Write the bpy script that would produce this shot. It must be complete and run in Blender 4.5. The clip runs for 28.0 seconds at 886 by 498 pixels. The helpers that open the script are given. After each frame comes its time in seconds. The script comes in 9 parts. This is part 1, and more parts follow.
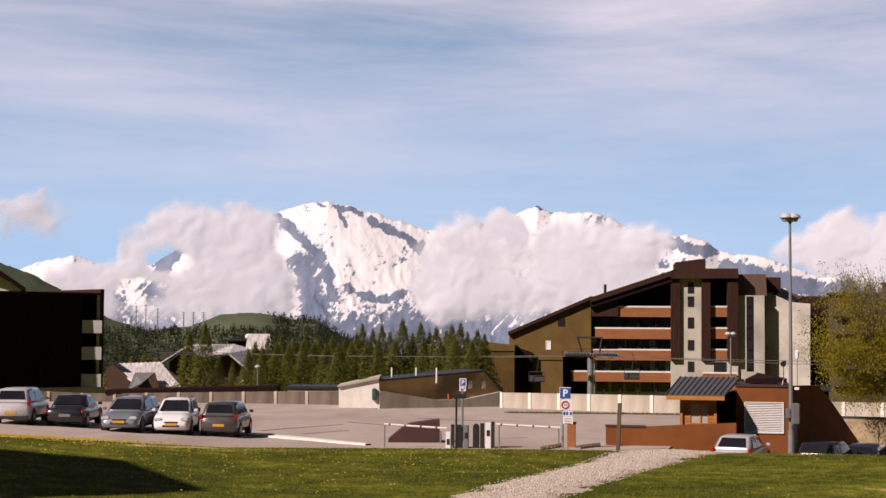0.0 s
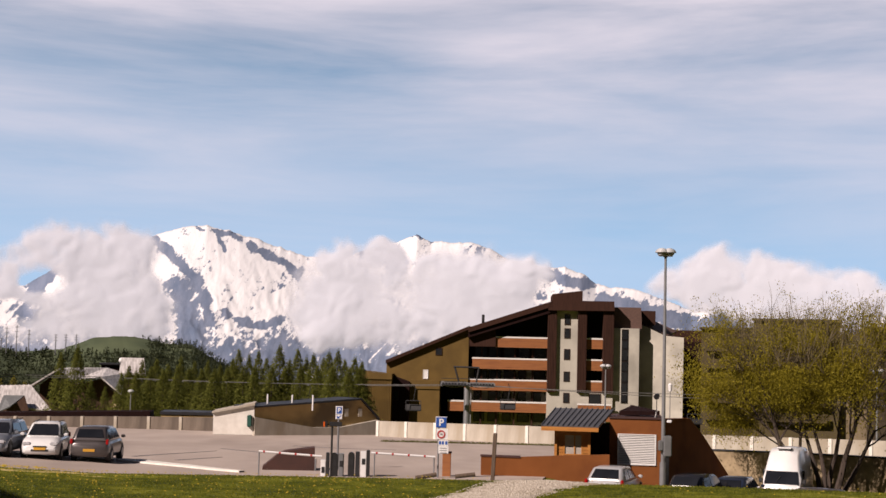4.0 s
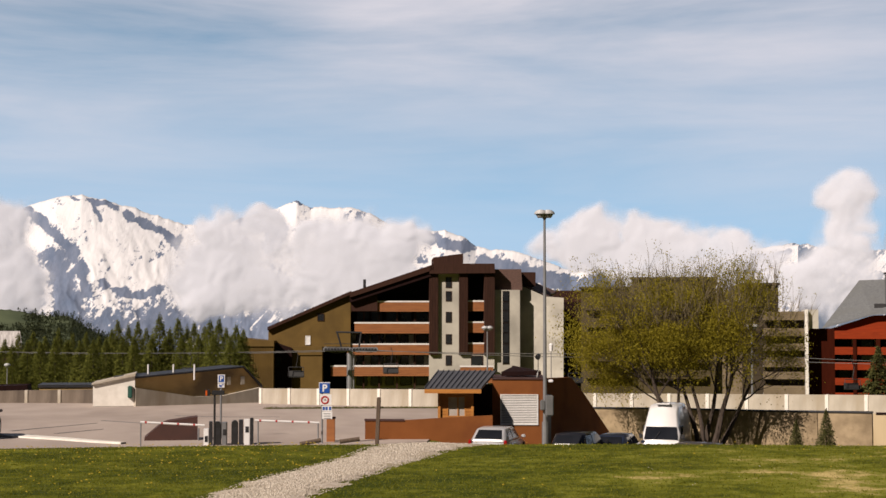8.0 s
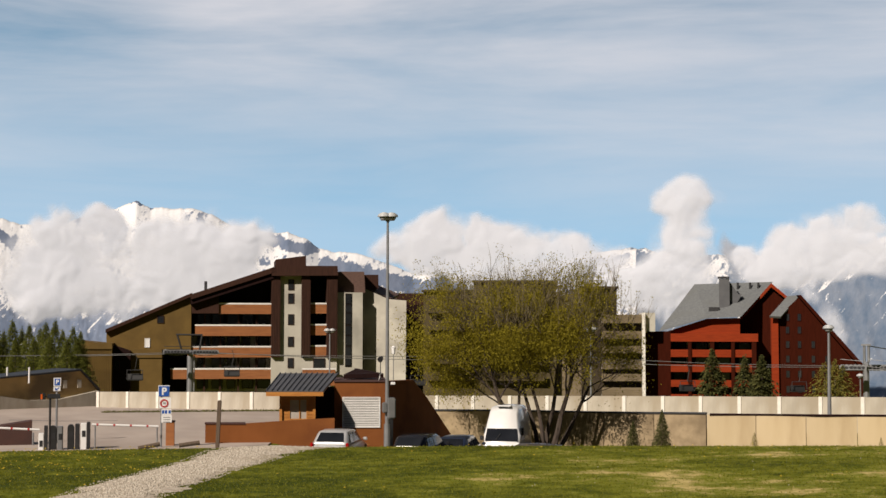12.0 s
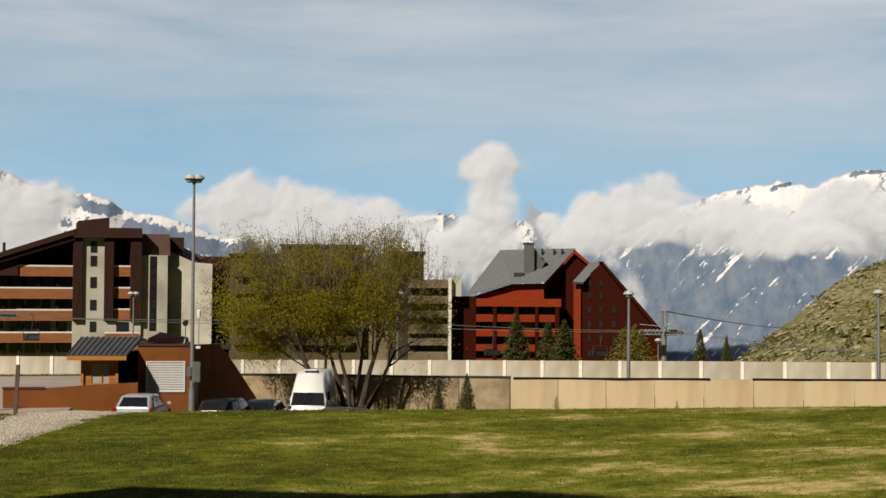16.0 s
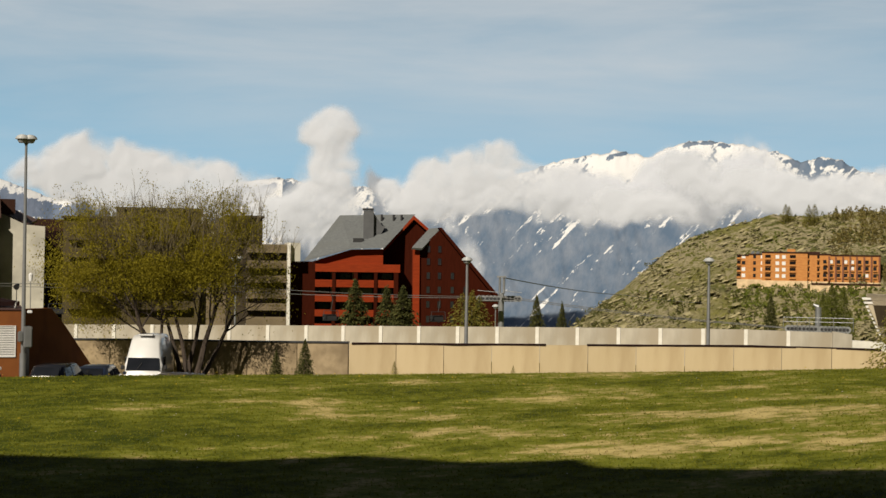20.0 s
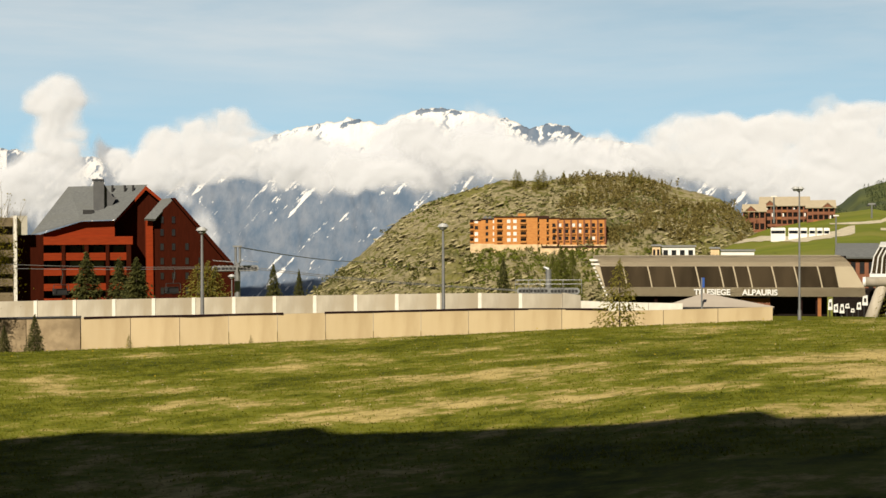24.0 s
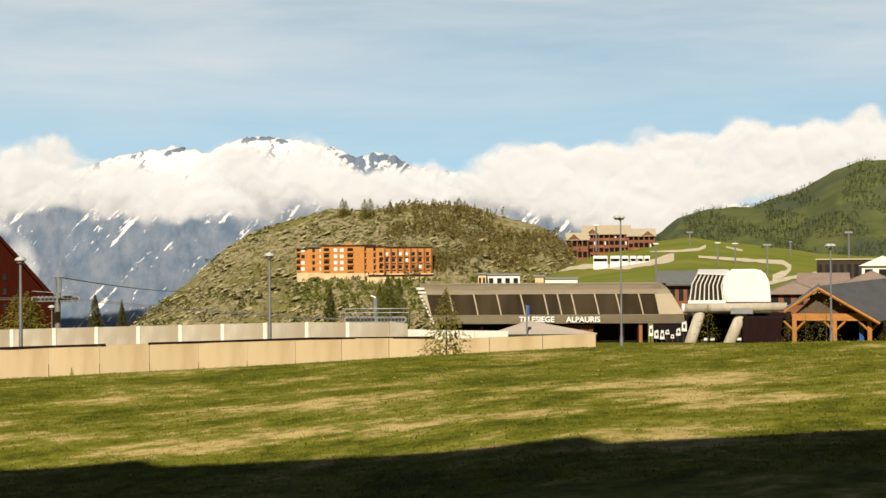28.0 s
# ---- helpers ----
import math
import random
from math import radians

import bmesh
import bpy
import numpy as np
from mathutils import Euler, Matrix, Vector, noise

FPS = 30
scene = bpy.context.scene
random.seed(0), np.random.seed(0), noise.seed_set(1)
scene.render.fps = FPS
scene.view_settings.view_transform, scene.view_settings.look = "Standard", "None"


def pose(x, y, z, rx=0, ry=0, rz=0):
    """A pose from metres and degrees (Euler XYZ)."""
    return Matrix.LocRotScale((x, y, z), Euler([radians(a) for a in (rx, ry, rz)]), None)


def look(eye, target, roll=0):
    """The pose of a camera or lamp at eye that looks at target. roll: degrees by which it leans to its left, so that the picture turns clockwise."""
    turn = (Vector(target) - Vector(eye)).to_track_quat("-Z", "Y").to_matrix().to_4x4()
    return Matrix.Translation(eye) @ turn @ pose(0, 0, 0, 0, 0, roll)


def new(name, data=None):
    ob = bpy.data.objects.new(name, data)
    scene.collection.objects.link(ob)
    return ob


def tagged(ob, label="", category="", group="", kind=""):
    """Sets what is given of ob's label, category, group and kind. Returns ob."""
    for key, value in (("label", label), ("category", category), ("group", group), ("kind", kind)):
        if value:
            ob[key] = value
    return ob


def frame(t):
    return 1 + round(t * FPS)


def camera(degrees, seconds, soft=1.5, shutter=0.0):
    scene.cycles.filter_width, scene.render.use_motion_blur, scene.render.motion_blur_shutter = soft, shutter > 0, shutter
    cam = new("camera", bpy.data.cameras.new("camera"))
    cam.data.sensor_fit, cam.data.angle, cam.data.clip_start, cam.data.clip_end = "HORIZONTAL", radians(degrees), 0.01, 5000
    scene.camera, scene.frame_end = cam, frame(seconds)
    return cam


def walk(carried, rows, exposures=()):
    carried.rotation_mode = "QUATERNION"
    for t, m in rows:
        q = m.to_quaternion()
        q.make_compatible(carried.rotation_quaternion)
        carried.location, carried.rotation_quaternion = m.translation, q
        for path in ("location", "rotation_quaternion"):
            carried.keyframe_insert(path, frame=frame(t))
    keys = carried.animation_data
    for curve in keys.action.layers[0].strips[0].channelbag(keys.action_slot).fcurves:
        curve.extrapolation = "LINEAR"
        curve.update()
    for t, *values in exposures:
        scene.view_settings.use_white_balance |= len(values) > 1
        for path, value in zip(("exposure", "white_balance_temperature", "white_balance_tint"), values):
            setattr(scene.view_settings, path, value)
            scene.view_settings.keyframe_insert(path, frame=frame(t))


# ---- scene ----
# ---- camera: it turns on one spot, a little above the lawn ----
cam = camera(32.6, 28.0)
EYE = 5.2
ROWS = [
    (0.0, -0.000, 3.000, 0.401),
    (0.5, 0.210, 3.453, 0.376),
    (1.0, -0.182, 3.259, 0.497),
    (1.5, -0.473, 2.881, 1.219),
    (2.0, -0.822, 2.939, 0.889),
    (2.5, -1.291, 2.914, 0.730),
    (3.0, -1.873, 3.334, 0.609),
    (3.5, -3.510, 4.283, 1.301),
    (5.5, -6.307, 2.939, 0.543),
    (6.0, -6.865, 2.791, 0.157),
    (6.5, -7.601, 2.841, 0.098),
    (7.0, -8.370, 2.906, 0.080),
    (7.5, -8.881, 2.765, 0.355),
    (8.0, -9.082, 2.849, 0.034),
    (8.5, -9.350, 2.993, 0.311),
    (9.0, -10.007, 2.795, 0.316),
    (9.5, -10.746, 2.964, 0.434),
    (10.0, -11.599, 3.162, 0.186),
    (10.5, -12.063, 3.043, 0.320),
    (11.0, -12.992, 2.944, 0.245),
    (11.5, -13.924, 3.104, -0.029),
    (12.0, -15.017, 2.953, 0.110),
    (12.5, -15.870, 2.701, 0.089),
    (14.5, -19.662, 2.074, 0.473),
    (15.0, -20.498, 1.939, 0.524),
    (15.5, -21.413, 1.742, 0.574),
    (16.0, -22.281, 1.639, 0.420),
    (16.5, -23.136, 1.748, 0.388),
    (17.0, -23.914, 1.376, 0.379),
    (17.5, -24.664, 1.253, 0.387),
    (18.0, -25.766, 0.988, 0.685),
    (18.5, -26.261, 1.003, 0.949),
    (19.0, -27.014, 0.882, 0.877),
    (19.5, -27.829, 0.836, 0.996),
    (20.0, -28.362, 0.402, 0.842),
    (20.5, -29.076, 0.494, 0.814),
    (21.0, -29.889, 0.255, 0.742),
    (21.5, -31.511, 0.066, 0.796),
    (22.0, -33.501, 0.166, 0.760),
    (22.5, -35.369, 0.105, 0.564),
    (24.5, -39.321, -0.658, -0.134),
    (25.0, -40.621, -0.254, 0.175),
    (25.5, -41.659, -0.315, 0.153),
    (26.0, -42.754, -0.312, 0.061),
    (26.5, -43.404, -0.047, 0.132),
    (27.0, -43.940, 0.166, -0.044),
    (27.5, -44.489, 0.292, -0.223),
    (28.0, -44.872, 0.298, -0.419),
]
walk(cam, [(t, pose(0, 0, EYE, 90 + pitch, 0, yaw) @ pose(0, 0, 0, 0, 0, roll)) for t, yaw, pitch, roll in ROWS],
     [(0, 0.34, 6900, 29), (8, 0.29, 6950, 19), (12, 0.25, 6900, 14), (17, 0.09, 6950, 9), (20.2, 0.08, 7100, 8), (20.95, 0.37, 7250, 7), (24.5, 0.39, 7400, 8), (28, 0.44, 7450, 9)])

# ---- world, sun ----
SUN_EL, SUN_AZ = 36.0, 232.0  # degrees; azimuth clockwise from +y, towards the sun
world = bpy.data.worlds.new("world")
scene.world = world
world.use_nodes = True
wn, wl = world.node_tree.nodes, world.node_tree.links
wn.clear()
w_out = wn.new("ShaderNodeOutputWorld")
w_bg = wn.new("ShaderNodeBackground")
w_sky = wn.new("ShaderNodeTexSky")
w_sky.sky_type, w_sky.sun_disc = "NISHITA", False
w_sky.sun_elevation, w_sky.sun_rotation = radians(SUN_EL), radians(SUN_AZ)
w_sky.altitude, w_sky.air_density, w_sky.dust_density, w_sky.ozone_density = 3000, 0.6, 0.1, 4.0
w_bg.inputs["Strength"].default_value = 0.0299
# thin streaks of high cloud
w_tc = wn.new("ShaderNodeTexCoord")
w_map = wn.new("ShaderNodeMapping")
w_map.inputs["Scale"].default_value = (1.9, 1.9, 15.0)
w_map.inputs["Rotation"].default_value = (radians(2.5), radians(-4), 0)
w_n1 = wn.new("ShaderNodeTexNoise")
w_n1.inputs["Scale"].default_value, w_n1.inputs["Detail"].default_value = 1.6, 7
w_n1.inputs["Roughness"].default_value, w_n1.inputs["Distortion"].default_value = 0.57, 0.25
w_r1 = wn.new("ShaderNodeMapRange")
w_r1.inputs["From Min"].default_value, w_r1.inputs["From Max"].default_value = 0.17, 0.74
# the veil thickens upwards
w_sep = wn.new("ShaderNodeSeparateXYZ")
w_r2 = wn.new("ShaderNodeMapRange")
w_r2.inputs["From Min"].default_value, w_r2.inputs["From Max"].default_value = 0.06, 0.24
w_r2.inputs["To Min"].default_value, w_r2.inputs["To Max"].default_value = 0.30, 1.20
w_mul = wn.new("ShaderNodeMath")
w_mul.operation, w_mul.use_clamp = "MULTIPLY", True
w_mix = wn.new("ShaderNodeMix")
w_mix.data_type = "RGBA"
w_mix.inputs["B"].default_value = (20.5, 21.1, 22.7, 1)
wl.new(w_tc.outputs["Generated"], w_map.inputs["Vector"])
wl.new(w_map.outputs["Vector"], w_n1.inputs["Vector"])
wl.new(w_n1.outputs["Fac"], w_r1.inputs["Value"])
wl.new(w_tc.outputs["Generated"], w_sep.inputs[0])
wl.new(w_sep.outputs["Z"], w_r2.inputs["Value"])
w_r3 = wn.new("ShaderNodeMapRange")  # and gives way to clear sky overhead
w_r3.inputs["From Min"].default_value, w_r3.inputs["From Max"].default_value = 0.235, 0.32
w_r3.inputs["To Min"].default_value, w_r3.inputs["To Max"].default_value = 1.0, 0.05
wl.new(w_sep.outputs["Z"], w_r3.inputs["Value"])
w_mul0 = wn.new("ShaderNodeMath")
w_mul0.operation = "MULTIPLY"
wl.new(w_r1.outputs[0], w_mul0.inputs[0])
wl.new(w_r3.outputs[0], w_mul0.inputs[1])
wl.new(w_mul0.outputs[0], w_mul.inputs[0])
wl.new(w_r2.outputs[0], w_mul.inputs[1])
wl.new(w_mul.outputs[0], w_mix.inputs["Factor"])
w_hz = wn.new("ShaderNodeMapRange")  # pale blue haze low in the sky
w_hz.inputs["From Min"].default_value, w_hz.inputs["From Max"].default_value = 0.35, 0.06
w_hz.inputs["To Min"].default_value, w_hz.inputs["To Max"].default_value = 0.0, 0.92
wl.new(w_sep.outputs["Z"], w_hz.inputs["Value"])
w_hm = wn.new("ShaderNodeMix")
w_hm.data_type = "RGBA"
w_hm.inputs["B"].default_value = (8.6, 16.9, 24.2, 1)
wl.new(w_hz.outputs[0], w_hm.inputs["Factor"])
wl.new(w_sky.outputs[0], w_hm.inputs["A"])
wl.new(w_hm.outputs["Result"], w_mix.inputs["A"])
wl.new(w_mix.outputs["Result"], w_bg.inputs["Color"])
wl.new(w_bg.outputs[0], w_out.inputs[0])

sun = new("sun", bpy.data.lights.new("sun", "SUN"))
sun.data.energy, sun.data.angle, sun.data.color = 5.0, radians(0.53), (1.0, 0.93, 0.82)
_a, _e = radians(SUN_AZ), radians(SUN_EL)
SUN_DIR = Vector((math.sin(_a) * math.cos(_e), math.cos(_a) * math.cos(_e), math.sin(_e)))
sun.matrix_world = look((0, 0, 60), Vector((0, 0, 60)) - SUN_DIR)


# ---- materials ----
TONE = 0.68  # base colours scaled down so shade renders deeper, against a higher exposure


def deep(c):
    return tuple(x * (TONE if max(c) < 0.7 else 0.84) for x in c) if c else c


def mat(name, c1, c2=None, rough=0.8, scale=3.0, detail=6, bump=0.0, bscale=None, metal=0.0, stretch=(1, 1, 1),
        c3=None, s3=0.3, lo=0.35, hi=0.65, rand=0.0, spec=0.5, coords="Object"):
    """Two-tone noise material with a coarser third tone (stains), relief and a random change from piece to piece."""
    c1, c2, c3 = deep(c1), deep(c2), deep(c3)
    m = bpy.data.materials.new(name)
    m.use_nodes = True
    nt = m.node_tree
    n, l = nt.nodes, nt.links
    b = n["Principled BSDF"]
    b.inputs["Roughness"].default_value, b.inputs["Metallic"].default_value = rough, metal
    b.inputs["Specular IOR Level"].default_value = spec
    tc = n.new("ShaderNodeTexCoord")
    mp = n.new("ShaderNodeMapping")
    mp.inputs["Scale"].default_value = stretch
    l.new(tc.outputs[coords], mp.inputs["Vector"])
    nz = n.new("ShaderNodeTexNoise")
    nz.inputs["Scale"].default_value, nz.inputs["Detail"].default_value = scale, detail
    l.new(mp.outputs[0], nz.inputs["Vector"])
    ramp = n.new("ShaderNodeMapRange")
    ramp.inputs["From Min"].default_value, ramp.inputs["From Max"].default_value = lo, hi
    l.new(nz.outputs["Fac"], ramp.inputs["Value"])
    mix = n.new("ShaderNodeMix")
    mix.data_type = "RGBA"
    c2 = c2 or tuple(x * 0.8 for x in c1)
    mix.inputs["A"].default_value, mix.inputs["B"].default_value = (*c1, 1), (*c2, 1)
    l.new(ramp.outputs[0], mix.inputs["Factor"])
    col = mix.outputs["Result"]
    if c3:
        nz3 = n.new("ShaderNodeTexNoise")
        nz3.inputs["Scale"].default_value, nz3.inputs["Detail"].default_value = s3, 5
        l.new(mp.outputs[0], nz3.inputs["Vector"])
        r3 = n.new("ShaderNodeMapRange")
        r3.inputs["From Min"].default_value, r3.inputs["From Max"].default_value = 0.5, 0.66
        l.new(nz3.outputs["Fac"], r3.inputs["Value"])
        m3 = n.new("ShaderNodeMix")
        m3.data_type = "RGBA"
        m3.inputs["B"].default_value = (*c3, 1)
        l.new(r3.outputs[0], m3.inputs["Factor"])
        l.new(col, m3.inputs["A"])
        col = m3.outputs["Result"]
    if rand:
        oi = n.new("ShaderNodeObjectInfo")
        rr = n.new("ShaderNodeMapRange")
        rr.inputs["To Min"].default_value, rr.inputs["To Max"].default_value = 1 - rand, 1 + rand
        l.new(oi.outputs["Random"], rr.inputs["Value"])
        hv = n.new("ShaderNodeHueSaturation")
        l.new(rr.outputs[0], hv.inputs["Value"])
        l.new(col, hv.inputs["Color"])
        col = hv.outputs[0]
    l.new(col, b.inputs["Base Color"])
    if bump:
        bn = n.new("ShaderNodeTexNoise")
        bn.inputs["Scale"].default_value, bn.inputs["Detail"].default_value = bscale or scale * 3, 6
        l.new(mp.outputs[0], bn.inputs["Vector"])
        bp = n.new("ShaderNodeBump")
        bp.inputs["Strength"].default_value, bp.inputs["Distance"].default_value = bump, 0.05
        l.new(bn.outputs["Fac"], bp.inputs["Height"])
        l.new(bp.outputs[0], b.inputs["Normal"])
    return m


M_CONCRETE = mat("concrete", (0.62, 0.565, 0.475), (0.50, 0.45, 0.37), 0.9, 1.2, bump=0.25, stretch=(1.5, 1.5, 0.5), c3=(0.46, 0.395, 0.30), s3=0.5, rand=0.06)
M_POST = mat("white_concrete", (0.82, 0.79, 0.73), (0.70, 0.67, 0.61), 0.9, 2.0, bump=0.15)
M_YELLOW = mat("yellow_plaster", (0.69, 0.55, 0.345), (0.65, 0.51, 0.31), 0.9, 0.9, bump=0.15, c3=(0.57, 0.435, 0.255), s3=0.5, rand=0.05, stretch=(1.6, 1.6, 0.4))
M_DIRTY = mat("dirty_plaster", (0.50, 0.385, 0.24), (0.36, 0.27, 0.165), 0.95, 1.6, bump=0.4, c3=(0.27, 0.20, 0.12), s3=0.6)
M_GREYWALL = mat("weathered_grey_concrete", (0.24, 0.195, 0.155), (0.17, 0.135, 0.105), 0.95, 1.2, bump=0.3, c3=(0.12, 0.095, 0.075), s3=0.5, stretch=(1.5, 1.5, 0.4))
M_ASPHALT = mat("asphalt", (0.55, 0.46, 0.40), (0.47, 0.39, 0.34), 0.95, 0.5, 8, 0.2, 20, c3=(0.38, 0.31, 0.265), s3=0.12, stretch=(1, 0.35, 1))
M_ROAD = mat("road_asphalt", (0.17, 0.165, 0.17), (0.13, 0.125, 0.13), 0.95, 0.8, 8, 0.2, 20)
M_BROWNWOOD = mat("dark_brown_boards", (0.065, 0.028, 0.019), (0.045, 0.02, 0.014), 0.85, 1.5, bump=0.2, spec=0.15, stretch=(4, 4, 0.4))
# darker copy of the boards, also used where faces lie in shade
M_DARKWOOD = mat("dark_and_shaded_boards", (0.026, 0.011, 0.010), (0.018, 0.008, 0.008), 0.9, 1.5, bump=0.2, spec=0.08, stretch=(4, 4, 0.4))
M_OCHRE = mat("ochre_cladding", (0.19, 0.118, 0.034), (0.155, 0.095, 0.027), 0.85, 0.6, bump=0.1, spec=0.2, c3=(0.13, 0.08, 0.025), s3=0.15)
M_ORANGE = mat("orange_boards", (0.42, 0.155, 0.045), (0.33, 0.115, 0.035), 0.75, 1.2, bump=0.15, stretch=(0.5, 0.5, 4))
M_WHITERAIL = mat("white_rail", (0.8, 0.78, 0.76), (0.7, 0.68, 0.66), 0.7, 2)
M_BEIGE = mat("beige_render", (0.62, 0.59, 0.51), (0.54, 0.51, 0.44), 0.9, 0.7, bump=0.1, c3=(0.40, 0.38, 0.33), s3=0.2)
# near-black fill that paints the shade of recesses and interiors
M_DARKIN = mat("recess_shade", (0.022, 0.017, 0.015), (0.014, 0.011, 0.010), 0.95, spec=0.05)
M_GLASS = mat("window_glass", (0.02, 0.022, 0.026), (0.03, 0.032, 0.036), 0.08, 0.5, spec=0.6)
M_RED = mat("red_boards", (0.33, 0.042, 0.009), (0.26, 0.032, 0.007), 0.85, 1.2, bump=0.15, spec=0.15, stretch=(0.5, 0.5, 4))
# red boards with gable shade mixed in; pillars and frames share it
M_REDSHADE = mat("dark_shaded_red_boards", (0.055, 0.0095, 0.004), (0.043, 0.0075, 0.003), 0.9, 1.2, bump=0.15, spec=0.05, stretch=(4, 4, 0.5))
M_SLATE = mat("slate_roof", (0.20, 0.215, 0.22), (0.15, 0.16, 0.17), 0.7, 2.5, bump=0.2, stretch=(1, 1, 2), c3=(0.17, 0.18, 0.18), s3=0.2)
M_TERRACOTTA = mat("terracotta_render", (0.265, 0.092, 0.027), (0.225, 0.076, 0.022), 0.9, 1.0, bump=0.15, spec=0.15, c3=(0.19, 0.062, 0.022), s3=0.5)
M_PINE = mat("varnished_pine", (0.56, 0.235, 0.045), (0.45, 0.17, 0.03), 0.55, 2.0, bump=0.1, stretch=(0.6, 0.6, 5), rand=0.08)
M_METALROOF = mat("grey_metal_roof", (0.16, 0.165, 0.18), (0.13, 0.135, 0.15), 0.45, 1.0, metal=0.3)
M_STEEL = mat("galvanised_steel", (0.42, 0.43, 0.45), (0.34, 0.35, 0.37), 0.45, 2.0, metal=0.6)
M_DARKSTEEL = mat("dark_steel", (0.06, 0.06, 0.065), (0.045, 0.045, 0.05), 0.5, 2.0, metal=0.5)
M_WHITE = mat("white_paint", (0.8, 0.8, 0.8), (0.74, 0.74, 0.74), 0.5, 1.0)
M_BLACK = mat("black_plastic", (0.015, 0.015, 0.017), (0.02, 0.02, 0.02), 0.5)
M_REDPAINT = mat("red_paint", (0.55, 0.03, 0.03), (0.48, 0.03, 0.03), 0.5)
M_BLUESIGN = mat("blue_sign", (0.02, 0.11, 0.48), (0.02, 0.10, 0.42), 0.4)
M_BARK = mat("bark", (0.09, 0.065, 0.05), (0.055, 0.04, 0.03), 0.95, 6, bump=0.6, stretch=(1, 1, 0.3))
M_STATION = mat("beige_panels", (0.60, 0.51, 0.37), (0.55, 0.465, 0.335), 0.6, 0.5, rand=0.04)
M_HOTEL = mat("orange_timber", (0.69, 0.295, 0.075), (0.58, 0.225, 0.055), 0.8, 0.5, stretch=(1, 1, 3))
M_CREAM = mat("cream_render", (0.78, 0.58, 0.36), (0.69, 0.51, 0.31), 0.9, 0.5)


# ---- building blocks ----
def bx(bm, x0, x1, y0, y1, z0, z1):
    v = [bm.verts.new(p) for p in ((x0, y0, z0), (x1, y0, z0), (x1, y1, z0), (x0, y1, z0), (x0, y0, z1), (x1, y0, z1), (x1, y1, z1), (x0, y1, z1))]
    for f in ((3, 2, 1, 0), (4, 5, 6, 7), (0, 1, 5, 4), (1, 2, 6, 5), (2, 3, 7, 6), (3, 0, 4, 7)):
        bm.faces.new([v[i] for i in f])
    return v


def prism(bm, pts, y0, y1):
    """A plate with the outline pts (x, z), from y0 to y1."""
    a = [bm.verts.new((x, y0, z)) for x, z in pts]
    b = [bm.verts.new((x, y1, z)) for x, z in pts]
    bm.faces.new(a)
    bm.faces.new(b[::-1])
    for i in range(len(pts)):
        j = (i + 1) % len(pts)
        bm.faces.new((a[j], a[i], b[i], b[j]))
    bmesh.ops.recalc_face_normals(bm, faces=bm.faces)


def slab(bm, pts, t):
    """A plate with the corners pts in space, thickened by t downwards along its normal."""
    p = [Vector(q) for q in pts]
    nrm = (p[1] - p[0]).cross(p[2] - p[0]).normalized()
    if nrm.z < 0:
        nrm = -nrm
    a = [bm.verts.new(q) for q in p]
    b = [bm.verts.new(q - nrm * t) for q in p]
    bm.faces.new(a)
    bm.faces.new(b[::-1])
    for i in range(len(p)):
        j = (i + 1) % len(p)
        bm.faces.new((a[j], a[i], b[i], b[j]))
    bmesh.ops.recalc_face_normals(bm, faces=bm.faces)


def tube(bm, p0, p1, r0, r1=None, n=8):
    r1 = r0 if r1 is None else r1
    p0, p1 = Vector(p0), Vector(p1)
    q = (p1 - p0).to_track_quat("Z", "Y")
    rings = []
    for p, r in ((p0, r0), (p1, r1)):
        rings.append([bm.verts.new(p + q @ Vector((r * math.cos(2 * math.pi * i / n), r * math.sin(2 * math.pi * i / n), 0))) for i in range(n)])
    for i in range(n):
        j = (i + 1) % n
        bm.faces.new((rings[0][i], rings[0][j], rings[1][j], rings[1][i]))
    bm.faces.new(rings[0][::-1])
    bm.faces.new(rings[1])


def mesh_of(name, bm, material, smooth=False, bevel=0.0):
    if bevel:
        bmesh.ops.bevel(bm, geom=bm.edges[:], offset=bevel, segments=2, affect="EDGES", clamp_overlap=True)
    me = bpy.data.meshes.new(name)
    bm.to_mesh(me)
    bm.free()
    if material:
        me.materials.append(material)
    if smooth:
        for f in me.polygons:
            f.use_smooth = True
    return me


def part(name, bm, material, parent=None, label="", smooth=False, bevel=0.0):
    ob = new(name, mesh_of(name, bm, material, smooth, bevel))
    if parent is not None:
        ob.parent = parent
    if label:
        ob["label"] = label
    return ob


def box(name, material, parent, x0, x1, y0, y1, z0, z1, label="", bevel=0.0):
    bm = bmesh.new()
    bx(bm, x0, x1, y0, y1, z0, z1)
    return part(name, bm, material, parent, label, bevel=bevel)


def plate(name, material, parent, pts, y0, y1, label=""):
    bm = bmesh.new()
    prism(bm, pts, y0, y1)
    return part(name, bm, material, parent, label)


def pipe(name, material, parent, p0, p1, r0, r1=None, n=10, label=""):
    bm = bmesh.new()
    tube(bm, p0, p1, r0, r1, n)
    return part(name, bm, material, parent, label, smooth=False)


def thing(name, x, y, z, rz, label, category, group="", kind=""):
    ob = new(name)
    ob.matrix_basis = pose(x, y, z, 0, 0, rz)
    return tagged(ob, label, category, group, kind)


def interp(tab, x):
    if x <= tab[0][0]:
        return tab[0][1]
    for (a, b), (c, d) in zip(tab, tab[1:]):
        if x <= c:
            return b + (d - b) * (x - a) / (c - a)
    return tab[-1][1]


def polar(az, r, z=0.0):
    a = radians(az)
    return Vector((r * math.sin(a), r * math.cos(a), z))


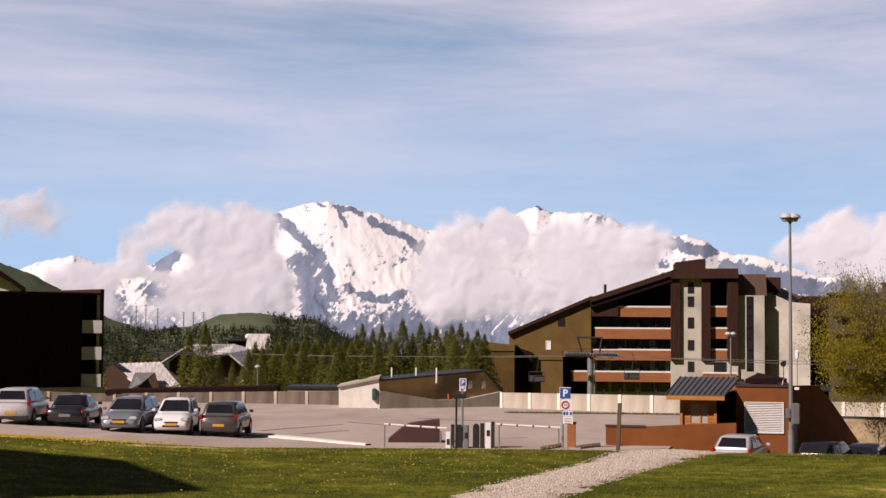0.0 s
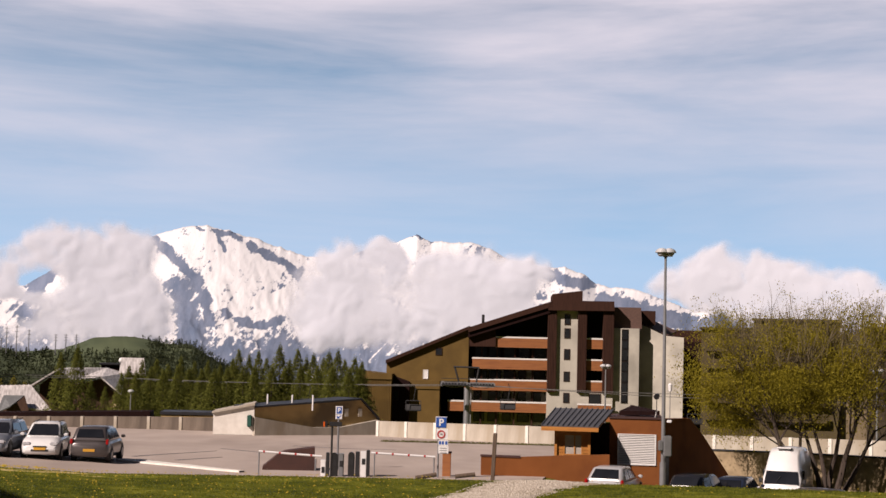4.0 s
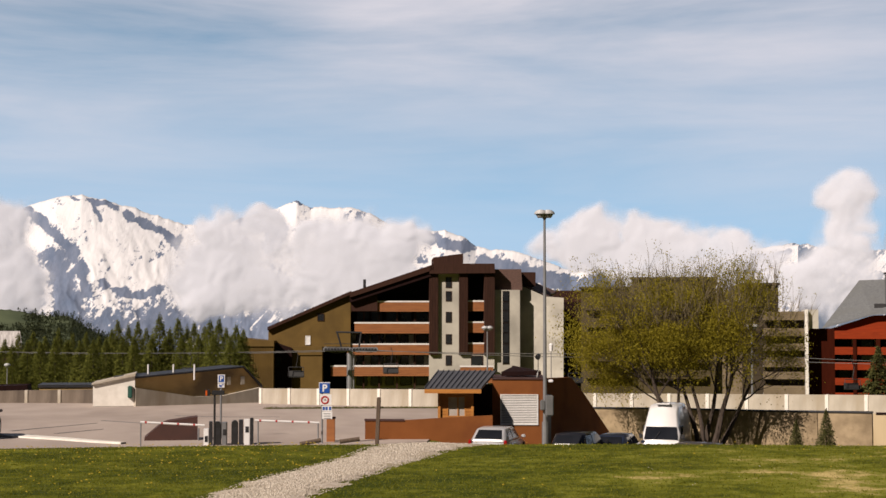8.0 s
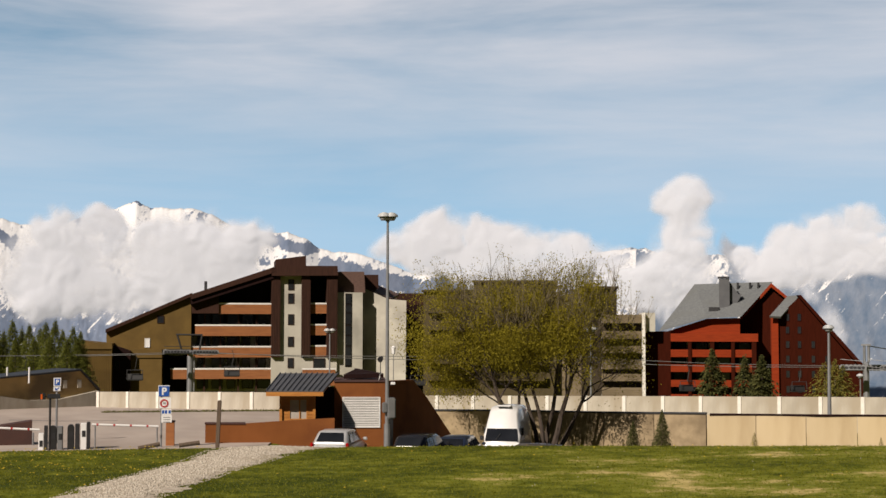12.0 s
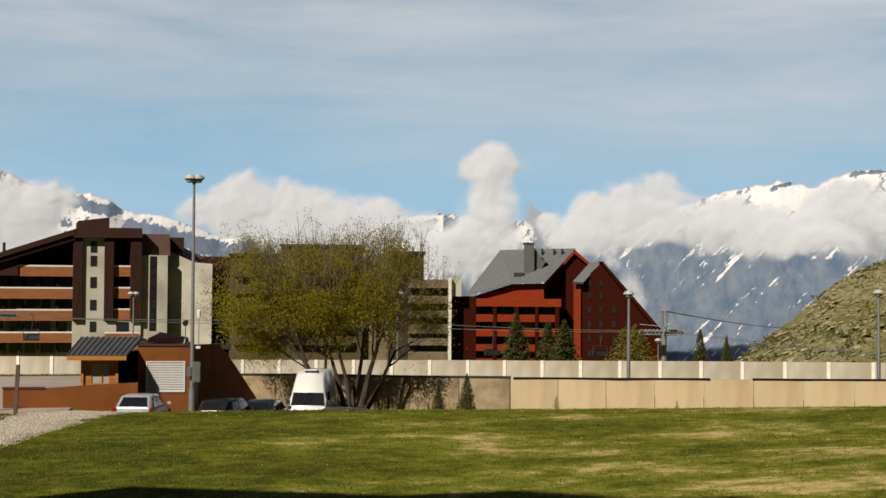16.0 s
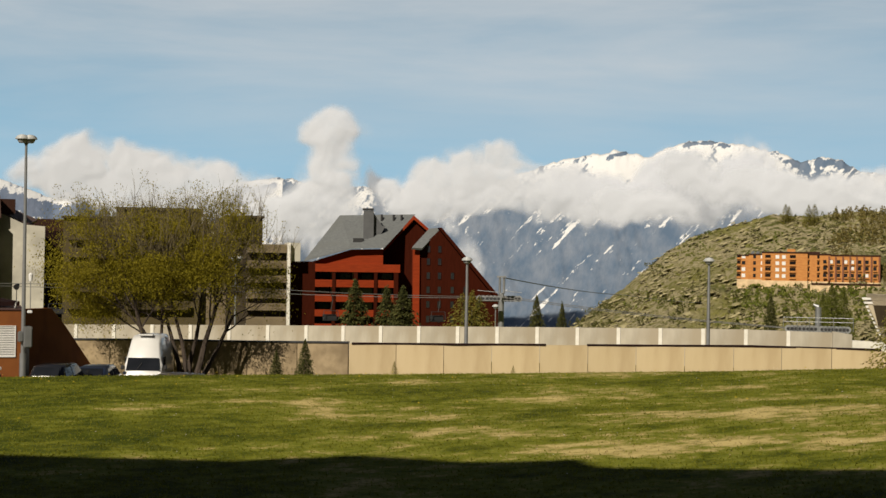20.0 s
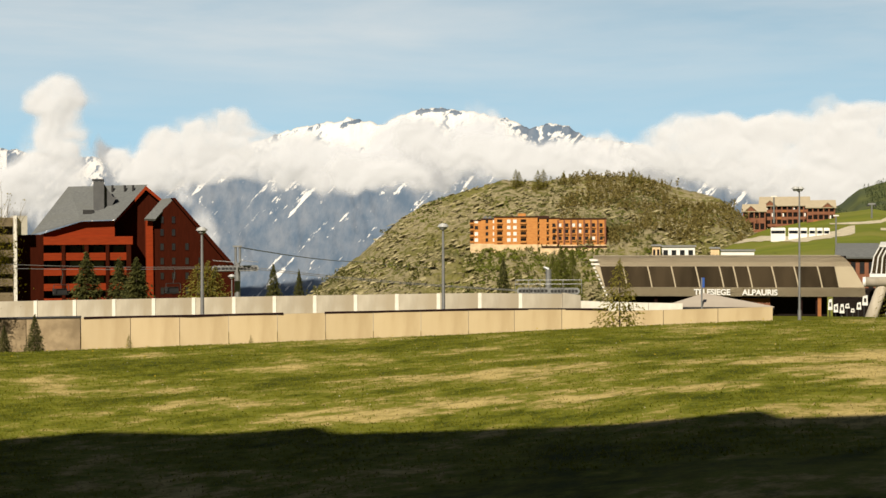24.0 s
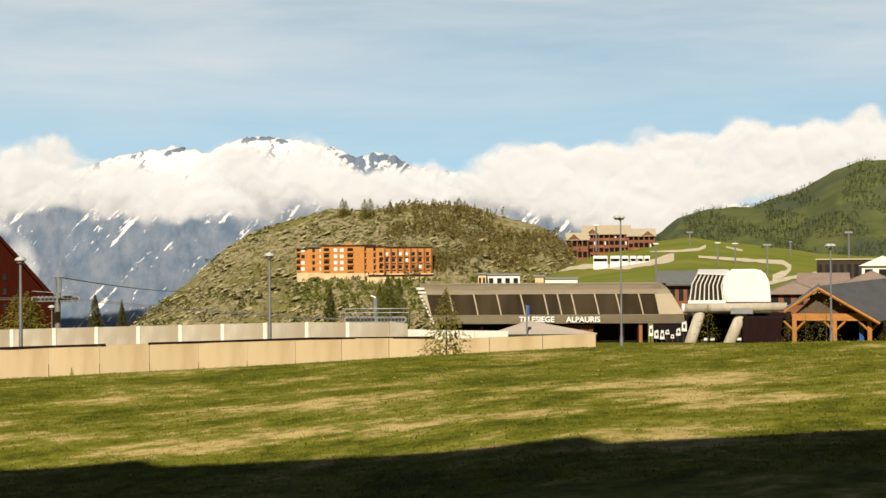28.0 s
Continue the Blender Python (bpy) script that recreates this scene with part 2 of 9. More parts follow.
def smooth01(x):
    x = min(1.0, max(0.0, x))
    return x * x * (3 - 2 * x)


# ---- the ground: lawn, crest, car park, valley ----
CREST = [(-40, -3.6), (-16.2, -3.95), (-8, -4.43), (0, -4.46), (6.7, -4.45), (9.7, -4.42), (15, -4.36), (24, -4.29), (31, -4.15), (38.9, -3.9), (49.5, -3.38), (59.8, -3.10), (90, -2.6)]


def lawn_z(az):
    return EYE + 60 * math.tan(radians(interp(CREST, az)))


def lot_z(x, y):
    rise = max(0.0, -9 - x) * 0.06 * smooth01((100 - y) / 25)
    return 0.1 - 0.013 * (y - 68) + min(rise, 1.5)


FAR = [(75, 0), (100, -1.2), (130, -3.0), (180, -5.0), (270, -11.0), (600, -32.0), (1500, -90.0), (4900, -260.0)]


LANE = [(9, -0.72), (11, -0.72), (14, -0.98), (17.5, -1.38), (22, -1.5), (30, -1.3), (45, -0.9), (60, -0.5)]


def under_z(x, y, az):
    """The ground below the lawn's crest: the car park, and the lane that dips beside it."""
    left = lot_z(x, y) - 0.06
    edge = 8.8 if math.hypot(x, y) < 71.5 else 12.6
    return left + (interp(LANE, az) - 0.06 - left) * smooth01((az - edge) / 1.2)


def ground_z(x, y):
    r = math.hypot(x, y)
    az = math.degrees(math.atan2(x, y))
    if y < 2 or abs(az) > 85:
        near = 1.0 if r < 60 else 1.0 - smooth01((r - 60) / 40) * 3
        return near
    lz = lawn_z(az)
    und = 0.10 * noise.noise(Vector((x * 0.12, y * 0.12, 0))) + 0.03 * noise.noise(Vector((x * 0.5, y * 0.5, 3)))
    if r < 66:
        under = under_z(x, y, az)
        k = smooth01((r - 58.5) / 5.5)
        return (lz + und * (1 - smooth01((r - 54) / 5))) * (1 - k) + under * k
    base = under_z(x, y, az)
    far = interp(FAR, r)
    k = smooth01((r - (118 if az < 12 else 84)) / 12)
    return base * (1 - k) + min(far, base) * k


# stretches of worn turf: bearing, distance, half width, half depth, strength
WORN = [(33, 42.5, 7, 1.3, 0.75), (22.5, 47.5, 2.5, 0.7, 0.5), (54, 41, 5.5, 1.4, 0.8), (40, 34.6, 12, 1.5, 0.8), (57, 36.5, 8, 1.8, 0.8), (12, 52, 4, 1.0, 0.35), (-9, 58.3, 3.0, 0.9, 1.5), (27, 38.5, 5, 0.8, 0.4), (45, 46, 4, 0.8, 0.35), (16, 46, 3, 0.8, 0.35)]


def dryness(x, y):
    r, az = math.hypot(x, y), math.degrees(math.atan2(x, y))
    v = (0.55 + 0.35 * smooth01((az - 5) / 25)) * noise.fractal(Vector((x * 0.2, y * 0.26, 2)), 0.6, 2.1, 6)
    # lower towards the left bearings, higher towards the right
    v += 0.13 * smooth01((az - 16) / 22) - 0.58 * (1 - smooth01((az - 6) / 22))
    for a, d, wa, wd, k in WORN:
        q = ((az - a) / wa) ** 2 + ((r - d) / wd) ** 2
        if q < 6:
            v += k * math.exp(-q * 0.9) * (1.0 + 1.1 * noise.fractal(Vector((x * 0.45, y * 0.9, 7)), 0.7, 2.1, 4))
    return v


def ground_sheet():
    bm = bmesh.new()
    lay = bm.verts.layers.float.new("dryness")
    az_list = np.concatenate([np.linspace(-180, -22, 24), np.linspace(-20, 64, 337), np.linspace(67, 180, 20)[:-1]])
    rs = np.concatenate([np.linspace(4, 18, 8), np.linspace(20, 66, 150), np.linspace(67, 130, 64), np.geomspace(134, 4950, 40)])
    rows, up = [], []
    for r in rs:
        rows.append([bm.verts.new((r * math.sin(radians(a)), r * math.cos(radians(a)), ground_z(r * math.sin(radians(a)), r * math.cos(radians(a))))) for a in az_list])
    for a, b in zip(rows, rows[1:]):
        for i in range(len(az_list)):
            j = (i + 1) % len(az_list)
            bm.faces.new((a[i], b[i], b[j], a[j]))
    c = bm.verts.new((0, 0, 1))
    for i in range(len(az_list)):
        bm.faces.new((c, rows[0][i], rows[0][(i + 1) % len(az_list)]))
    for v in bm.verts:
        v[lay] = dryness(v.co.x, v.co.y) if 400 < v.co.xy.length_squared < 4000 and v.co.y > 0 else -0.2
    bmesh.ops.recalc_face_normals(bm, faces=bm.faces)
    return bm


def grass_material():
    m = mat("grass", (0.105, 0.124, 0.010), (0.195, 0.20, 0.022), 0.95, 0.9, 8, 0.5, 14, stretch=(1, 1, 1), spec=0.05)
    n, l = m.node_tree.nodes, m.node_tree.links
    b = n["Principled BSDF"]
    old = b.inputs["Base Color"].links[0].from_socket
    tc = n.new("ShaderNodeTexCoord")

    def patch(scale, lo, hi, color, src, stretch, loc=(0, 0, 0)):
        mp = n.new("ShaderNodeMapping")
        mp.inputs["Scale"].default_value, mp.inputs["Location"].default_value = stretch, loc
        l.new(tc.outputs["Object"], mp.inputs[0])
        nz = n.new("ShaderNodeTexNoise")
        nz.inputs["Scale"].default_value, nz.inputs["Detail"].default_value, nz.inputs["Roughness"].default_value = scale, 9, 0.68
        l.new(mp.outputs[0], nz.inputs["Vector"])
        r = n.new("ShaderNodeMapRange")
        r.inputs["From Min"].default_value, r.inputs["From Max"].default_value = lo, hi
        l.new(nz.outputs["Fac"], r.inputs["Value"])
        mx = n.new("ShaderNodeMix")
        mx.data_type = "RGBA"
        mx.inputs["B"].default_value = (*color, 1)
        l.new(r.outputs[0], mx.inputs["Factor"])
        l.new(src, mx.inputs["A"])
        return mx.outputs["Result"]
    at = n.new("ShaderNodeAttribute")
    at.attribute_name = "dryness"
    fine = n.new("ShaderNodeTexNoise")
    fine.inputs["Scale"].default_value, fine.inputs["Detail"].default_value, fine.inputs["Roughness"].default_value = 1.1, 10, 0.78
    l.new(tc.outputs["Object"], fine.inputs["Vector"])
    ad = n.new("ShaderNodeMath")
    ad.operation = "MULTIPLY_ADD"
    ad.inputs[1].default_value = 5.0
    l.new(fine.outputs["Fac"], ad.inputs[0])
    l.new(at.outputs["Fac"], ad.inputs[2])
    c = old
    for lo, hi, col in ((2.25, 2.85, (0.168, 0.178, 0.024)), (2.78, 3.2, (0.235, 0.20, 0.058)), (3.0, 3.65, (0.47, 0.37, 0.155))):
        r = n.new("ShaderNodeMapRange")
        r.inputs["From Min"].default_value, r.inputs["From Max"].default_value = lo, hi
        l.new(ad.outputs[0], r.inputs["Value"])
        mx = n.new("ShaderNodeMix")
        mx.data_type = "RGBA"
        mx.inputs["B"].default_value = (*col, 1)
        l.new(r.outputs[0], mx.inputs["Factor"])
        l.new(c, mx.inputs["A"])
        c = mx.outputs["Result"]
    dark_turf = n.new("ShaderNodeMapRange")  # darker green where dryness plus noise is low
    dark_turf.inputs["From Min"].default_value, dark_turf.inputs["From Max"].default_value = 2.35, 1.5
    l.new(ad.outputs[0], dark_turf.inputs["Value"])
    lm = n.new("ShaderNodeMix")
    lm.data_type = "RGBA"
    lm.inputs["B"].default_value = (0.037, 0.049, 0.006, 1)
    l.new(dark_turf.outputs[0], lm.inputs["Factor"])
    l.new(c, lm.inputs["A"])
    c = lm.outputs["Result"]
    c = patch(1.3, 0.58, 0.72, (0.043, 0.062, 0.007), c, (1, 1, 1), (2, 9, 0))
    l.new(c, b.inputs["Base Color"])
    return m


M_GRASS = grass_material()
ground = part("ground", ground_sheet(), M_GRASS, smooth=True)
tagged(ground, "mown alpine lawn with dry patches, falling away to the valley", "ground", kind="structure")


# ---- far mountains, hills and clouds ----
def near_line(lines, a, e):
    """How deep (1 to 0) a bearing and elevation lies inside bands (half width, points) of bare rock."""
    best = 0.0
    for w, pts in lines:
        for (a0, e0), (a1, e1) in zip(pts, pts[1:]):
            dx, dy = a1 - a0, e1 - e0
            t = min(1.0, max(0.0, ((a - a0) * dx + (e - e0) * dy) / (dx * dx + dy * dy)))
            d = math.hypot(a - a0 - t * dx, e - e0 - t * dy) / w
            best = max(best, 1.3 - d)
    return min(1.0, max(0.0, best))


def range_mesh(name, prof, dist, depth, low, material, label, rough=1.0, step=0.06, rows=70, seed=0.0, category="mountain", ridge=0.35, nscale=1.0, power=1.25, disp=0.03, jag=1.0, rock=()):
    """A mountain side that rises from the valley to a crest line (azimuth, elevation), cut by gullies and spurs."""
    bm = bmesh.new()
    lie = bm.verts.layers.float_vector.new("lie")
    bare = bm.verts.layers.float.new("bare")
    a0, a1 = prof[0][0], prof[-1][0]
    azs = np.arange(a0, a1 + step, step)
    grid = []
    for a in azs:
        edge = smooth01((a - a0) / 1.5) * smooth01((a1 - a) / 1.5)
        top = EYE + dist * math.tan(radians(interp(prof, a)))
        spike = dist * 0.0019 * jag * (noise.ridged_multi_fractal(Vector((a * 1.15 * nscale, seed, 0)), 0.75, 2.2, 6, 1.0, 2.0) - 1.1) * edge
        col = []
        for i in range(rows + 1):
            s = i / rows
            r = dist - depth * (1 - s)
            z = low + (top - low) * (s ** power) + spike * s ** 34
            k = 4 * s * (1 - s)
            q = Vector((a * 0.9 * nscale + s * 1.1 + 0.5 * noise.noise(Vector((a * 0.8, s * 3, seed))), s * 4.2 * nscale, seed))
            rid = noise.ridged_multi_fractal(q, 0.85, 2.1, 7, 1.0, 2.0) - 1.0
            z += ridge * (top - low) * 0.30 * rid * k * rough
            r += depth * disp * rid * k * rough
            v = bm.verts.new(polar(a, r, z))
            el = math.degrees(math.atan2(z - EYE, r))
            v[lie] = (a, el, 0)
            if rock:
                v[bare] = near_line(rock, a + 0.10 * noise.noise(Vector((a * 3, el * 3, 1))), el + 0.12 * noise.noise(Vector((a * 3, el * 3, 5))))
            col.append(v)
        col.append(bm.verts.new(polar(a, dist + depth * 0.5, low)))
        grid.append(col)
    for c, d in zip(grid, grid[1:]):
        for i in range(len(c) - 1):
            bm.faces.new((c[i], d[i], d[i + 1], c[i + 1]))
    ob = part(name, bm, material, smooth=True)
    return tagged(ob, label, category, kind="structure")


def snow_material(name, el0, el1, b0, b1, rock_a, rock_b, streak, turn):
    """Snow over rock: more snow with height, less where the rock is bare, thin snow gullies on the slopes."""
    m = bpy.data.materials.new(name)
    m.use_nodes = True
    n, l = m.node_tree.nodes, m.node_tree.links
    b = n["Principled BSDF"]
    b.inputs["Roughness"].default_value = 0.9
    b.inputs["Specular IOR Level"].default_value = 0.1

    def calc(op, x, y, z=None):
        q = n.new("ShaderNodeMath")
        q.operation = op
        for i, val in enumerate((x, y, z)):
            if val is None:
                continue
            if isinstance(val, (int, float)):
                q.inputs[i].default_value = val
            else:
                l.new(val, q.inputs[i])
        return q.outputs[0]

    def remap(x, lo, hi, to0=0.0, to1=1.0):
        q = n.new("ShaderNodeMapRange")
        for key, val in (("From Min", lo), ("From Max", hi), ("To Min", to0), ("To Max", to1)):
            q.inputs[key].default_value = val
        l.new(x, q.inputs["Value"])
        return q.outputs[0]

    def grain(scale, detail, rough, stretch, rot):
        mp = n.new("ShaderNodeMapping")
        mp.inputs["Scale"].default_value, mp.inputs["Rotation"].default_value = stretch, (0, 0, radians(rot))
        mp0 = n.new("ShaderNodeMapping")
        mp0.inputs["Rotation"].default_value = (0, 0, radians(rot))
        mp.inputs["Rotation"].default_value = (0, 0, 0)
        l.new(lie.outputs["Vector"], mp0.inputs[0])
        l.new(mp0.outputs[0], mp.inputs[0])
        nz = n.new("ShaderNodeTexNoise")
        nz.inputs["Scale"].default_value, nz.inputs["Detail"].default_value, nz.inputs["Roughness"].default_value = scale, detail, rough
        l.new(mp.outputs[0], nz.inputs["Vector"])
        return nz.outputs["Fac"]
    lie = n.new("ShaderNodeAttribute")
    lie.attribute_name = "lie"
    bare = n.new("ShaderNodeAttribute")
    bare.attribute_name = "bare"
    sx = n.new("ShaderNodeSeparateXYZ")
    l.new(lie.outputs["Vector"], sx.inputs[0])
    geo = n.new("ShaderNodeNewGeometry")
    sn = n.new("ShaderNodeSeparateXYZ")
    l.new(geo.outputs["Normal"], sn.inputs[0])
    nz = grain(1.0, 11, 0.68, (1, 0.5, 1), turn)
    v = calc("MULTIPLY_ADD", nz, 1.9, remap(sx.outputs["Y"], el0, el1, b0, b1))
    v = calc("MULTIPLY_ADD", sn.outputs["Z"], 0.30, v)
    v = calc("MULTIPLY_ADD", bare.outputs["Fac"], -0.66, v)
    if streak:
        st = remap(grain(1.0, 6, 0.6, (3.6, 0.40, 1), turn + 8), 0.55, 0.65, 0.0, streak)
        v = calc("ADD", v, st)
    v = calc("ADD", v, remap(grain(5.0, 8, 0.7, (1.0, 0.7, 1), turn), 0.35, 0.65, -0.26, 0.26))
    snow = remap(v, 0.60, 0.71)
    rk = n.new("ShaderNodeMix")
    rk.data_type = "RGBA"
    rk.inputs["A"].default_value, rk.inputs["B"].default_value = (*rock_a, 1), (*rock_b, 1)
    l.new(remap(grain(1.1, 10, 0.66, (1.5, 0.8, 1), turn * 0.4), 0.36, 0.64), rk.inputs["Factor"])
    mx = n.new("ShaderNodeMix")
    mx.data_type = "RGBA"
    mx.inputs["B"].default_value = (0.655, 0.655, 0.665, 1)
    l.new(snow, mx.inputs["Factor"])
    l.new(rk.outputs["Result"], mx.inputs["A"])
    l.new(mx.outputs["Result"], b.inputs["Base Color"])
    bp = n.new("ShaderNodeBump")
    bp.inputs["Strength"].default_value, bp.inputs["Distance"].default_value = 0.6, 10
    l.new(nz, bp.inputs["Height"])
    l.new(bp.outputs[0], b.inputs["Normal"])
    return m


# rock colours are shifted to blue for the haze of distance
M_SNOW = snow_material("snow_and_hazed_rock", -0.35, 1.6, -0.90, -0.33, (0.105, 0.14, 0.208), (0.168, 0.20, 0.27), 0.30, 35)
M_FLANK = snow_material("hazed_rock_flank", 0.81, 3.65, -1.00, -0.40, (0.088, 0.132, 0.20), (0.175, 0.208, 0.265), 0.66, 35)
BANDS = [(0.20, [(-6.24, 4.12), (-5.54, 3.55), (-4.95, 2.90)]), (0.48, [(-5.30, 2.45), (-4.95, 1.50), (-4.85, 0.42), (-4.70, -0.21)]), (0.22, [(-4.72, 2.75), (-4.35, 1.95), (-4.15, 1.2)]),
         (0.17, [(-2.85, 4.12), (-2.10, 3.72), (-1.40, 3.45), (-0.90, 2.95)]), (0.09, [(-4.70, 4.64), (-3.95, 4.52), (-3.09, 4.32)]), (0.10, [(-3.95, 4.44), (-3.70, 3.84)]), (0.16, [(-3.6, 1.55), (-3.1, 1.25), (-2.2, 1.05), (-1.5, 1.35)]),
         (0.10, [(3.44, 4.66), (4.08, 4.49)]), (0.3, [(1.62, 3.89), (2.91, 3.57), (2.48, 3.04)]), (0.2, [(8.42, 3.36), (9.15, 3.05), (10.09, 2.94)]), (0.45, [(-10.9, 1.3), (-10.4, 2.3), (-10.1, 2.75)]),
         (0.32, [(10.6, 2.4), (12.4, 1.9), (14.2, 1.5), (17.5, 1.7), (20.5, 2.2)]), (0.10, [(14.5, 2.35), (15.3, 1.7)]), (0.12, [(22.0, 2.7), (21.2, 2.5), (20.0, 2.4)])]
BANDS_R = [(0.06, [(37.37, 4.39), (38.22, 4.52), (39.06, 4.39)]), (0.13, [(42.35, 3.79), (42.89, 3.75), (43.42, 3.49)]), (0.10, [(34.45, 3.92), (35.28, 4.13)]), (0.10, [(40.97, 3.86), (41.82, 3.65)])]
MAIN_CREST = [(-19.22, 1.91), (-15.91, 1.97), (-14.93, 2.28), (-13.73, 2.59), (-12.29, 2.07), (-10.86, 2.26), (-10.04, 2.86), (-9.32, 3.34), (-7.75, 3.58), (-6.29, 4.28), (-5.23, 4.63), (-4.38, 4.73), (-3.09, 4.49), (-1.81, 4.08), (-0.63, 3.70), (0.55, 3.56), (1.62, 3.99), (2.80, 4.36), (3.54, 4.62), (4.08, 4.41), (5.67, 4.36), (6.31, 4.15), (7.16, 3.73), (8.63, 3.47), (9.15, 3.53), (9.77, 3.36), (10.33, 2.92), (11.74, 2.73), (12.96, 2.41), (13.91, 2.01), (14.71, 2.48), (15.49, 1.96), (17.49, 2.21), (19.79, 2.57), (21.43, 2.89), (22.25, 2.93)]
RIGHT_CREST = [(21.25, 2.83), (22.11, 2.97), (24.25, 2.68), (27.45, 2.59), (30.63, 3.02), (31.90, 3.45), (32.73, 3.76), (34.81, 4.15), (35.84, 3.95), (37.47, 4.46), (38.17, 4.53), (39.03, 4.39), (39.67, 4.33), (40.74, 4.14), (41.59, 3.74), (42.45, 3.91), (43.09, 3.78), (43.62, 3.44), (47.33, 2.76), (51.51, 2.11), (55.57, 1.89), (59.48, 1.66)]
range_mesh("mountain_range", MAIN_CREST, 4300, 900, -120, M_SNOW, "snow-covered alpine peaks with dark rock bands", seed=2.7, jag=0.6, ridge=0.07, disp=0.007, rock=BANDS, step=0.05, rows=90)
range_mesh("mountain_range", RIGHT_CREST, 4600, 1100, -160, M_FLANK, "rocky mountain flank, blue haze in its colour, with snow gullies below a snowy crest", seed=9.1, ridge=0.09, disp=0.016, rock=BANDS_R, step=0.05, rows=90)

M_FOREST = mat("forest_slope", (0.10, 0.125, 0.05), (0.16, 0.18, 0.065), 0.95, 0.03, 10, 0.6, 0.08, c3=(0.09, 0.115, 0.065), s3=0.008, spec=0.1)
# these hill greens include a bluish distance haze
M_HILLGREEN = mat("hazed_green_hillside", (0.12, 0.15, 0.085), (0.09, 0.118, 0.07), 0.95, 0.03, 8, 0.4, 0.1, c3=(0.055, 0.07, 0.04), s3=0.006, spec=0.1)
LEFT_HILL = [(-22.06, 3.05), (-18.28, 2.74), (-16.31, 2.27), (-15.12, 1.84), (-14.10, 1.28), (-13.08, 0.67), (-12.47, 0.32), (-11.03, -0.15), (-9.37, 0.03), (-8.34, 0.44), (-7.50, 0.55), (-6.66, 0.49), (-5.81, 0.31), (-4.75, 0.27), (-3.90, -0.21), (-2.83, -0.73), (-1.33, -1.26)]
GREEN_MOUNTAIN = [(51.60, 0.06), (53.07, 0.85), (53.71, 1.41), (54.96, 1.71), (56.40, 1.80), (58.24, 2.38), (59.45, 3.10), (60.26, 3.39), (61.21, 3.39), (63.77, 3.00), (67.50, 2.30)]
range_mesh("hill", LEFT_HILL, 1500, 500, -100, M_HILLGREEN, "green grassy hill with a dark wooded shoulder", rough=0.7, rows=40, step=0.1, jag=0.4, disp=0.015, seed=4.4, category="hill", ridge=0.2)
range_mesh("hill", GREEN_MOUNTAIN, 2200, 900, -60, M_FOREST, "steep green mountain dotted with small conifers", rough=0.8, rows=60, step=0.1, jag=0.4, disp=0.03, seed=6.6, category="hill", ridge=0.25)


# unseen ring of slopes added behind the camera to cut low skylight
M_UNSEEN_SLOPE = mat("unseen_slope", (0.045, 0.055, 0.025), (0.06, 0.07, 0.03), 0.95, 0.02, 6, spec=0.05)
range_mesh("hill", [(68, 4.0), (76, 12.0), (95, 21.0), (140, 25.0), (190, 26.0), (250, 25.0), (300, 20.0), (328, 12.0), (338, 6.0)], 1700, 700, -80, M_UNSEEN_SLOPE, "unseen dark slopes added round the back to cut skylight", step=1.5, rows=14, jag=0.0, ridge=0.1, disp=0.02, category="hill")


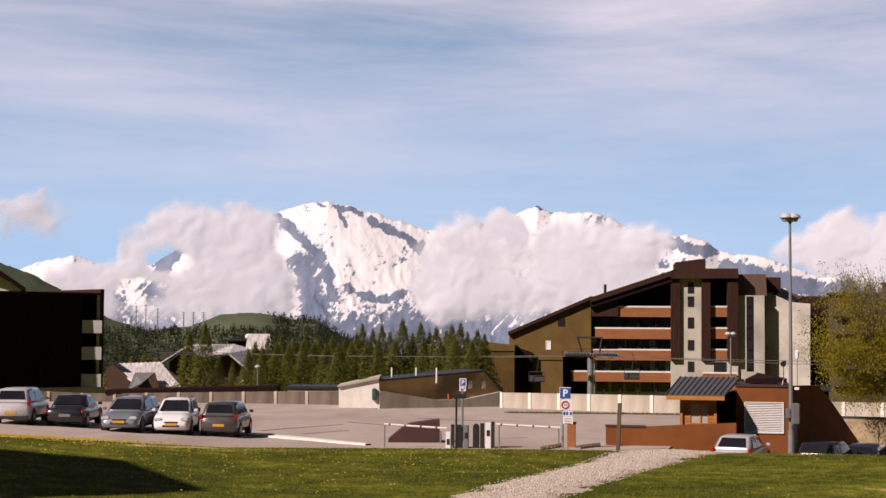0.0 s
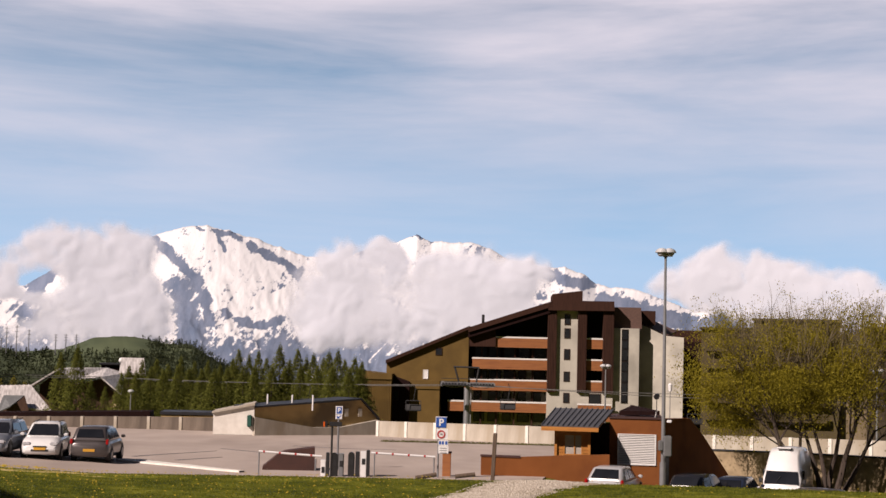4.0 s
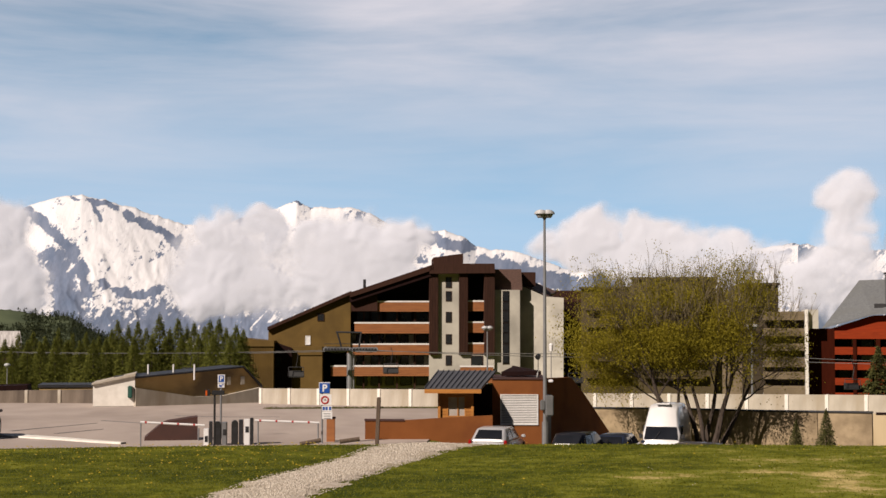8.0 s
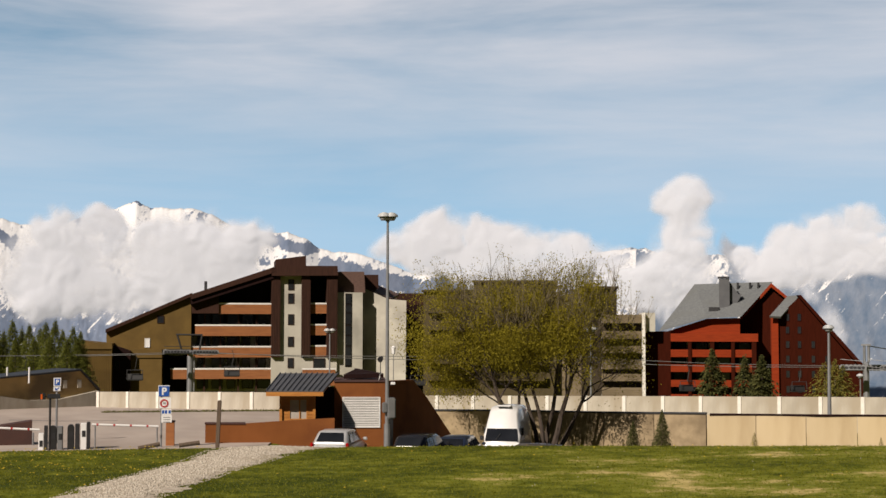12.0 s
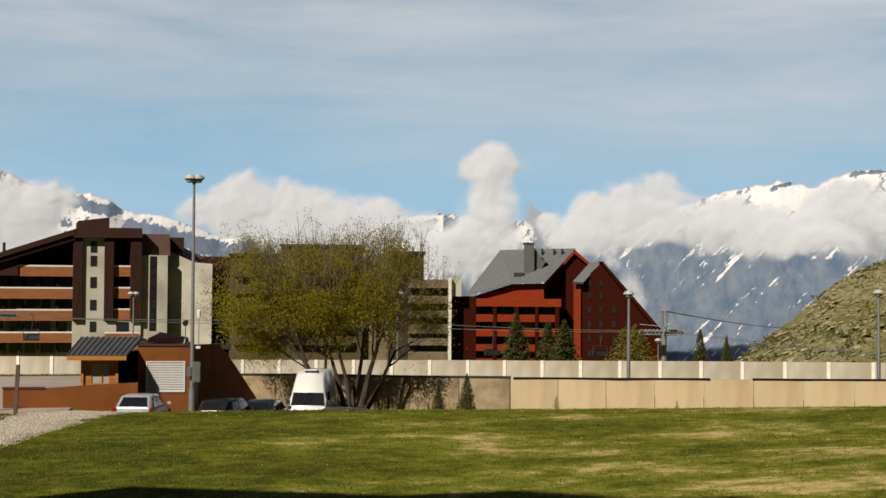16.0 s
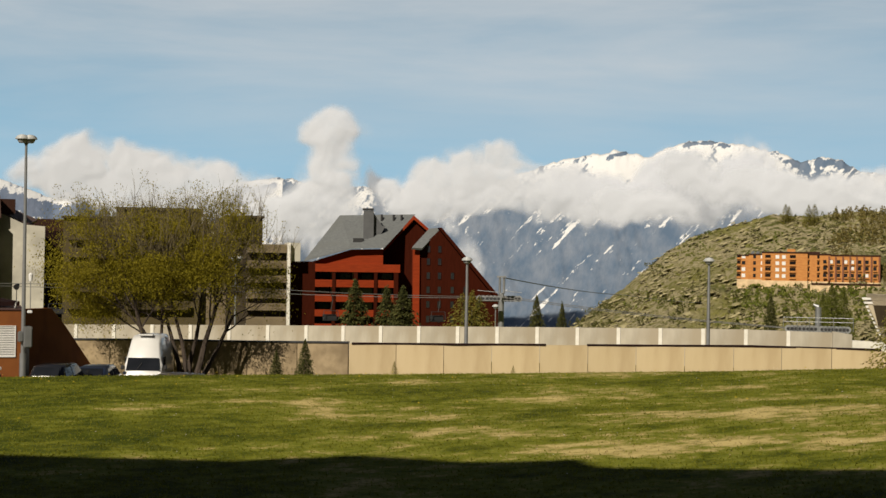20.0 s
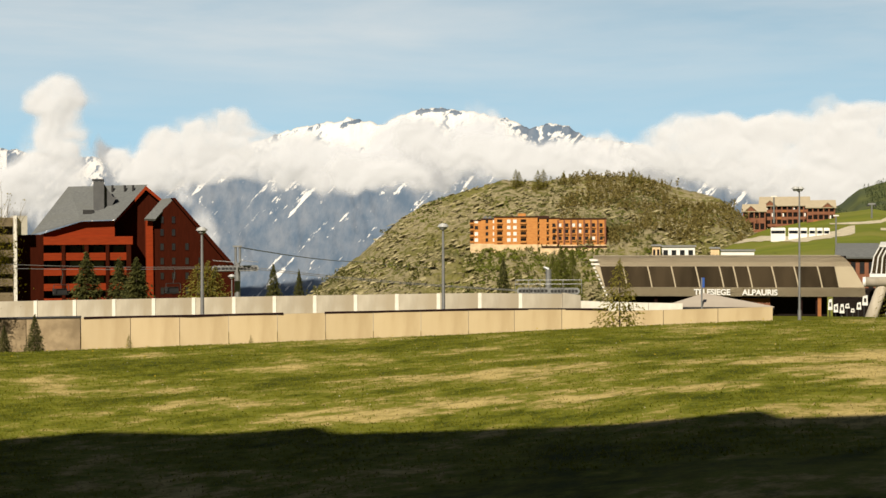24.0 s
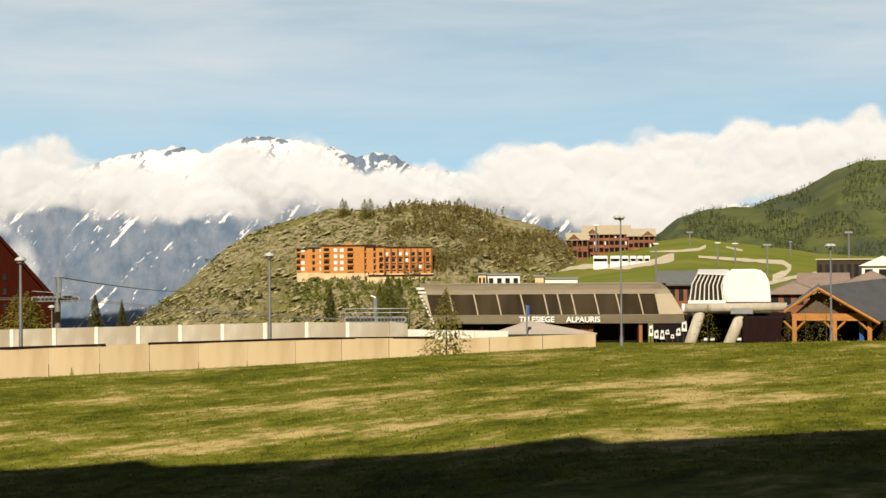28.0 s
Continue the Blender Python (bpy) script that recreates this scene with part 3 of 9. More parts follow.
def cloud_material():
    """White vapour: emission adds the brightness of inner scattering, frayed and thin towards the rim."""
    m = bpy.data.materials.new("cloud")
    m.use_nodes = True
    n, l = m.node_tree.nodes, m.node_tree.links
    n.clear()
    out = n.new("ShaderNodeOutputMaterial")
    dif = n.new("ShaderNodeBsdfDiffuse")
    dif.inputs["Color"].default_value = (0.29, 0.30, 0.325, 1)
    trl = n.new("ShaderNodeBsdfTranslucent")
    trl.inputs["Color"].default_value = (0.285, 0.285, 0.30, 1)
    # glow in place of sunlight scattered through the vapour
    em = n.new("ShaderNodeEmission")
    em.inputs["Color"].default_value, em.inputs["Strength"].default_value = (0.905, 0.905, 0.945, 1), 0.36
    a1 = n.new("ShaderNodeMixShader")
    a1.inputs[0].default_value = 0.2
    a2 = n.new("ShaderNodeAddShader")
    tr = n.new("ShaderNodeBsdfTransparent")
    mx = n.new("ShaderNodeMixShader")
    at = n.new("ShaderNodeAttribute")
    at.attribute_name = "puff"
    tc = n.new("ShaderNodeTexCoord")
    sums = at.outputs["Fac"]
    for scale, detail, rough, gain in ((0.0075, 4, 0.5, 1.0), (0.028, 8, 0.64, 0.85)):
        nz = n.new("ShaderNodeTexNoise")
        nz.inputs["Scale"].default_value, nz.inputs["Detail"].default_value, nz.inputs["Roughness"].default_value = scale, detail, rough
        l.new(tc.outputs["Object"], nz.inputs["Vector"])
        ma = n.new("ShaderNodeMath")
        ma.operation = "MULTIPLY_ADD"
        ma.inputs[1].default_value, ma.inputs[2].default_value = gain, -0.5 * gain
        l.new(nz.outputs["Fac"], ma.inputs[0])
        ad = n.new("ShaderNodeMath")
        l.new(sums, ad.inputs[0])
        l.new(ma.outputs[0], ad.inputs[1])
        sums = ad.outputs[0]
    r = n.new("ShaderNodeMapRange")
    r.interpolation_type = "SMOOTHSTEP"
    r.inputs["From Min"].default_value, r.inputs["From Max"].default_value = 0.12, 1.5
    l.new(sums, r.inputs["Value"])
    l.new(dif.outputs[0], a1.inputs[1])
    l.new(trl.outputs[0], a1.inputs[2])
    l.new(a1.outputs[0], a2.inputs[0])
    l.new(em.outputs[0], a2.inputs[1])
    l.new(r.outputs[0], mx.inputs[0])
    l.new(tr.outputs[0], mx.inputs[1])
    l.new(a2.outputs[0], mx.inputs[2])
    l.new(mx.outputs[0], out.inputs["Surface"])
    return m


M_CLOUD = cloud_material()


def cloud(puffs, dist, label, pad=1.2, step=0.075, holes=(), thick=2.2):
    """A cumulus bank: billows round centres (azimuth, elevation, half width, half height), thick in the middle and frayed at the rim."""
    a0, a1 = min(p[0] - p[2] for p in puffs) - pad, max(p[0] + p[2] for p in puffs) + pad
    e0, e1 = min(p[1] - p[3] for p in puffs) - pad, max(p[1] + p[3] for p in puffs) + pad
    azs, els = np.arange(a0, a1, step), np.arange(e0, e1, step)
    bm = bmesh.new()
    lay = bm.verts.layers.float.new("puff")
    rows = []

    def billow(a, e, f, seed):
        """Rounded lumps between soft valleys."""
        q = noise.noise(Vector((a * f, e * f * 1.1, seed)))
        return math.sqrt(q * q + 0.006) * 1.9 - 0.4
    for e in els:
        row = []
        for a in azs:
            q = Vector((a * 0.8, e * 0.8, dist * 0.01))
            wa = a + 0.50 * noise.noise(q) + 0.20 * noise.noise(q * 2.7)
            we = e + 0.45 * noise.noise(q + Vector((9, 4, 2))) + 0.20 * noise.noise(q * 2.7 + Vector((5, 1, 7)))
            clear, body = 1.0, 0.0
            for pa, pe, ra, re in puffs:
                d2 = ((wa - pa) / ra) ** 2 + ((we - pe) / re) ** 2
                if d2 < 1.58:
                    k = (1 - d2 / 1.58) ** 2
                    clear *= 1 - 0.92 * k
                    body += k * min(ra, re)
            s = 1 - clear
            b1, b2, b3 = billow(wa, we, 0.75, 1.7), billow(wa, we, 1.7, 4.7), billow(wa, we, 3.9, 8.7)
            f3 = noise.fractal(Vector((a * 2.4, e * 2.6, 3.1)), 0.9, 2.1, 3)
            for pa, pe, ra, re in holes:
                d2 = ((wa - pa) / ra) ** 2 + ((we - pe) / re) ** 2
                s -= 1.1 * math.exp(-d2 * 1.4)
            s = s * thick - 0.12 + (0.42 * b1 + 0.26 * b2 + 0.12 * b3 + 0.10 * f3) * min(1.0, max(0.0, s * 3))
            relief = (1.1 * math.sqrt(body + 0.04) + 0.26 * b1 + 0.09 * b2 + 0.012 * b3) * dist * 0.0175 * 0.30
            v = bm.verts.new(polar(a, dist - relief, EYE + (dist - relief) * math.tan(radians(e))))
            v[lay] = min(1.4, s)
            row.append(v)
        rows.append(row)
    for r0, r1 in zip(rows, rows[1:]):
        for i in range(len(r0) - 1):
            if max(r0[i][lay], r0[i + 1][lay], r1[i][lay], r1[i + 1][lay]) > 0.02:
                bm.faces.new((r0[i], r0[i + 1], r1[i + 1], r1[i]))
    for v in [v for v in bm.verts if not v.link_faces]:
        bm.verts.remove(v)
    ob = part("cloud", bm, M_CLOUD, smooth=True)
    return tagged(ob, label, "cloud", group="cumulus clouds", kind="structure")


cloud([(-14.96, 4.16, 1.50, 0.96), (-15.95, 3.62, 1.28, 1.07), (-18.11, 3.76, 1.92, 1.28)], 3300, "small faint white cumulus cloud", thick=1.2)
cloud([(-8.16, 2.30, 2.56, 2.35), (-9.85, 3.54, 1.28, 1.28), (-7.12, 3.80, 1.39, 1.18), (-11.27, 2.26, 1.71, 1.28), (-9.18, 1.02, 3.42, 1.28), (-12.48, 1.19, 1.92, 1.28), (-6.46, 1.68, 1.28, 1.50), (-13.71, 1.59, 1.28, 0.85)], 3250, "white cumulus cloud drifting before a snowy peak", holes=[(-10.35, 2.5, 0.75, 0.6), (-11.4, 1.1, 0.8, 0.5)])
cloud([(0.99, 2.39, 2.35, 2.14), (0.66, 3.67, 1.07, 0.81), (2.48, 3.89, 0.96, 0.75), (4.62, 2.62, 2.35, 1.71), (6.31, 3.05, 2.35, 1.28), (7.37, 3.05, 1.28, 1.07), (1.85, 0.90, 3.21, 0.96), (5.89, 1.35, 3.21, 1.18), (0.14, 1.31, 1.50, 1.28)], 3150, "broad white cumulus bank before the mountains")
cloud([(14.76, 3.71, 1.18, 0.96), (13.91, 2.86, 1.50, 1.07), (16.87, 3.48, 1.50, 0.85), (19.38, 3.04, 1.92, 0.85), (16.24, 2.64, 3.42, 0.85), (20.61, 2.40, 1.71, 1.07), (18.12, 2.00, 2.99, 0.85)], 3200, "white cumulus clouds above the valley")
cloud([(24.13, 4.92, 1.32, 0.90), (24.03, 3.75, 1.18, 1.50), (23.82, 2.25, 1.92, 1.28), (22.12, 1.60, 1.71, 0.85), (23.19, 1.18, 2.56, 1.07)], 3100, "tall white cumulus tower")
cloud([(26.06, 2.91, 0.85, 0.60), (28.51, 3.34, 1.50, 0.90), (30.42, 3.66, 1.28, 0.85), (29.79, 2.49, 3.21, 0.96), (27.46, 2.06, 2.14, 0.96), (32.53, 2.92, 1.92, 0.96), (33.78, 2.28, 2.78, 1.07), (36.66, 3.32, 1.39, 1.18), (37.87, 2.48, 1.92, 1.28), (35.43, 2.49, 1.92, 1.07), (39.67, 3.09, 1.50, 1.39)], 3200, "long white cumulus bank with a grey base")
cloud([(29.40, 0.13, 0.56, 0.85), (29.03, 0.98, 0.85, 0.85), (29.58, -0.72, 0.38, 0.51)], 3060, "thin wisp of cloud before the mountain flank", thick=0.8)
cloud([(37.53, 3.60, 1.50, 0.96), (39.67, 2.75, 2.35, 1.07), (35.84, 2.10, 2.56, 0.96), (42.24, 2.55, 2.35, 0.96), (44.37, 2.34, 2.35, 1.28), (45.22, 1.49, 2.99, 1.07)], 3120, "white cloud bank around the mountain crest")
cloud([(48.44, 3.28, 2.35, 1.07), (50.36, 3.68, 1.50, 0.85), (52.89, 3.64, 1.92, 1.18), (55.80, 3.97, 2.14, 1.11), (57.65, 4.17, 1.28, 0.85), (59.86, 4.02, 1.92, 1.11), (61.84, 4.17, 2.56, 1.28), (51.61, 2.18, 3.63, 1.28), (55.79, 2.54, 3.63, 1.28), (59.26, 3.31, 2.35, 1.28), (46.94, 2.55, 2.35, 0.96), (49.49, 1.88, 2.56, 1.07), (51.18, 1.23, 1.92, 0.96), (53.29, 1.31, 1.92, 0.85)], 3050, "large bright white cumulus cloud behind the green mountain")


# ---- car park, road, path ----
def patch_sheet(name, az0, az1, r0, r1, zf, material, label, category, na=60, nr=30, thick=0.0):
    bm = bmesh.new()
    rows = []
    for i in range(nr + 1):
        row = []
        for j in range(na + 1):
            a = az0 + (az1 - az0) * j / na
            rr0, rr1 = (r0(a), r1(a)) if callable(r0) else (r0, r1)
            p = polar(a, rr0 + (rr1 - rr0) * i / nr)
            row.append(bm.verts.new((p.x, p.y, zf(p.x, p.y))))
        rows.append(row)
    for a, b in zip(rows, rows[1:]):
        for j in range(na):
            bm.faces.new((a[j], b[j], b[j + 1], a[j + 1]))
    bmesh.ops.recalc_face_normals(bm, faces=bm.faces)
    return tagged(part(name, bm, material, smooth=True), label, category, kind="structure")


patch_sheet("parking_lot", -24, 13.2, lambda a: 62.6 if a < 8.6 else 72.0, lambda a: 122, lot_z, M_ASPHALT, "wide pale asphalt car park, mostly empty", "car park")
patch_sheet("road", 9.6, 30, 64.5, 78, lambda x, y: interp(LANE, math.degrees(math.atan2(x, y))), M_ROAD, "asphalt lane below the lawn with parked vehicles", "road")

# gravel path over the lawn
PATH_A = [(41, 2.0), (42.5, 2.68), (47.5, 4.74), (52.5, 6.42), (56.1, 7.54), (58.9, 8.6), (60.6, 9.3), (62.5, 10.0)]
PATH_W = [(41, 1.45), (52, 1.42), (56, 1.56), (59, 2.0), (62.5, 2.1)]
M_GRAVEL = mat("pale_gravel", (0.69, 0.61, 0.51), (0.50, 0.42, 0.33), 0.95, 3.0, 10, 0.8, 14, c3=(0.40, 0.34, 0.23), s3=0.55)


def path_strip():
    bm = bmesh.new()
    rows = []
    for i in range(140):
        r = 36 + (62.5 - 36) * i / 139
        a = interp(PATH_A, r) if r > 41 else interp(PATH_A, 41) - (41 - r) * 0.72
        w = interp(PATH_W, r)
        row = []
        for j in range(13):
            s = j / 12 * 2 - 1
            edge = 1 + 0.42 * noise.fractal(Vector((r * 0.9, 5.0 if s > 0 else 11.0, 0)), 0.8, 2.0, 4)
            p = polar(a, r) + Vector((math.cos(radians(a)), -math.sin(radians(a)), 0)) * s * w * edge
            lift = 0.035 * (1 - s ** 4) - 0.02 * abs(s) ** 6 + 0.015 * noise.noise(p * 2.0)
            row.append(bm.verts.new((p.x, p.y, ground_z(p.x, p.y) + 0.02 + lift)))
        rows.append(row)
    for a, b in zip(rows, rows[1:]):
        for j in range(12):
            bm.faces.new((a[j], b[j], b[j + 1], a[j + 1]))
    bmesh.ops.recalc_face_normals(bm, faces=bm.faces)
    return bm


tagged(part("gravel_path", path_strip(), M_GRAVEL, smooth=True), "pale gravel footpath crossing the lawn", "path", kind="structure")


# ---- walls made of cast panels ----
def wall_run(name, line, length, thick, material, label, post=None, cap=None, gap=0.03):
    """A wall of panels along (azimuth, distance, base, top); posts stand proud at the joints."""
    root = tagged(new(name), label, "wall", kind="structure")
    pts = [(polar(a, d), zb, zt) for a, d, zb, zt in line]
    cum = [0.0]
    for p, q in zip(pts, pts[1:]):
        cum.append(cum[-1] + (q[0] - p[0]).length)

    def where(s):
        return (Vector((np.interp(s, cum, [p[0].x for p in pts]), np.interp(s, cum, [p[0].y for p in pts]), 0)),
                float(np.interp(s, cum, [p[1] for p in pts])), float(np.interp(s, cum, [p[2] for p in pts])))
    n = max(1, round(cum[-1] / length))
    for i in range(n):
        (p, b0, t0), (q, b1, t1) = where(cum[-1] * i / n), where(cum[-1] * (i + 1) / n)
        d = (q - p)
        w = d.length
        d.normalize()
        bm = bmesh.new()
        prism(bm, [(gap / 2, b0 - 0.6), (w - gap / 2, b1 - 0.6), (w - gap / 2, t1), (gap / 2, t0)], 0, thick)
        pc = part("panel", bm, material, root)
        pc.matrix_basis = pose(p.x, p.y, 0, 0, 0, math.degrees(math.atan2(d.y, d.x)))
        if post:
            bm = bmesh.new()
            bx(bm, -0.11, 0.11, -0.07, thick, b0 - 0.6, t0 + 0.01)
            po = part("post", bm, post, root)
            po.matrix_basis = pc.matrix_basis
        if cap:
            bm = bmesh.new()
            prism(bm, [(0, t0 + 0.003), (w, t1 + 0.003), (w, t1 + 0.08), (0, t0 + 0.08)], -0.06, thick + 0.06)
            cp = part("coping", bm, cap, root)
            cp.matrix_basis = pc.matrix_basis
    return root


wall_run("wall_car_park", [(2.25, 109, -0.5, 0.64), (8.73, 101, -0.4, 0.88), (14.55, 100, -0.6, 0.70), (23.00, 96, -0.4, 0.91), (31.81, 91, -0.3, 1.23), (39.24, 88, -0.1, 1.48), (42.83, 86, 0, 1.50)],
         2.5, 0.2, M_CONCRETE, "pale concrete parapet wall with white posts round the car park", M_POST)
wall_run("wall_car_park", [(42.83, 86, 0, 1.57), (43.52, 86.4, 0, 1.41)], 2.5, 0.2, M_CONCRETE, "pale concrete return of the parapet wall")
wall_run("wall_car_park", [(43.52, 90, 0, 0.92), (45.18, 91, 0, 0.78), (47.32, 92, 0, 0.68)], 2.5, 0.2, M_POST, "low pale concrete wall end")
wall_run("wall_car_park", [(-26, 124, -1.0, 1.5), (-12.94, 118, -0.7, 0.08), (-6.43, 114, -0.7, 0.42), (-3.89, 112, -0.7, 0.52)], 2.5, 0.25, M_GREYWALL, "weathered brown-grey concrete wall behind the parked cars", M_CONCRETE)
wall_run("wall_retaining", [(14.34, 85, -0.9, 0.53), (17.48, 83, -0.9, 0.63), (21.30, 80, -0.9, 0.72), (24.84, 79, -0.9, 0.78)], 2.5, 0.3, M_DIRTY, "stained brown retaining wall under the willow", cap=M_DARKSTEEL)
wall_run("wall_retaining", [(24.86, 79, -0.9, 0.75), (28.92, 78.4, -0.9, 0.81), (32.63, 78.4, -0.9, 0.87), (36.32, 78.8, -0.8, 0.91), (39.93, 79, -0.7, 1.00), (39.90, 79, -0.6, 0.99), (44.58, 79.5, -0.4, 0.96)],
         2.5, 0.3, M_YELLOW, "sunlit yellow plaster retaining wall in cast panels")
YELLOW_LINE = [(24.86, 79, -0.9, 0.75), (28.92, 78.4, -0.9, 0.81), (32.63, 78.4, -0.9, 0.87), (36.32, 78.8, -0.8, 0.91), (39.93, 79, -0.7, 1.00), (39.90, 79, -0.6, 0.99), (44.58, 79.5, -0.4, 0.96)]


def coping_strip(a0, a1):
    """A thin dark sheet-metal strip on top of the yellow wall between two bearings."""
    az = [p[0] for p in YELLOW_LINE]
    bm = bmesh.new()
    rows = []
    for a in np.linspace(a0, a1, 24):
        d, zt = float(np.interp(a, az, [p[1] for p in YELLOW_LINE])), float(np.interp(a, az, [p[3] for p in YELLOW_LINE]))
        rows.append([bm.verts.new(polar(a, d + r, zt + z)) for r, z in ((-0.06, -0.03), (-0.06, 0.055), (0.36, 0.055), (0.36, -0.03))])
    for r0, r1 in zip(rows, rows[1:]):
        for k in range(4):
            bm.faces.new((r0[k], r0[(k + 1) % 4], r1[(k + 1) % 4], r1[k]))
    for r in (rows[0], rows[-1]):
        bm.faces.new(r)
    bmesh.ops.recalc_face_normals(bm, faces=bm.faces)
    return tagged(part("coping", bm, M_DARKWOOD), "thin dark metal coping on the yellow wall", "coping", kind="structure")


coping_strip(24.97, 32.30)
coping_strip(33.84, 44.54)
wall_run("wall_retaining", [(44.58, 79.5, -0.4, 0.87), (47.32, 80, -0.2, 0.94), (50.61, 80.5, 0, 1.08)], 2.6, 0.3, M_YELLOW, "low end of the yellow retaining wall")


# ---- shared pieces of buildings ----
def window(parent, x0, x1, z0, z1, y, material=None, frame_m=None, depth=0.12, bar=0.06):
    """A window in the wall plane y: frame proud, pane set back."""
    w = part_empty("window", parent)
    fm = frame_m or M_BROWNWOOD
    bm = bmesh.new()
    for a in ((x0, x1, z0, z0 + bar), (x0, x1, z1 - bar, z1), (x0, x0 + bar, z0 + bar, z1 - bar), (x1 - bar, x1, z0 + bar, z1 - bar)):
        bx(bm, a[0], a[1], y - 0.04, y + depth, a[2], a[3])
    fr = part("window_frame", bm, fm, parent)
    box("pane", material or M_GLASS, fr, x0 + bar, x1 - bar, y + 0.0, y + 0.03, z0 + bar, z1 - bar)
    return fr


def part_empty(name, parent):
    return None


def balcony(parent, x0, x1, y0, z0, z1, material, rail=None, depth=1.2, slab_m=None):
    """A balcony front of boards with a rail on top and a floor slab behind."""
    h = z1 - z0
    bal = box("balcony", material, parent, x0, x1, y0, y0 + 0.12, z0, z1 - (0.09 if rail else 0))
    if rail:
        box("rail", rail, bal, x0 - 0.05, x1 + 0.05, y0 - 0.06, y0 + 0.2, z1 - 0.087, z1 + 0.1)
    box("floor_slab", slab_m or M_BEIGE, bal, x0, x1, y0 + 0.123, y0 + depth, z0, z0 + 0.2)
    bm = bmesh.new()
    n = max(3, int((z1 - z0) / 0.22))
    for i in range(n):
        zz = z0 + (h - 0.1) * i / n
        bx(bm, x0 + 0.01, x1 - 0.01, y0 - 0.025, y0 - 0.002, zz + 0.012, zz + (h - 0.1) / n - 0.012)
    part("cladding", bm, material, bal)
    return bal


# ---- big brown apartment house ----
def brown_house():
    h = thing("apartment_house", 22.05, 186.70, -4.00, -6.74, "long brown timber apartment house with orange balconies and ochre wing", "building")
    # ochre wing with its sloping roof
    plate("wall", M_OCHRE, h, [(-13.87, 8.66), (-3.75, 13.05), (-3.74, 6.30), (-7.21, 6.27), (-7.19, -0.34), (-13.82, -0.43)], 0, 14, "ochre clad wall")
    bm = bmesh.new()
    prism(bm, [(-13.94, 8.87), (-3.68, 13.33), (-3.68, 12.91), (-13.94, 8.45)], -0.6, 14)
    part("roof", bm, M_BROWNWOOD, h)
    window(h, -7.84, -7.01, 9.61, 10.52, -0.05)
    window(h, -9.31, -8.68, 6.67, 7.79, -0.05, M_WHITE, M_WHITE)
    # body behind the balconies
    # wall colour carries the shade behind the balconies
    plate("wall", M_DARKIN, h, [(-6.32, -0.48), (-6.34, 6.23), (-3.72, 6.60), (-3.74, 12.27), (6.65, 15.70), (6.63, -0.31)], 3, 14, "wall behind the balconies with shade in its colour")
    box("wall", M_BEIGE, h, -4.15, 6.19, 2.6, 2.99, 1.14, 8.00, "beige wall behind the lower balconies")
    plate("wall", M_BROWNWOOD, h, [(-3.68, 13.05), (-0.42, 14.18), (-0.42, 10.84), (-3.67, 10.82)], 0, 2.5, "brown board panel")
    # plate added across the gap, coloured as recess shade
    box("wall", M_DARKIN, h, -8.19, -3.41, 5, 14, -0.59, 10.85, "added recessed wall coloured as shade")
    # eaves: two stepped dark bands up to the tower
    plate("roof", M_BROWNWOOD, h, [(-3.82, 13.12), (6.54, 16.64), (6.54, 15.95), (-3.82, 12.50)], -1.0, 14)
    plate("fascia", M_DARKWOOD, h, [(-3.82, 12.50), (6.54, 15.95), (6.54, 15.25), (-3.82, 11.87)], -0.7, 1.0)
    for x0, x1, ya, yb in ((-0.48, 5.99, 10.78, 12.03), (-3.25, 6.05, 8.07, 9.38), (-4.15, 6.05, 5.43, 6.75), (-6.17, 6.88, 2.80, 4.04)):
        balcony(h, x0, x1, 0.3, ya, yb, M_ORANGE, M_WHITERAIL, 2.4)
    # windows and dark doors behind the balconies
    rnd = random.Random(5)
    for za, zb in ((9.45, 10.84), (6.68, 7.93), (3.97, 5.29), (1.55, 2.66)):
        for u0 in (-3.04, -1.24, 0.62, 2.48, 4.41):
            w = rnd.choice((1.0, 1.4, 1.6))
            window(h, u0, u0 + w, za, zb, 2.45 if za < 8.07 else 2.9)
    for u0 in (-2.21, -0.28, 1.93, 4.13):
        box("mullion", M_BROWNWOOD, h, u0, u0 + 0.18, 1.2, 2.4, 1.14, 10.71)
    # stair tower
    box("wall", M_BEIGE, h, 7.08, 9.68, 0, 10, -0.14, 15.74, "beige stair tower wall")
    for c, d in ((13.73, 15.05), (12.07, 13.32), (9.44, 10.76), (6.75, 7.99), (4.13, 5.37)):
        window(h, 8.04, 8.79, c, d, -0.03)
    for a, b, lo in ((5.99, 7.08, 5.49), (9.68, 10.77, 5.52), (12.81, 14.10, 5.41)):
        pil = box("pillar", M_BROWNWOOD, h, a, b, -0.5, 3, lo, 15.74)
        bm = bmesh.new()
        k = int((b - a) / 0.2)
        for i in range(k):
            bx(bm, a + 0.2 * i + 0.02, a + 0.2 * i + 0.17, -0.54, -0.503, lo, 15.67)
        part("cladding", bm, M_BROWNWOOD, pil)
    box("wall", M_BEIGE, h, 5.99, 7.08, 0, 10, -0.14, 5.44)
    box("wall", M_BEIGE, h, 9.68, 14.10, 0, 10, -0.14, 5.37)
    box("wall", M_DARKIN, h, 10.77, 12.81, 2.5, 10, 5.37, 15.74)
    window(h, 11.18, 12.68, 3.96, 5.33, -0.03)
    for c, d in ((10.85, 12.09), (8.16, 9.47), (5.54, 6.85)):
        balcony(h, 10.84, 12.81, 0.2, c, d, M_ORANGE, M_WHITERAIL, 2.2)
    balcony(h, 9.82, 13.90, -0.6, 1.96, 4.02, M_ORANGE, M_WHITERAIL, 1.0)
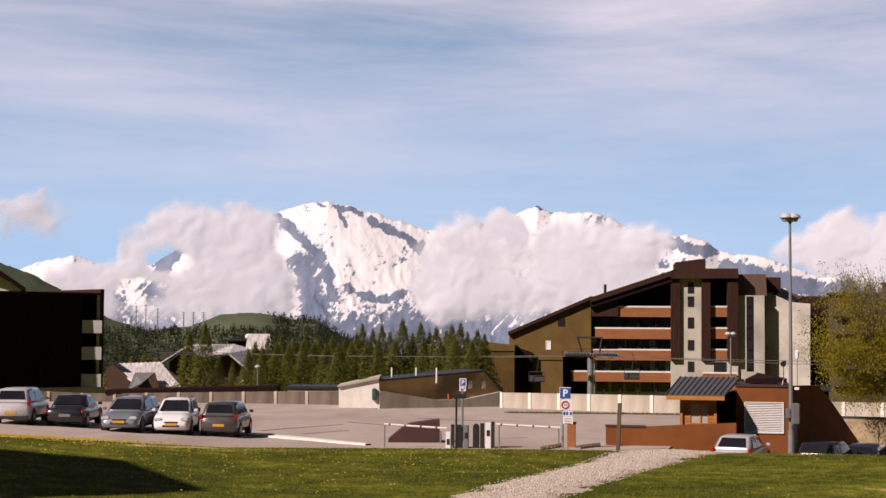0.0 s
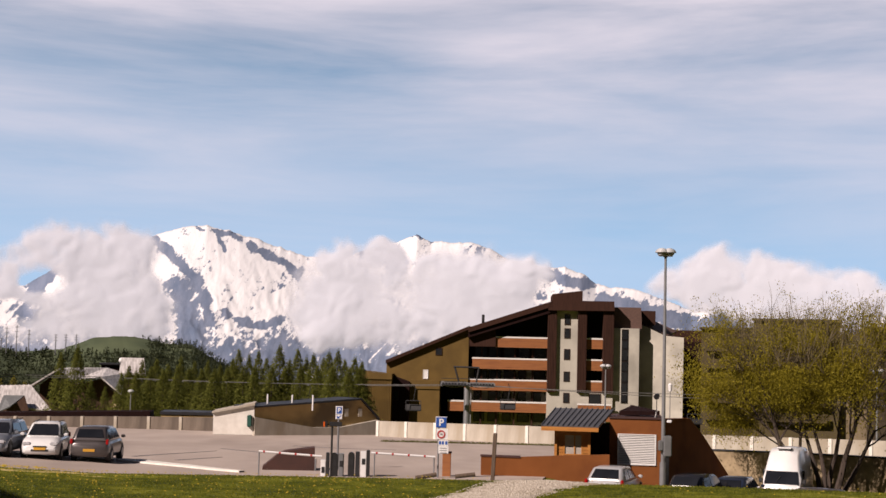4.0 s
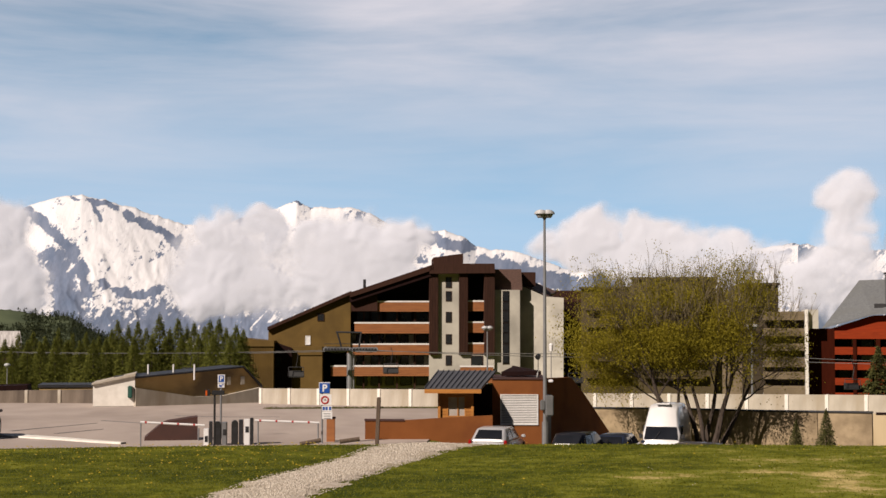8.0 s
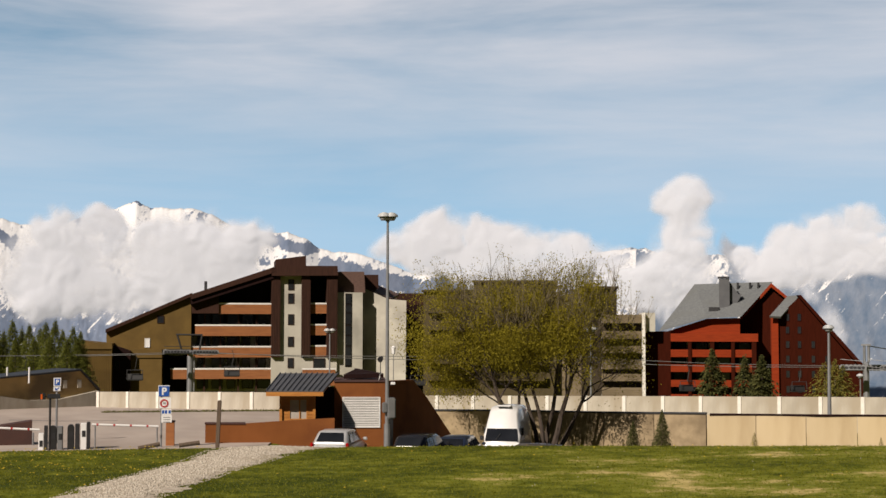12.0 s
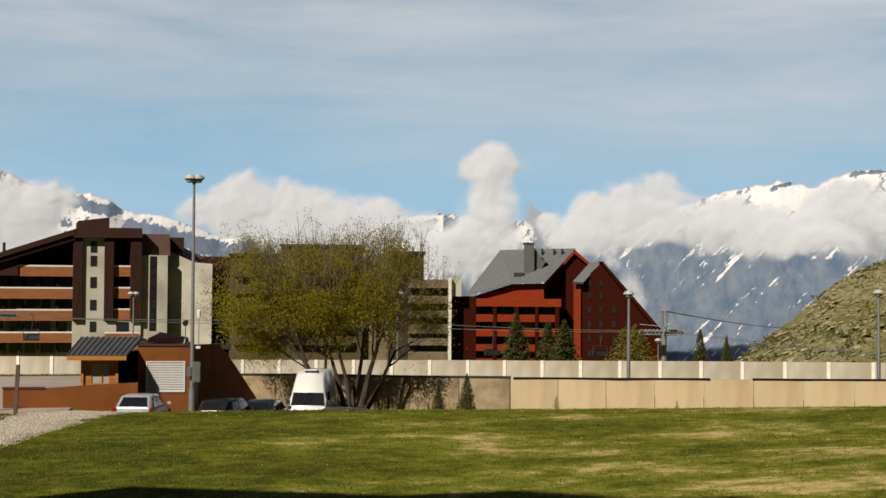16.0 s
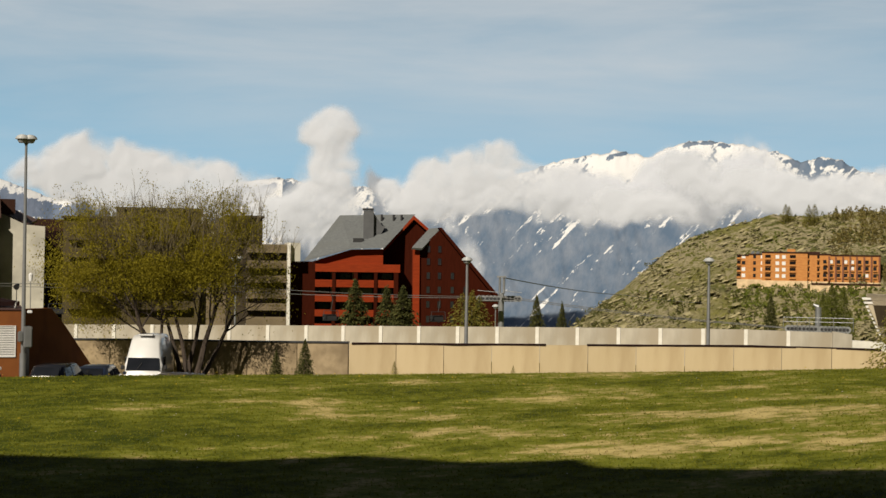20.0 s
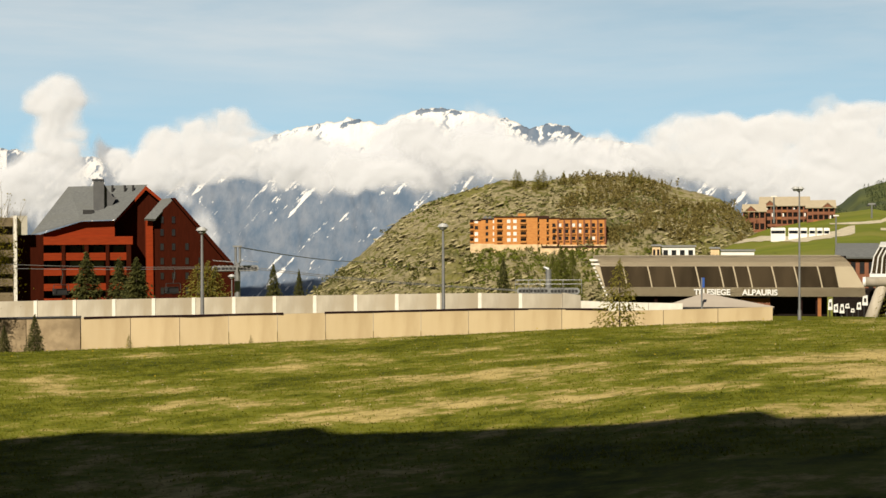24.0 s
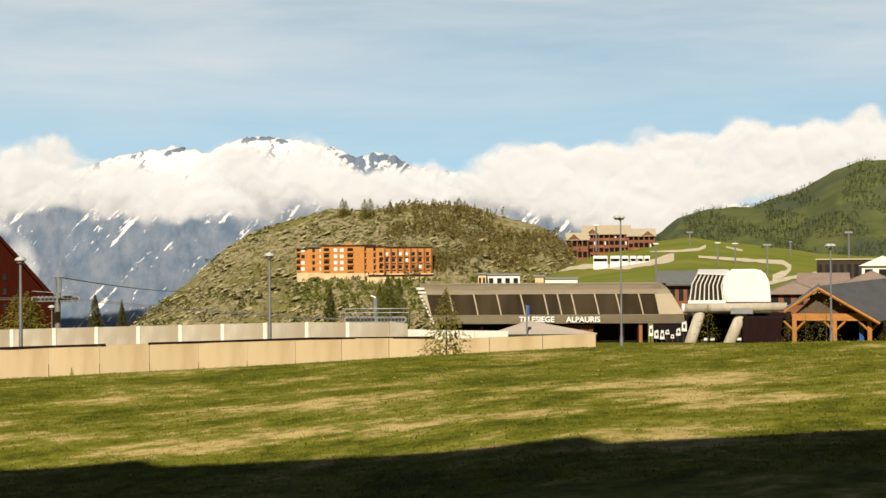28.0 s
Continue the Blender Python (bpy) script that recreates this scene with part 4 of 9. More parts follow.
    plate("roof", M_BROWNWOOD, h, [(6.54, 16.71), (14.06, 16.73), (14.13, 15.55), (5.99, 15.46), (5.99, 16.43)], -1.0, 12)
    plate("tower_head", M_BROWNWOOD, h, [(6.54, 17.54), (10.25, 18.04), (10.24, 16.65), (6.54, 16.64)], 0.5, 8, "dark brown boarded tower head")
    # recessed right end
    box("wall", M_BEIGE, h, 14.13, 17.32, 0.4, 16, -0.06, 13.50, "beige end wall")
    st = box("stair_window", M_DARKIN, h, 15.15, 15.97, 0.33, 0.39, 4.26, 13.36, "tall stair window")
    for c, d in ((12.12, 13.22), (11.01, 11.91), (9.56, 10.80), (8.25, 9.29), (6.95, 8.05), (5.71, 6.67), (4.47, 5.43)):
        box("pane", M_GLASS, st, 15.22, 15.90, 0.28, 0.325, c, d)
    slabs = bmesh.new()
    prism(slabs, [(14.07, 16.11), (17.57, 16.12), (17.70, 13.47), (14.06, 13.46)], 1.2, 14)
    part("roof", slabs, M_ROOFTILE, h, "brown tiled roof")
    box("roof_box", M_BROWNWOOD, h, 17.15, 19.65, 4, 12, 14.05, 15.84)
    gable = plate("wall", M_BEIGE, h, [(17.40, -0.10), (17.46, 14.23), (20.65, 12.71), (22.82, 12.52), (22.75, -0.03)], 1.6, 20, "sunlit beige gable wall")
    for v in gable.data.vertices:  # its face is turned towards the sun
        v.co.y += 2.6 * (22.8 - v.co.x) / 5.4 - 1.0
    bm = bmesh.new()
    slab(bm, [(17.68, 4.2, 14.46), (21.14, 4.2, 12.78), (23.28, 12, 13.56), (20.31, 12, 14.82)], 0.4)
    part("roof", bm, M_ROOFTILE, h, "brown tiled roof slope")
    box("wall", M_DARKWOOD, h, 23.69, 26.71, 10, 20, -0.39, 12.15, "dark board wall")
    box("wall", M_BROWNWOOD, h, 23.20, 27.06, 14, 22, 11.07, 13.73)
    pipe("chimney", M_DARKSTEEL, h, (-2.07, 4, 12.92), (-2.07, 4, 14.88), 0.18)
    # lower annex with ribbed siding
    ax = plate("annex", M_OCHRE, h, [(-16.87, 7.48), (-12.95, 7.10), (-12.91, -0.21), (-16.83, -0.26)], -4, 6, "ribbed ochre annex")
    bm = bmesh.new()
    for i in range(20):
        u = -16.81 + i * 0.2
        bx(bm, u, u + 0.07, -4.06, -4.003, -0.25, 6.46)
    part("rib", bm, M_OCHRE, ax)
    box("fascia", M_OCHRE, ax, -16.95, -12.88, -4.2, 6, 6.53, 7.21)
    # annex side away from the sun: its shade is in the board colour
    plate("annex", M_DARKWOOD, h, [(-13.09, 7.01), (-10.86, 6.27), (-10.84, -0.29), (-13.05, -0.32)], -2, 6, "annex side with shade in its colour")
    window(h, -12.81, -12.12, 3.97, 5.21, -2.05)
    box("annex", M_OCHRE, h, -10.86, -7.18, -1, 6, -0.31, 6.47, "low ochre annex")
    box("fascia", M_OCHRE, h, -10.86, -7.18, -1.15, -1.003, 5.43, 6.47)


M_ROOFTILE = mat("brown_roof_tiles", (0.16, 0.085, 0.065), (0.11, 0.06, 0.048), 0.8, 3.0, bump=0.4, stretch=(1, 3, 3))
brown_house()


# ---- dark house by the parked cars ----
def dark_house():
    h = thing("apartment_house", -33.85, 150.23, -2.00, 39.70, "dark brown timber apartment house with white balcony fronts", "building")
    box("wall", M_DARKWOOD, h, -34, -2.00, 0, 12, -1, 10.30, "almost black brown board wall")
    bm = bmesh.new()
    for i in range(85):
        u = -33.9 + i * 0.4
        if u < -2.00 - 0.4:
            bx(bm, u, u + 0.35, -0.03, -0.003, -1, 10.19)
    part("cladding", bm, M_DARKWOOD, h)
    box("roof", M_BROWNWOOD, h, -34.3, -0.12, -0.4, 12, 10.24, 10.46)
    box("wall", M_DARKIN, h, -2.00, -0.18, 2.0, 12, -1, 10.24)
    box("end_wall", M_BROWNWOOD, h, -0.21, 0.18, -0.3, 12, -1, 10.85)
    box("trim", M_WHITERAIL, h, -0.31, -0.22, -0.2, 0.3, -1, 10.29)
    for c, d in ((6.48, 7.76), (3.87, 5.15), (1.21, 2.48)):
        balcony(h, -2.00, -0.31, 0.1, c, d, M_GREYPANEL, None, 1.9)
        bm = bmesh.new()
        prism(bm, [(-1.98, c + 0.02), (-0.33, c + 0.02), (-0.33, d), (-1.98, d)], -0.09, -0.03)
        for v in bm.verts:  # added front panel, sheared to face the sun so it renders lit
            v.co.y += (-0.33 - v.co.x) * 0.52 - 0.82
        part("front_panel", bm, M_GREYPANEL, h, "pale balcony front added at an angle to catch the sun")
        # sloping near-black slab standing for the shadow in the balcony recess
        bm = bmesh.new()
        slab(bm, [(-1.94, 0.3, d + 0.9), (-1.04, 0.3, d + 0.9), (-0.37, 1.9, d + 0.4), (-1.37, 1.9, d + 0.4)], 0.06)
        part("shade_slab", bm, M_DARKIN, h)
    box("plinth", M_CONCRETE, h, -34.2, 0.25, -0.5, 12, -3, 1.23, "grey concrete plinth")


M_GREYPANEL = mat("pale_grey_panel", (0.69, 0.68, 0.67), (0.6, 0.59, 0.58), 0.8, 1.0)
dark_house()
def gable_house():
    h = thing("chalet", -55.32, 192.20, -3.00, 16.06, "white gabled house with a dark overhanging roof", "building")
    plate("wall", M_WHITE, h, [(-4.89, 11.44), (-4.99, 15.71), (-0.86, 14.64), (1.80, 12.67), (1.87, 9.36), (-4.85, 9.30)], 0, 10)
    plate("roof", M_DARKWOOD, h, [(-5.00, 16.28), (-0.73, 15.07), (2.35, 12.96), (2.36, 12.46), (-0.86, 14.42), (-4.99, 15.57)], -1.2, 11)
    box("base", M_BEIGE, h, -4.78, 1.93, 0.1, 10, -3, 9.70)


gable_house()


# ---- red apartment house ----
def red_house():
    h = thing("apartment_house", 113.82, 242.63, -10.00, -25.13, "tall red timber apartment house with steep grey roofs and a chimney", "building")
    lo = 1.80
    # balcony recess shade is painted by this near-black wall
    box("wall", M_DARKIN, h, -8.39, 7.38, 2.2, 14, lo, 12.78, "wall behind the balconies with shade in its colour")
    box("fascia", M_RED, h, -8.79, 7.58, -0.2, 6, 12.78, 14.17)
    for c, d in ((10.08, 11.38), (7.49, 8.78), (4.89, 6.09), (2.40, 3.60)):
        balcony(h, -8.39, 7.18, 0.2, c, d, M_RED, None, 2.0, M_RED)
    for a, b in ((-8.29, -7.59), (-4.39, -3.80), (-0.60, 0.10), (2.99, 3.59), (6.49, 7.28)):
        box("pillar", M_REDSHADE, h, a, b, -0.1, 2.2, lo, 12.88)
    for za, zb in ((11.38, 12.58), (8.78, 9.98), (6.09, 7.39)):
        for u0 in (-7.19, -3.40, 0.50, 3.99):
            window(h, u0 + 0.3, u0 + 2.3, za, zb, 2.1, None, M_REDSHADE)
            box("curtain", M_GREYPANEL, h, u0 + 2.5, u0 + 2.9, 2.05, 2.15, za, zb)
    # sloped upper front and the large roof
    plate("wall", M_RED, h, [(-8.68, 14.01), (-8.68, 14.31), (-1.07, 16.77), (4.54, 16.91), (4.56, 14.10)], 1, 6)
    bm = bmesh.new()
    slab(bm, [(-9.49, 0, 14.51), (-1.00, 0, 16.87), (4.69, 0, 17.10), (10.59, 11, 23.46), (-3.33, 11, 23.06)], 0.5)
    part("roof", bm, M_SLATE, h, "steep grey slate roof")
    # the shaded walls take the darkened red, the lit strip plain red
    plate("wall", M_REDSHADE, h, [(4.63, 1.49), (4.54, 16.84), (10.25, 22.93), (13.44, 20.18), (13.53, 1.55)], 7, 14, "red wall between the gables, shade in its colour")
    plate("barge_board", M_RED, h, [(4.53, 16.74), (10.11, 23.11), (13.39, 20.27), (13.39, 19.65), (10.11, 22.39), (4.94, 16.64)], 6, 6.9)
    # chimney
    ch = box("chimney", M_METALROOF, h, 1.01, 2.83, 3, 5, 18.32, 23.78)
    box("chimney_cap", M_DARKSTEEL, ch, 0.81, 2.83, 2.8, 5.2, 23.88, 24.18)
    bm = bmesh.new()
    prism(bm, [(2.76, 18.84), (2.73, 23.51), (4.37, 21.09), (4.98, 21.09), (3.77, 18.85)], 4, 6)
    part("chimney_saddle", bm, M_METALROOF, h)
    box("roof_hatch", M_DARKSTEEL, h, -0.80, 1.01, 2, 3.4, 17.39, 18.80)
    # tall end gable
    plate("wall", M_REDSHADE, h, [(11.12, 1.74), (11.04, 17.17), (14.65, 20.42), (23.97, 9.89), (25.58, 8.09), (25.61, 1.85)], 3, 12, "red gable wall with shade in its colour")
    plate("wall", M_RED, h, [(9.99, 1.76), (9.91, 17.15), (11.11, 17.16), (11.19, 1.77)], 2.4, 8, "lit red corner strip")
    bm = bmesh.new()
    slab(bm, [(9.61, 1, 17.24), (11.51, 1, 17.15), (15.09, 6, 20.99), (12.85, 6, 20.77)], 0.4)
    part("roof", bm, M_SLATE, h, "small grey slate roof")
    plate("barge_board", M_REDSHADE, h, [(14.40, 20.90), (15.00, 20.91), (25.89, 8.32), (25.29, 7.91)], 2, 12)
    for j, zc in enumerate((17.10, 14.88, 12.35, 9.83, 7.21, 4.59)):
        for i, uc in enumerate((12.71, 14.72, 17.04, 19.35, 21.77)):
            if i <= 1 + j * 0.8:
                window(h, uc - 0.35, uc + 0.35, zc - 0.7, zc + 0.6, 2.92, None, M_REDSHADE)
    for u0 in (4.35, 6.52, 7.97):
        pipe("roof_vent", M_DARKSTEEL, h, (u0, 9, 22.06), (u0, 9, 23.30), 0.2)


red_house()


# ---- terraced beige flats behind the willow ----
def terraced_flats():
    h = thing("apartment_house", 55.81, 160.58, -5.00, -19.16, "terraced olive-beige apartment blocks seen through a willow", "building")
    lo = 1.60
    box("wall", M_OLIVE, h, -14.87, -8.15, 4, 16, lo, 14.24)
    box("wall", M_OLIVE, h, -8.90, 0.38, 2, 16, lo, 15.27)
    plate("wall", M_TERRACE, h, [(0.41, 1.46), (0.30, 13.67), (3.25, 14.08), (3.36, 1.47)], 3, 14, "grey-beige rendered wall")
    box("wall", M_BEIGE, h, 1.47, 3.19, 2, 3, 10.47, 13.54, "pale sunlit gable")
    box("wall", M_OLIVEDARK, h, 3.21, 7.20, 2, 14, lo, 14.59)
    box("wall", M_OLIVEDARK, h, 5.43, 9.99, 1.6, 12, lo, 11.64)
    for c, d in ((10.69, 11.64), (8.92, 9.80), (7.33, 8.15), (5.56, 6.63), (4.23, 5.05), (2.52, 3.53)):
        balcony(h, 5.43, 9.86, 0, c, d, M_TERRACE, None, 1.5)
    for x0, x1, v, z in ((-14.87, -8.90, 3.6, 14.24), (-8.90, 0.38, 1.6, 15.27), (3.21, 7.20, 1.6, 14.59)):
        box("roof", M_OLIVEDARK, h, x0 - 0.2, x1 + 0.2, v, 16.3, z + 0.003, z + 0.25, "dark olive roof edge")
    for c in (12.31, 10.38, 8.45, 6.52, 4.59):
        balcony(h, -14.37, -9.02, 3, c - 0.5, c + 0.5, M_OLIVE, None, 0.9)
    for c in (13.61, 11.83, 10.04, 8.25, 6.47, 4.68):
        balcony(h, -7.52, -0.94, 1, c - 0.5, c + 0.5, M_OLIVE, None, 0.9)
    box("end_wall", M_POST, h, 9.90, 10.24, -0.4, 6, lo, 11.85, "white end wall edge")
    box("wall", M_BEIGE, h, 10.24, 11.39, 0.4, 8, 9.76, 11.85)
    box("wall", M_REDSHADE, h, 10.24, 13.20, 2, 12, lo, 9.76)


# the flats take darker olive tones than their terrace
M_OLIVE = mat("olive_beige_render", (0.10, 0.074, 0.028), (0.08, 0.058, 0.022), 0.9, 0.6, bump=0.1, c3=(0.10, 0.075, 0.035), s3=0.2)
M_OLIVEDARK = mat("dark_olive_surface", (0.06, 0.042, 0.02), (0.045, 0.03, 0.015), 0.9, 0.8, stretch=(3, 3, 0.5))
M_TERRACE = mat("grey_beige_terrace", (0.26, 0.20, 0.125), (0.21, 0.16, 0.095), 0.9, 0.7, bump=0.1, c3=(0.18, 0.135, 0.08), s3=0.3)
terraced_flats()


# ---- ramp wall at the back of the car park ----
def ramp():
    t = thing("ramp", -4.35, 105.41, -0.60, 32.37, "tan sloping ramp wall above grey concrete, turned from the sun", "ramp", kind="structure")
    plate("wall", M_TAN, t, [(0.27, 1.11), (0.26, 2.09), (9.09, 2.68), (10.65, 1.26), (7.24, 0.50)], 0.4, 3, "tan cladding")
    plate("wall", M_CONCRETE, t, [(0.05, 0.04), (0.04, 1.48), (4.82, 0.73), (7.07, 0.72), (10.37, 1.23), (10.58, -0.04)], 0, 0.38, "grey concrete base")
    plate("coping", M_DARKSTEEL, t, [(0.16, 2.21), (9.02, 2.80), (10.63, 1.34), (10.58, 1.22), (9.02, 2.66), (0.16, 2.09)], 0.2, 3.2)
    for a, b in ((7.62, 7.92), (8.80, 9.10)):
        box("panel", M_CONCRETE, t, a, b, 0.3, 0.395, 1.47, 2.04)
    h = thing("ramp", -1.30, 105.99, -0.60, 0.70, "pale concrete ramp end beside the car park wall", "ramp", kind="structure")
    plate("wall", M_POST, h, [(-5.87, 0.23), (-5.88, 1.76), (-3.09, 2.32), (-3.07, 0.24)], -0.3, 4, "pale concrete end")
    plate("coping", M_CONCRETE, h, [(-5.96, 1.68), (-5.96, 1.79), (-3.05, 2.44), (-3.05, 2.28)], -0.5, 4.1)
    box("roof", M_DARKSTEEL, h, -10.25, -5.84, 8, 12, 1.18, 1.39)
    box("fascia", M_TAN, h, -10.17, -5.92, 8.1, 12, 1.01, 1.17)
    plate("hedge_bank", M_DARKWOOD, h, [(-24.01, 0.66), (-24.02, 0.96), (-17.89, 1.17), (-11.08, 1.34), (-11.07, 0.83)], 9, 12, "dark band above the rear wall")
    for x in (-2.25, -0.52, 0.93):
        pipe("post", M_WHITE, h, (x, 2, 1.91), (x, 2, 3.00), 0.06)
    box("bin", M_GREENPLASTIC, h, -3.55, -3.24, -0.7, -0.3, 0.79, 1.61, "green litter bin", bevel=0.05)


M_TAN = mat("tan_cladding", (0.62, 0.42, 0.17), (0.52, 0.35, 0.14), 0.85, 0.8, bump=0.1, c3=(0.2, 0.14, 0.07), s3=0.3)
M_GREENPLASTIC = mat("green_plastic", (0.02, 0.12, 0.09), None, 0.5)
ramp()


# ---- the house behind the camera: only its shadow falls on the lawn ----
def house_behind():
    h = thing("apartment_house", -0.5, -0.5, 0.6, -45, "tall plain apartment house whose roofline shades the lawn", "building")
    prof = [(-75, 0), (-75, 19), (-50, 19.3), (-46, 21.2), (-38.3, 19.4), (-36, 15), (-28, 15), (-25, 21.4), (-24.2, 22.6), (-18, 23.4), (-16, 24.6), (-13, 24.2), (-10.5, 24.4), (-9.8, 23.6), (-3.7, 22.9), (-1, 23.2), (-0.6, 22.5), (4, 22.4), (40, 21), (40, 0)]
    plate("wall", M_BEIGE, h, prof, -12, 0)


house_behind()


# ---- street furniture ----
def street_lamp(x, y, z, height, heads, label, arm=0.0, r=0.09, name="street_lamp", rz=0.0, globe=False):
    h = thing(name, x, y, z, rz, label, "street lamp", "street lamps")
    pipe("pole", M_STEEL, h, (0, 0, 0), (0, 0, height), r * 1.3, r * 0.7, 12)
    pipe("base", M_STEEL, h, (0, 0, 0), (0, 0, min(1.0, height * 0.15)), r * 1.9, r * 1.8, 12)
    for s in heads:
        bm = bmesh.new()
        for i in range(7):
            a0, a1 = math.pi / 2 * i / 7, math.pi / 2 * (i + 1) / 7
            tube(bm, (s, 0, height + 0.16 * math.sin(a0) * globe * 2 + 0.20 * math.sin(a0)), (s, 0, height + 0.16 * math.sin(a1) * globe * 2 + 0.20 * math.sin(a1)), 0.30 * math.cos(a0), max(0.01, 0.30 * math.cos(a1)), 16)
        part("shade", bm, M_HOOD, h, "pale domed lamp hood", smooth=True)
        bm = bmesh.new()
        tube(bm, (s, 0, height - 0.16), (s, 0, height - 0.002), 0.14, 0.24, 14)
        part("diffuser", bm, M_LAMPGLASS, h, smooth=True)
        if s:
            pipe("arm", M_STEEL, h, (0, 0, height - 0.25), (s, 0, height - 0.05), r * 0.4)
    return h


M_HOOD = mat("pale_grey_enamel", (0.66, 0.68, 0.69), (0.6, 0.62, 0.64), 0.35)
M_LAMPGLASS = mat("milky_lamp_glass", (0.55, 0.56, 0.58), None, 0.25)


def wood_post(x, y, z, rz, w, d, hgt, lean, label):
    h = thing("wooden_post", x, y, z, rz, label, "post")
    bm = bmesh.new()
    v = bx(bm, -w / 2, w / 2, -d / 2, d / 2, -0.3, hgt)
    for q in v[4:]:
        q.co.x += lean
    part("post", bm, M_OLDWOOD, h, bevel=0.02)


M_OLDWOOD = mat("weathered_wood", (0.16, 0.11, 0.075), (0.10, 0.07, 0.05), 0.9, 4, bump=0.4, stretch=(4, 4, 0.5))
M_TAR = mat("brown_plate", (0.075, 0.026, 0.018), (0.055, 0.02, 0.015), 0.8, 1.5)

# tall lamp by the cabin
lamp = street_lamp(14.76, 64.33, 0.0, 10.00, (-0.16, 0.16), "tall grey steel street lamp with two domed heads", r=0.075)
box("switch_box", M_STEEL, lamp, -0.05, 0.32, -0.35, -0.12, 1.25, 2.15, "grey metal junction box", bevel=0.05)
box("switch_box", M_STEEL, lamp, -0.26, -0.05, -0.3, -0.1, 1.5, 1.95, bevel=0.04)
street_lamp(23.33, 122.80, -2.5, 7.38, (-0.2, 0.2), "grey street lamp with two round white heads", r=0.07)
street_lamp(38.68, 102.97, -1.5, 6.55, (-0.2, 0.2), "grey street lamp with two round white heads", r=0.07)
street_lamp(39.28, 70.04, 0.0, 5.17, (0.0,), "grey steel street lamp with one domed head beside the parapet", r=0.085)
street_lamp(50.00, 63.24, 0.0, 5.31, (0.0,), "grey steel street lamp with one domed head beside the parapet", r=0.085)
street_lamp(91.65, 72.73, -2.0, 10.09, (-0.45, 0.1), "tall grey street lamp with a tilted white head", r=0.075)
street_lamp(103.10, 61.41, -2.0, 7.80, (-0.3, 0.25), "tall grey street lamp before the timber lodge", r=0.075)
street_lamp(-16.87, 138.98, -3.0, 4.54, (0.0,), "small grey street lamp with a white head", r=0.06)
street_lamp(60.69, 103.52, -2.0, 3.53, (0.0,), "short grey street lamp with a white head", r=0.06)


# ---- signs ----
def text_on(parent, body, size, x, y, z, material, name="lettering", bold=0.0):
    cu = bpy.data.curves.new(name, "FONT")
    cu.body, cu.size, cu.align_x, cu.align_y, cu.extrude, cu.offset = body, size, "CENTER", "CENTER", 0.006, bold
    tmp = bpy.data.objects.new(name, cu)
    dg = bpy.context.evaluated_depsgraph_get()
    scene.collection.objects.link(tmp)
    bpy.context.view_layer.update()
    me = bpy.data.meshes.new_from_object(tmp.evaluated_get(bpy.context.evaluated_depsgraph_get()))
    bpy.data.objects.remove(tmp)
    me.materials.clear()
    me.materials.append(material)
    ob = new(name, me)
    ob.parent = parent
    ob.matrix_basis = pose(x, y, z, 90, 0, 0)
    return ob


def disc(name, material, parent, x, y, z, r0, r1=0.0, thick=0.01, n=28):
    """A round plate facing -y, or a ring when r1 is set."""
    bm = bmesh.new()
    if r1:
        rings = []
        for yy in (y - thick, y):
            rings.append(([bm.verts.new((x + r0 * math.cos(2 * math.pi * i / n), yy, z + r0 * math.sin(2 * math.pi * i / n))) for i in range(n)],
                          [bm.verts.new((x + r1 * math.cos(2 * math.pi * i / n), yy, z + r1 * math.sin(2 * math.pi * i / n))) for i in range(n)]))
        (a, b), (c, d) = rings
        for i in range(n):
            j = (i + 1) % n
            bm.faces.new((a[i], a[j], b[j], b[i]))
            bm.faces.new((c[j], c[i], d[i], d[j]))
            bm.faces.new((a[j], a[i], c[i], c[j]))
            bm.faces.new((b[i], b[j], d[j], d[i]))
        bmesh.ops.recalc_face_normals(bm, faces=bm.faces)
    else:
        tube(bm, (x, y - thick, z), (x, y, z), r0, r0, n)
    return part(name, bm, material, parent)


def parking_sign():
    h = thing("parking_sign", 5.15, 64.80, 0.00, -4.55, "blue parking sign with a round red limit sign on a post", "sign")
    pipe("pole", M_STEEL, h, (0, 0.06, -0.2), (0, 0.06, 2.70), 0.04)
    pl = box("sign_plate", M_BLUESIGN, h, -0.12, 0.31, -0.02, 0.0, 2.27, 2.70)
    box("border", M_WHITE, pl, -0.14, 0.33, 0.003, 0.02, 2.25, 2.73)
    text_on(pl, "P", 0.42, 0.10, -0.025, 2.47, M_WHITE, bold=0.012)
    bk = box("sign_plate", M_WHITE, h, -0.10, 0.39, 0.003, 0.02, 1.77, 2.22)
    disc("ring", M_REDPAINT, bk, 0.11, -0.004, 1.98, 0.175, 0.115)
    text_on(bk, "10", 0.12, 0.11, -0.006, 1.98, M_BLACK)
    b2 = box("sign_plate", M_WHITE, h, 0.00, 0.41, 0.003, 0.02, 1.50, 1.73)
    for i, x in enumerate((0.02, 0.14, 0.29)):
        box("bar", M_BLUESIGN, b2, x, x + 0.09, -0.006, -0.0005, 1.55, 1.69)
    b3 = box("sign_plate", M_WHITE, h, 0.00, 0.43, 0.003, 0.02, 1.17, 1.48)
    for k in range(3):
        box("bar", M_STEEL, b3, 0.07, 0.36, -0.003, -0.0005, 1.41 - 0.1 * k - 0.03, 1.41 - 0.1 * k)


parking_sign()
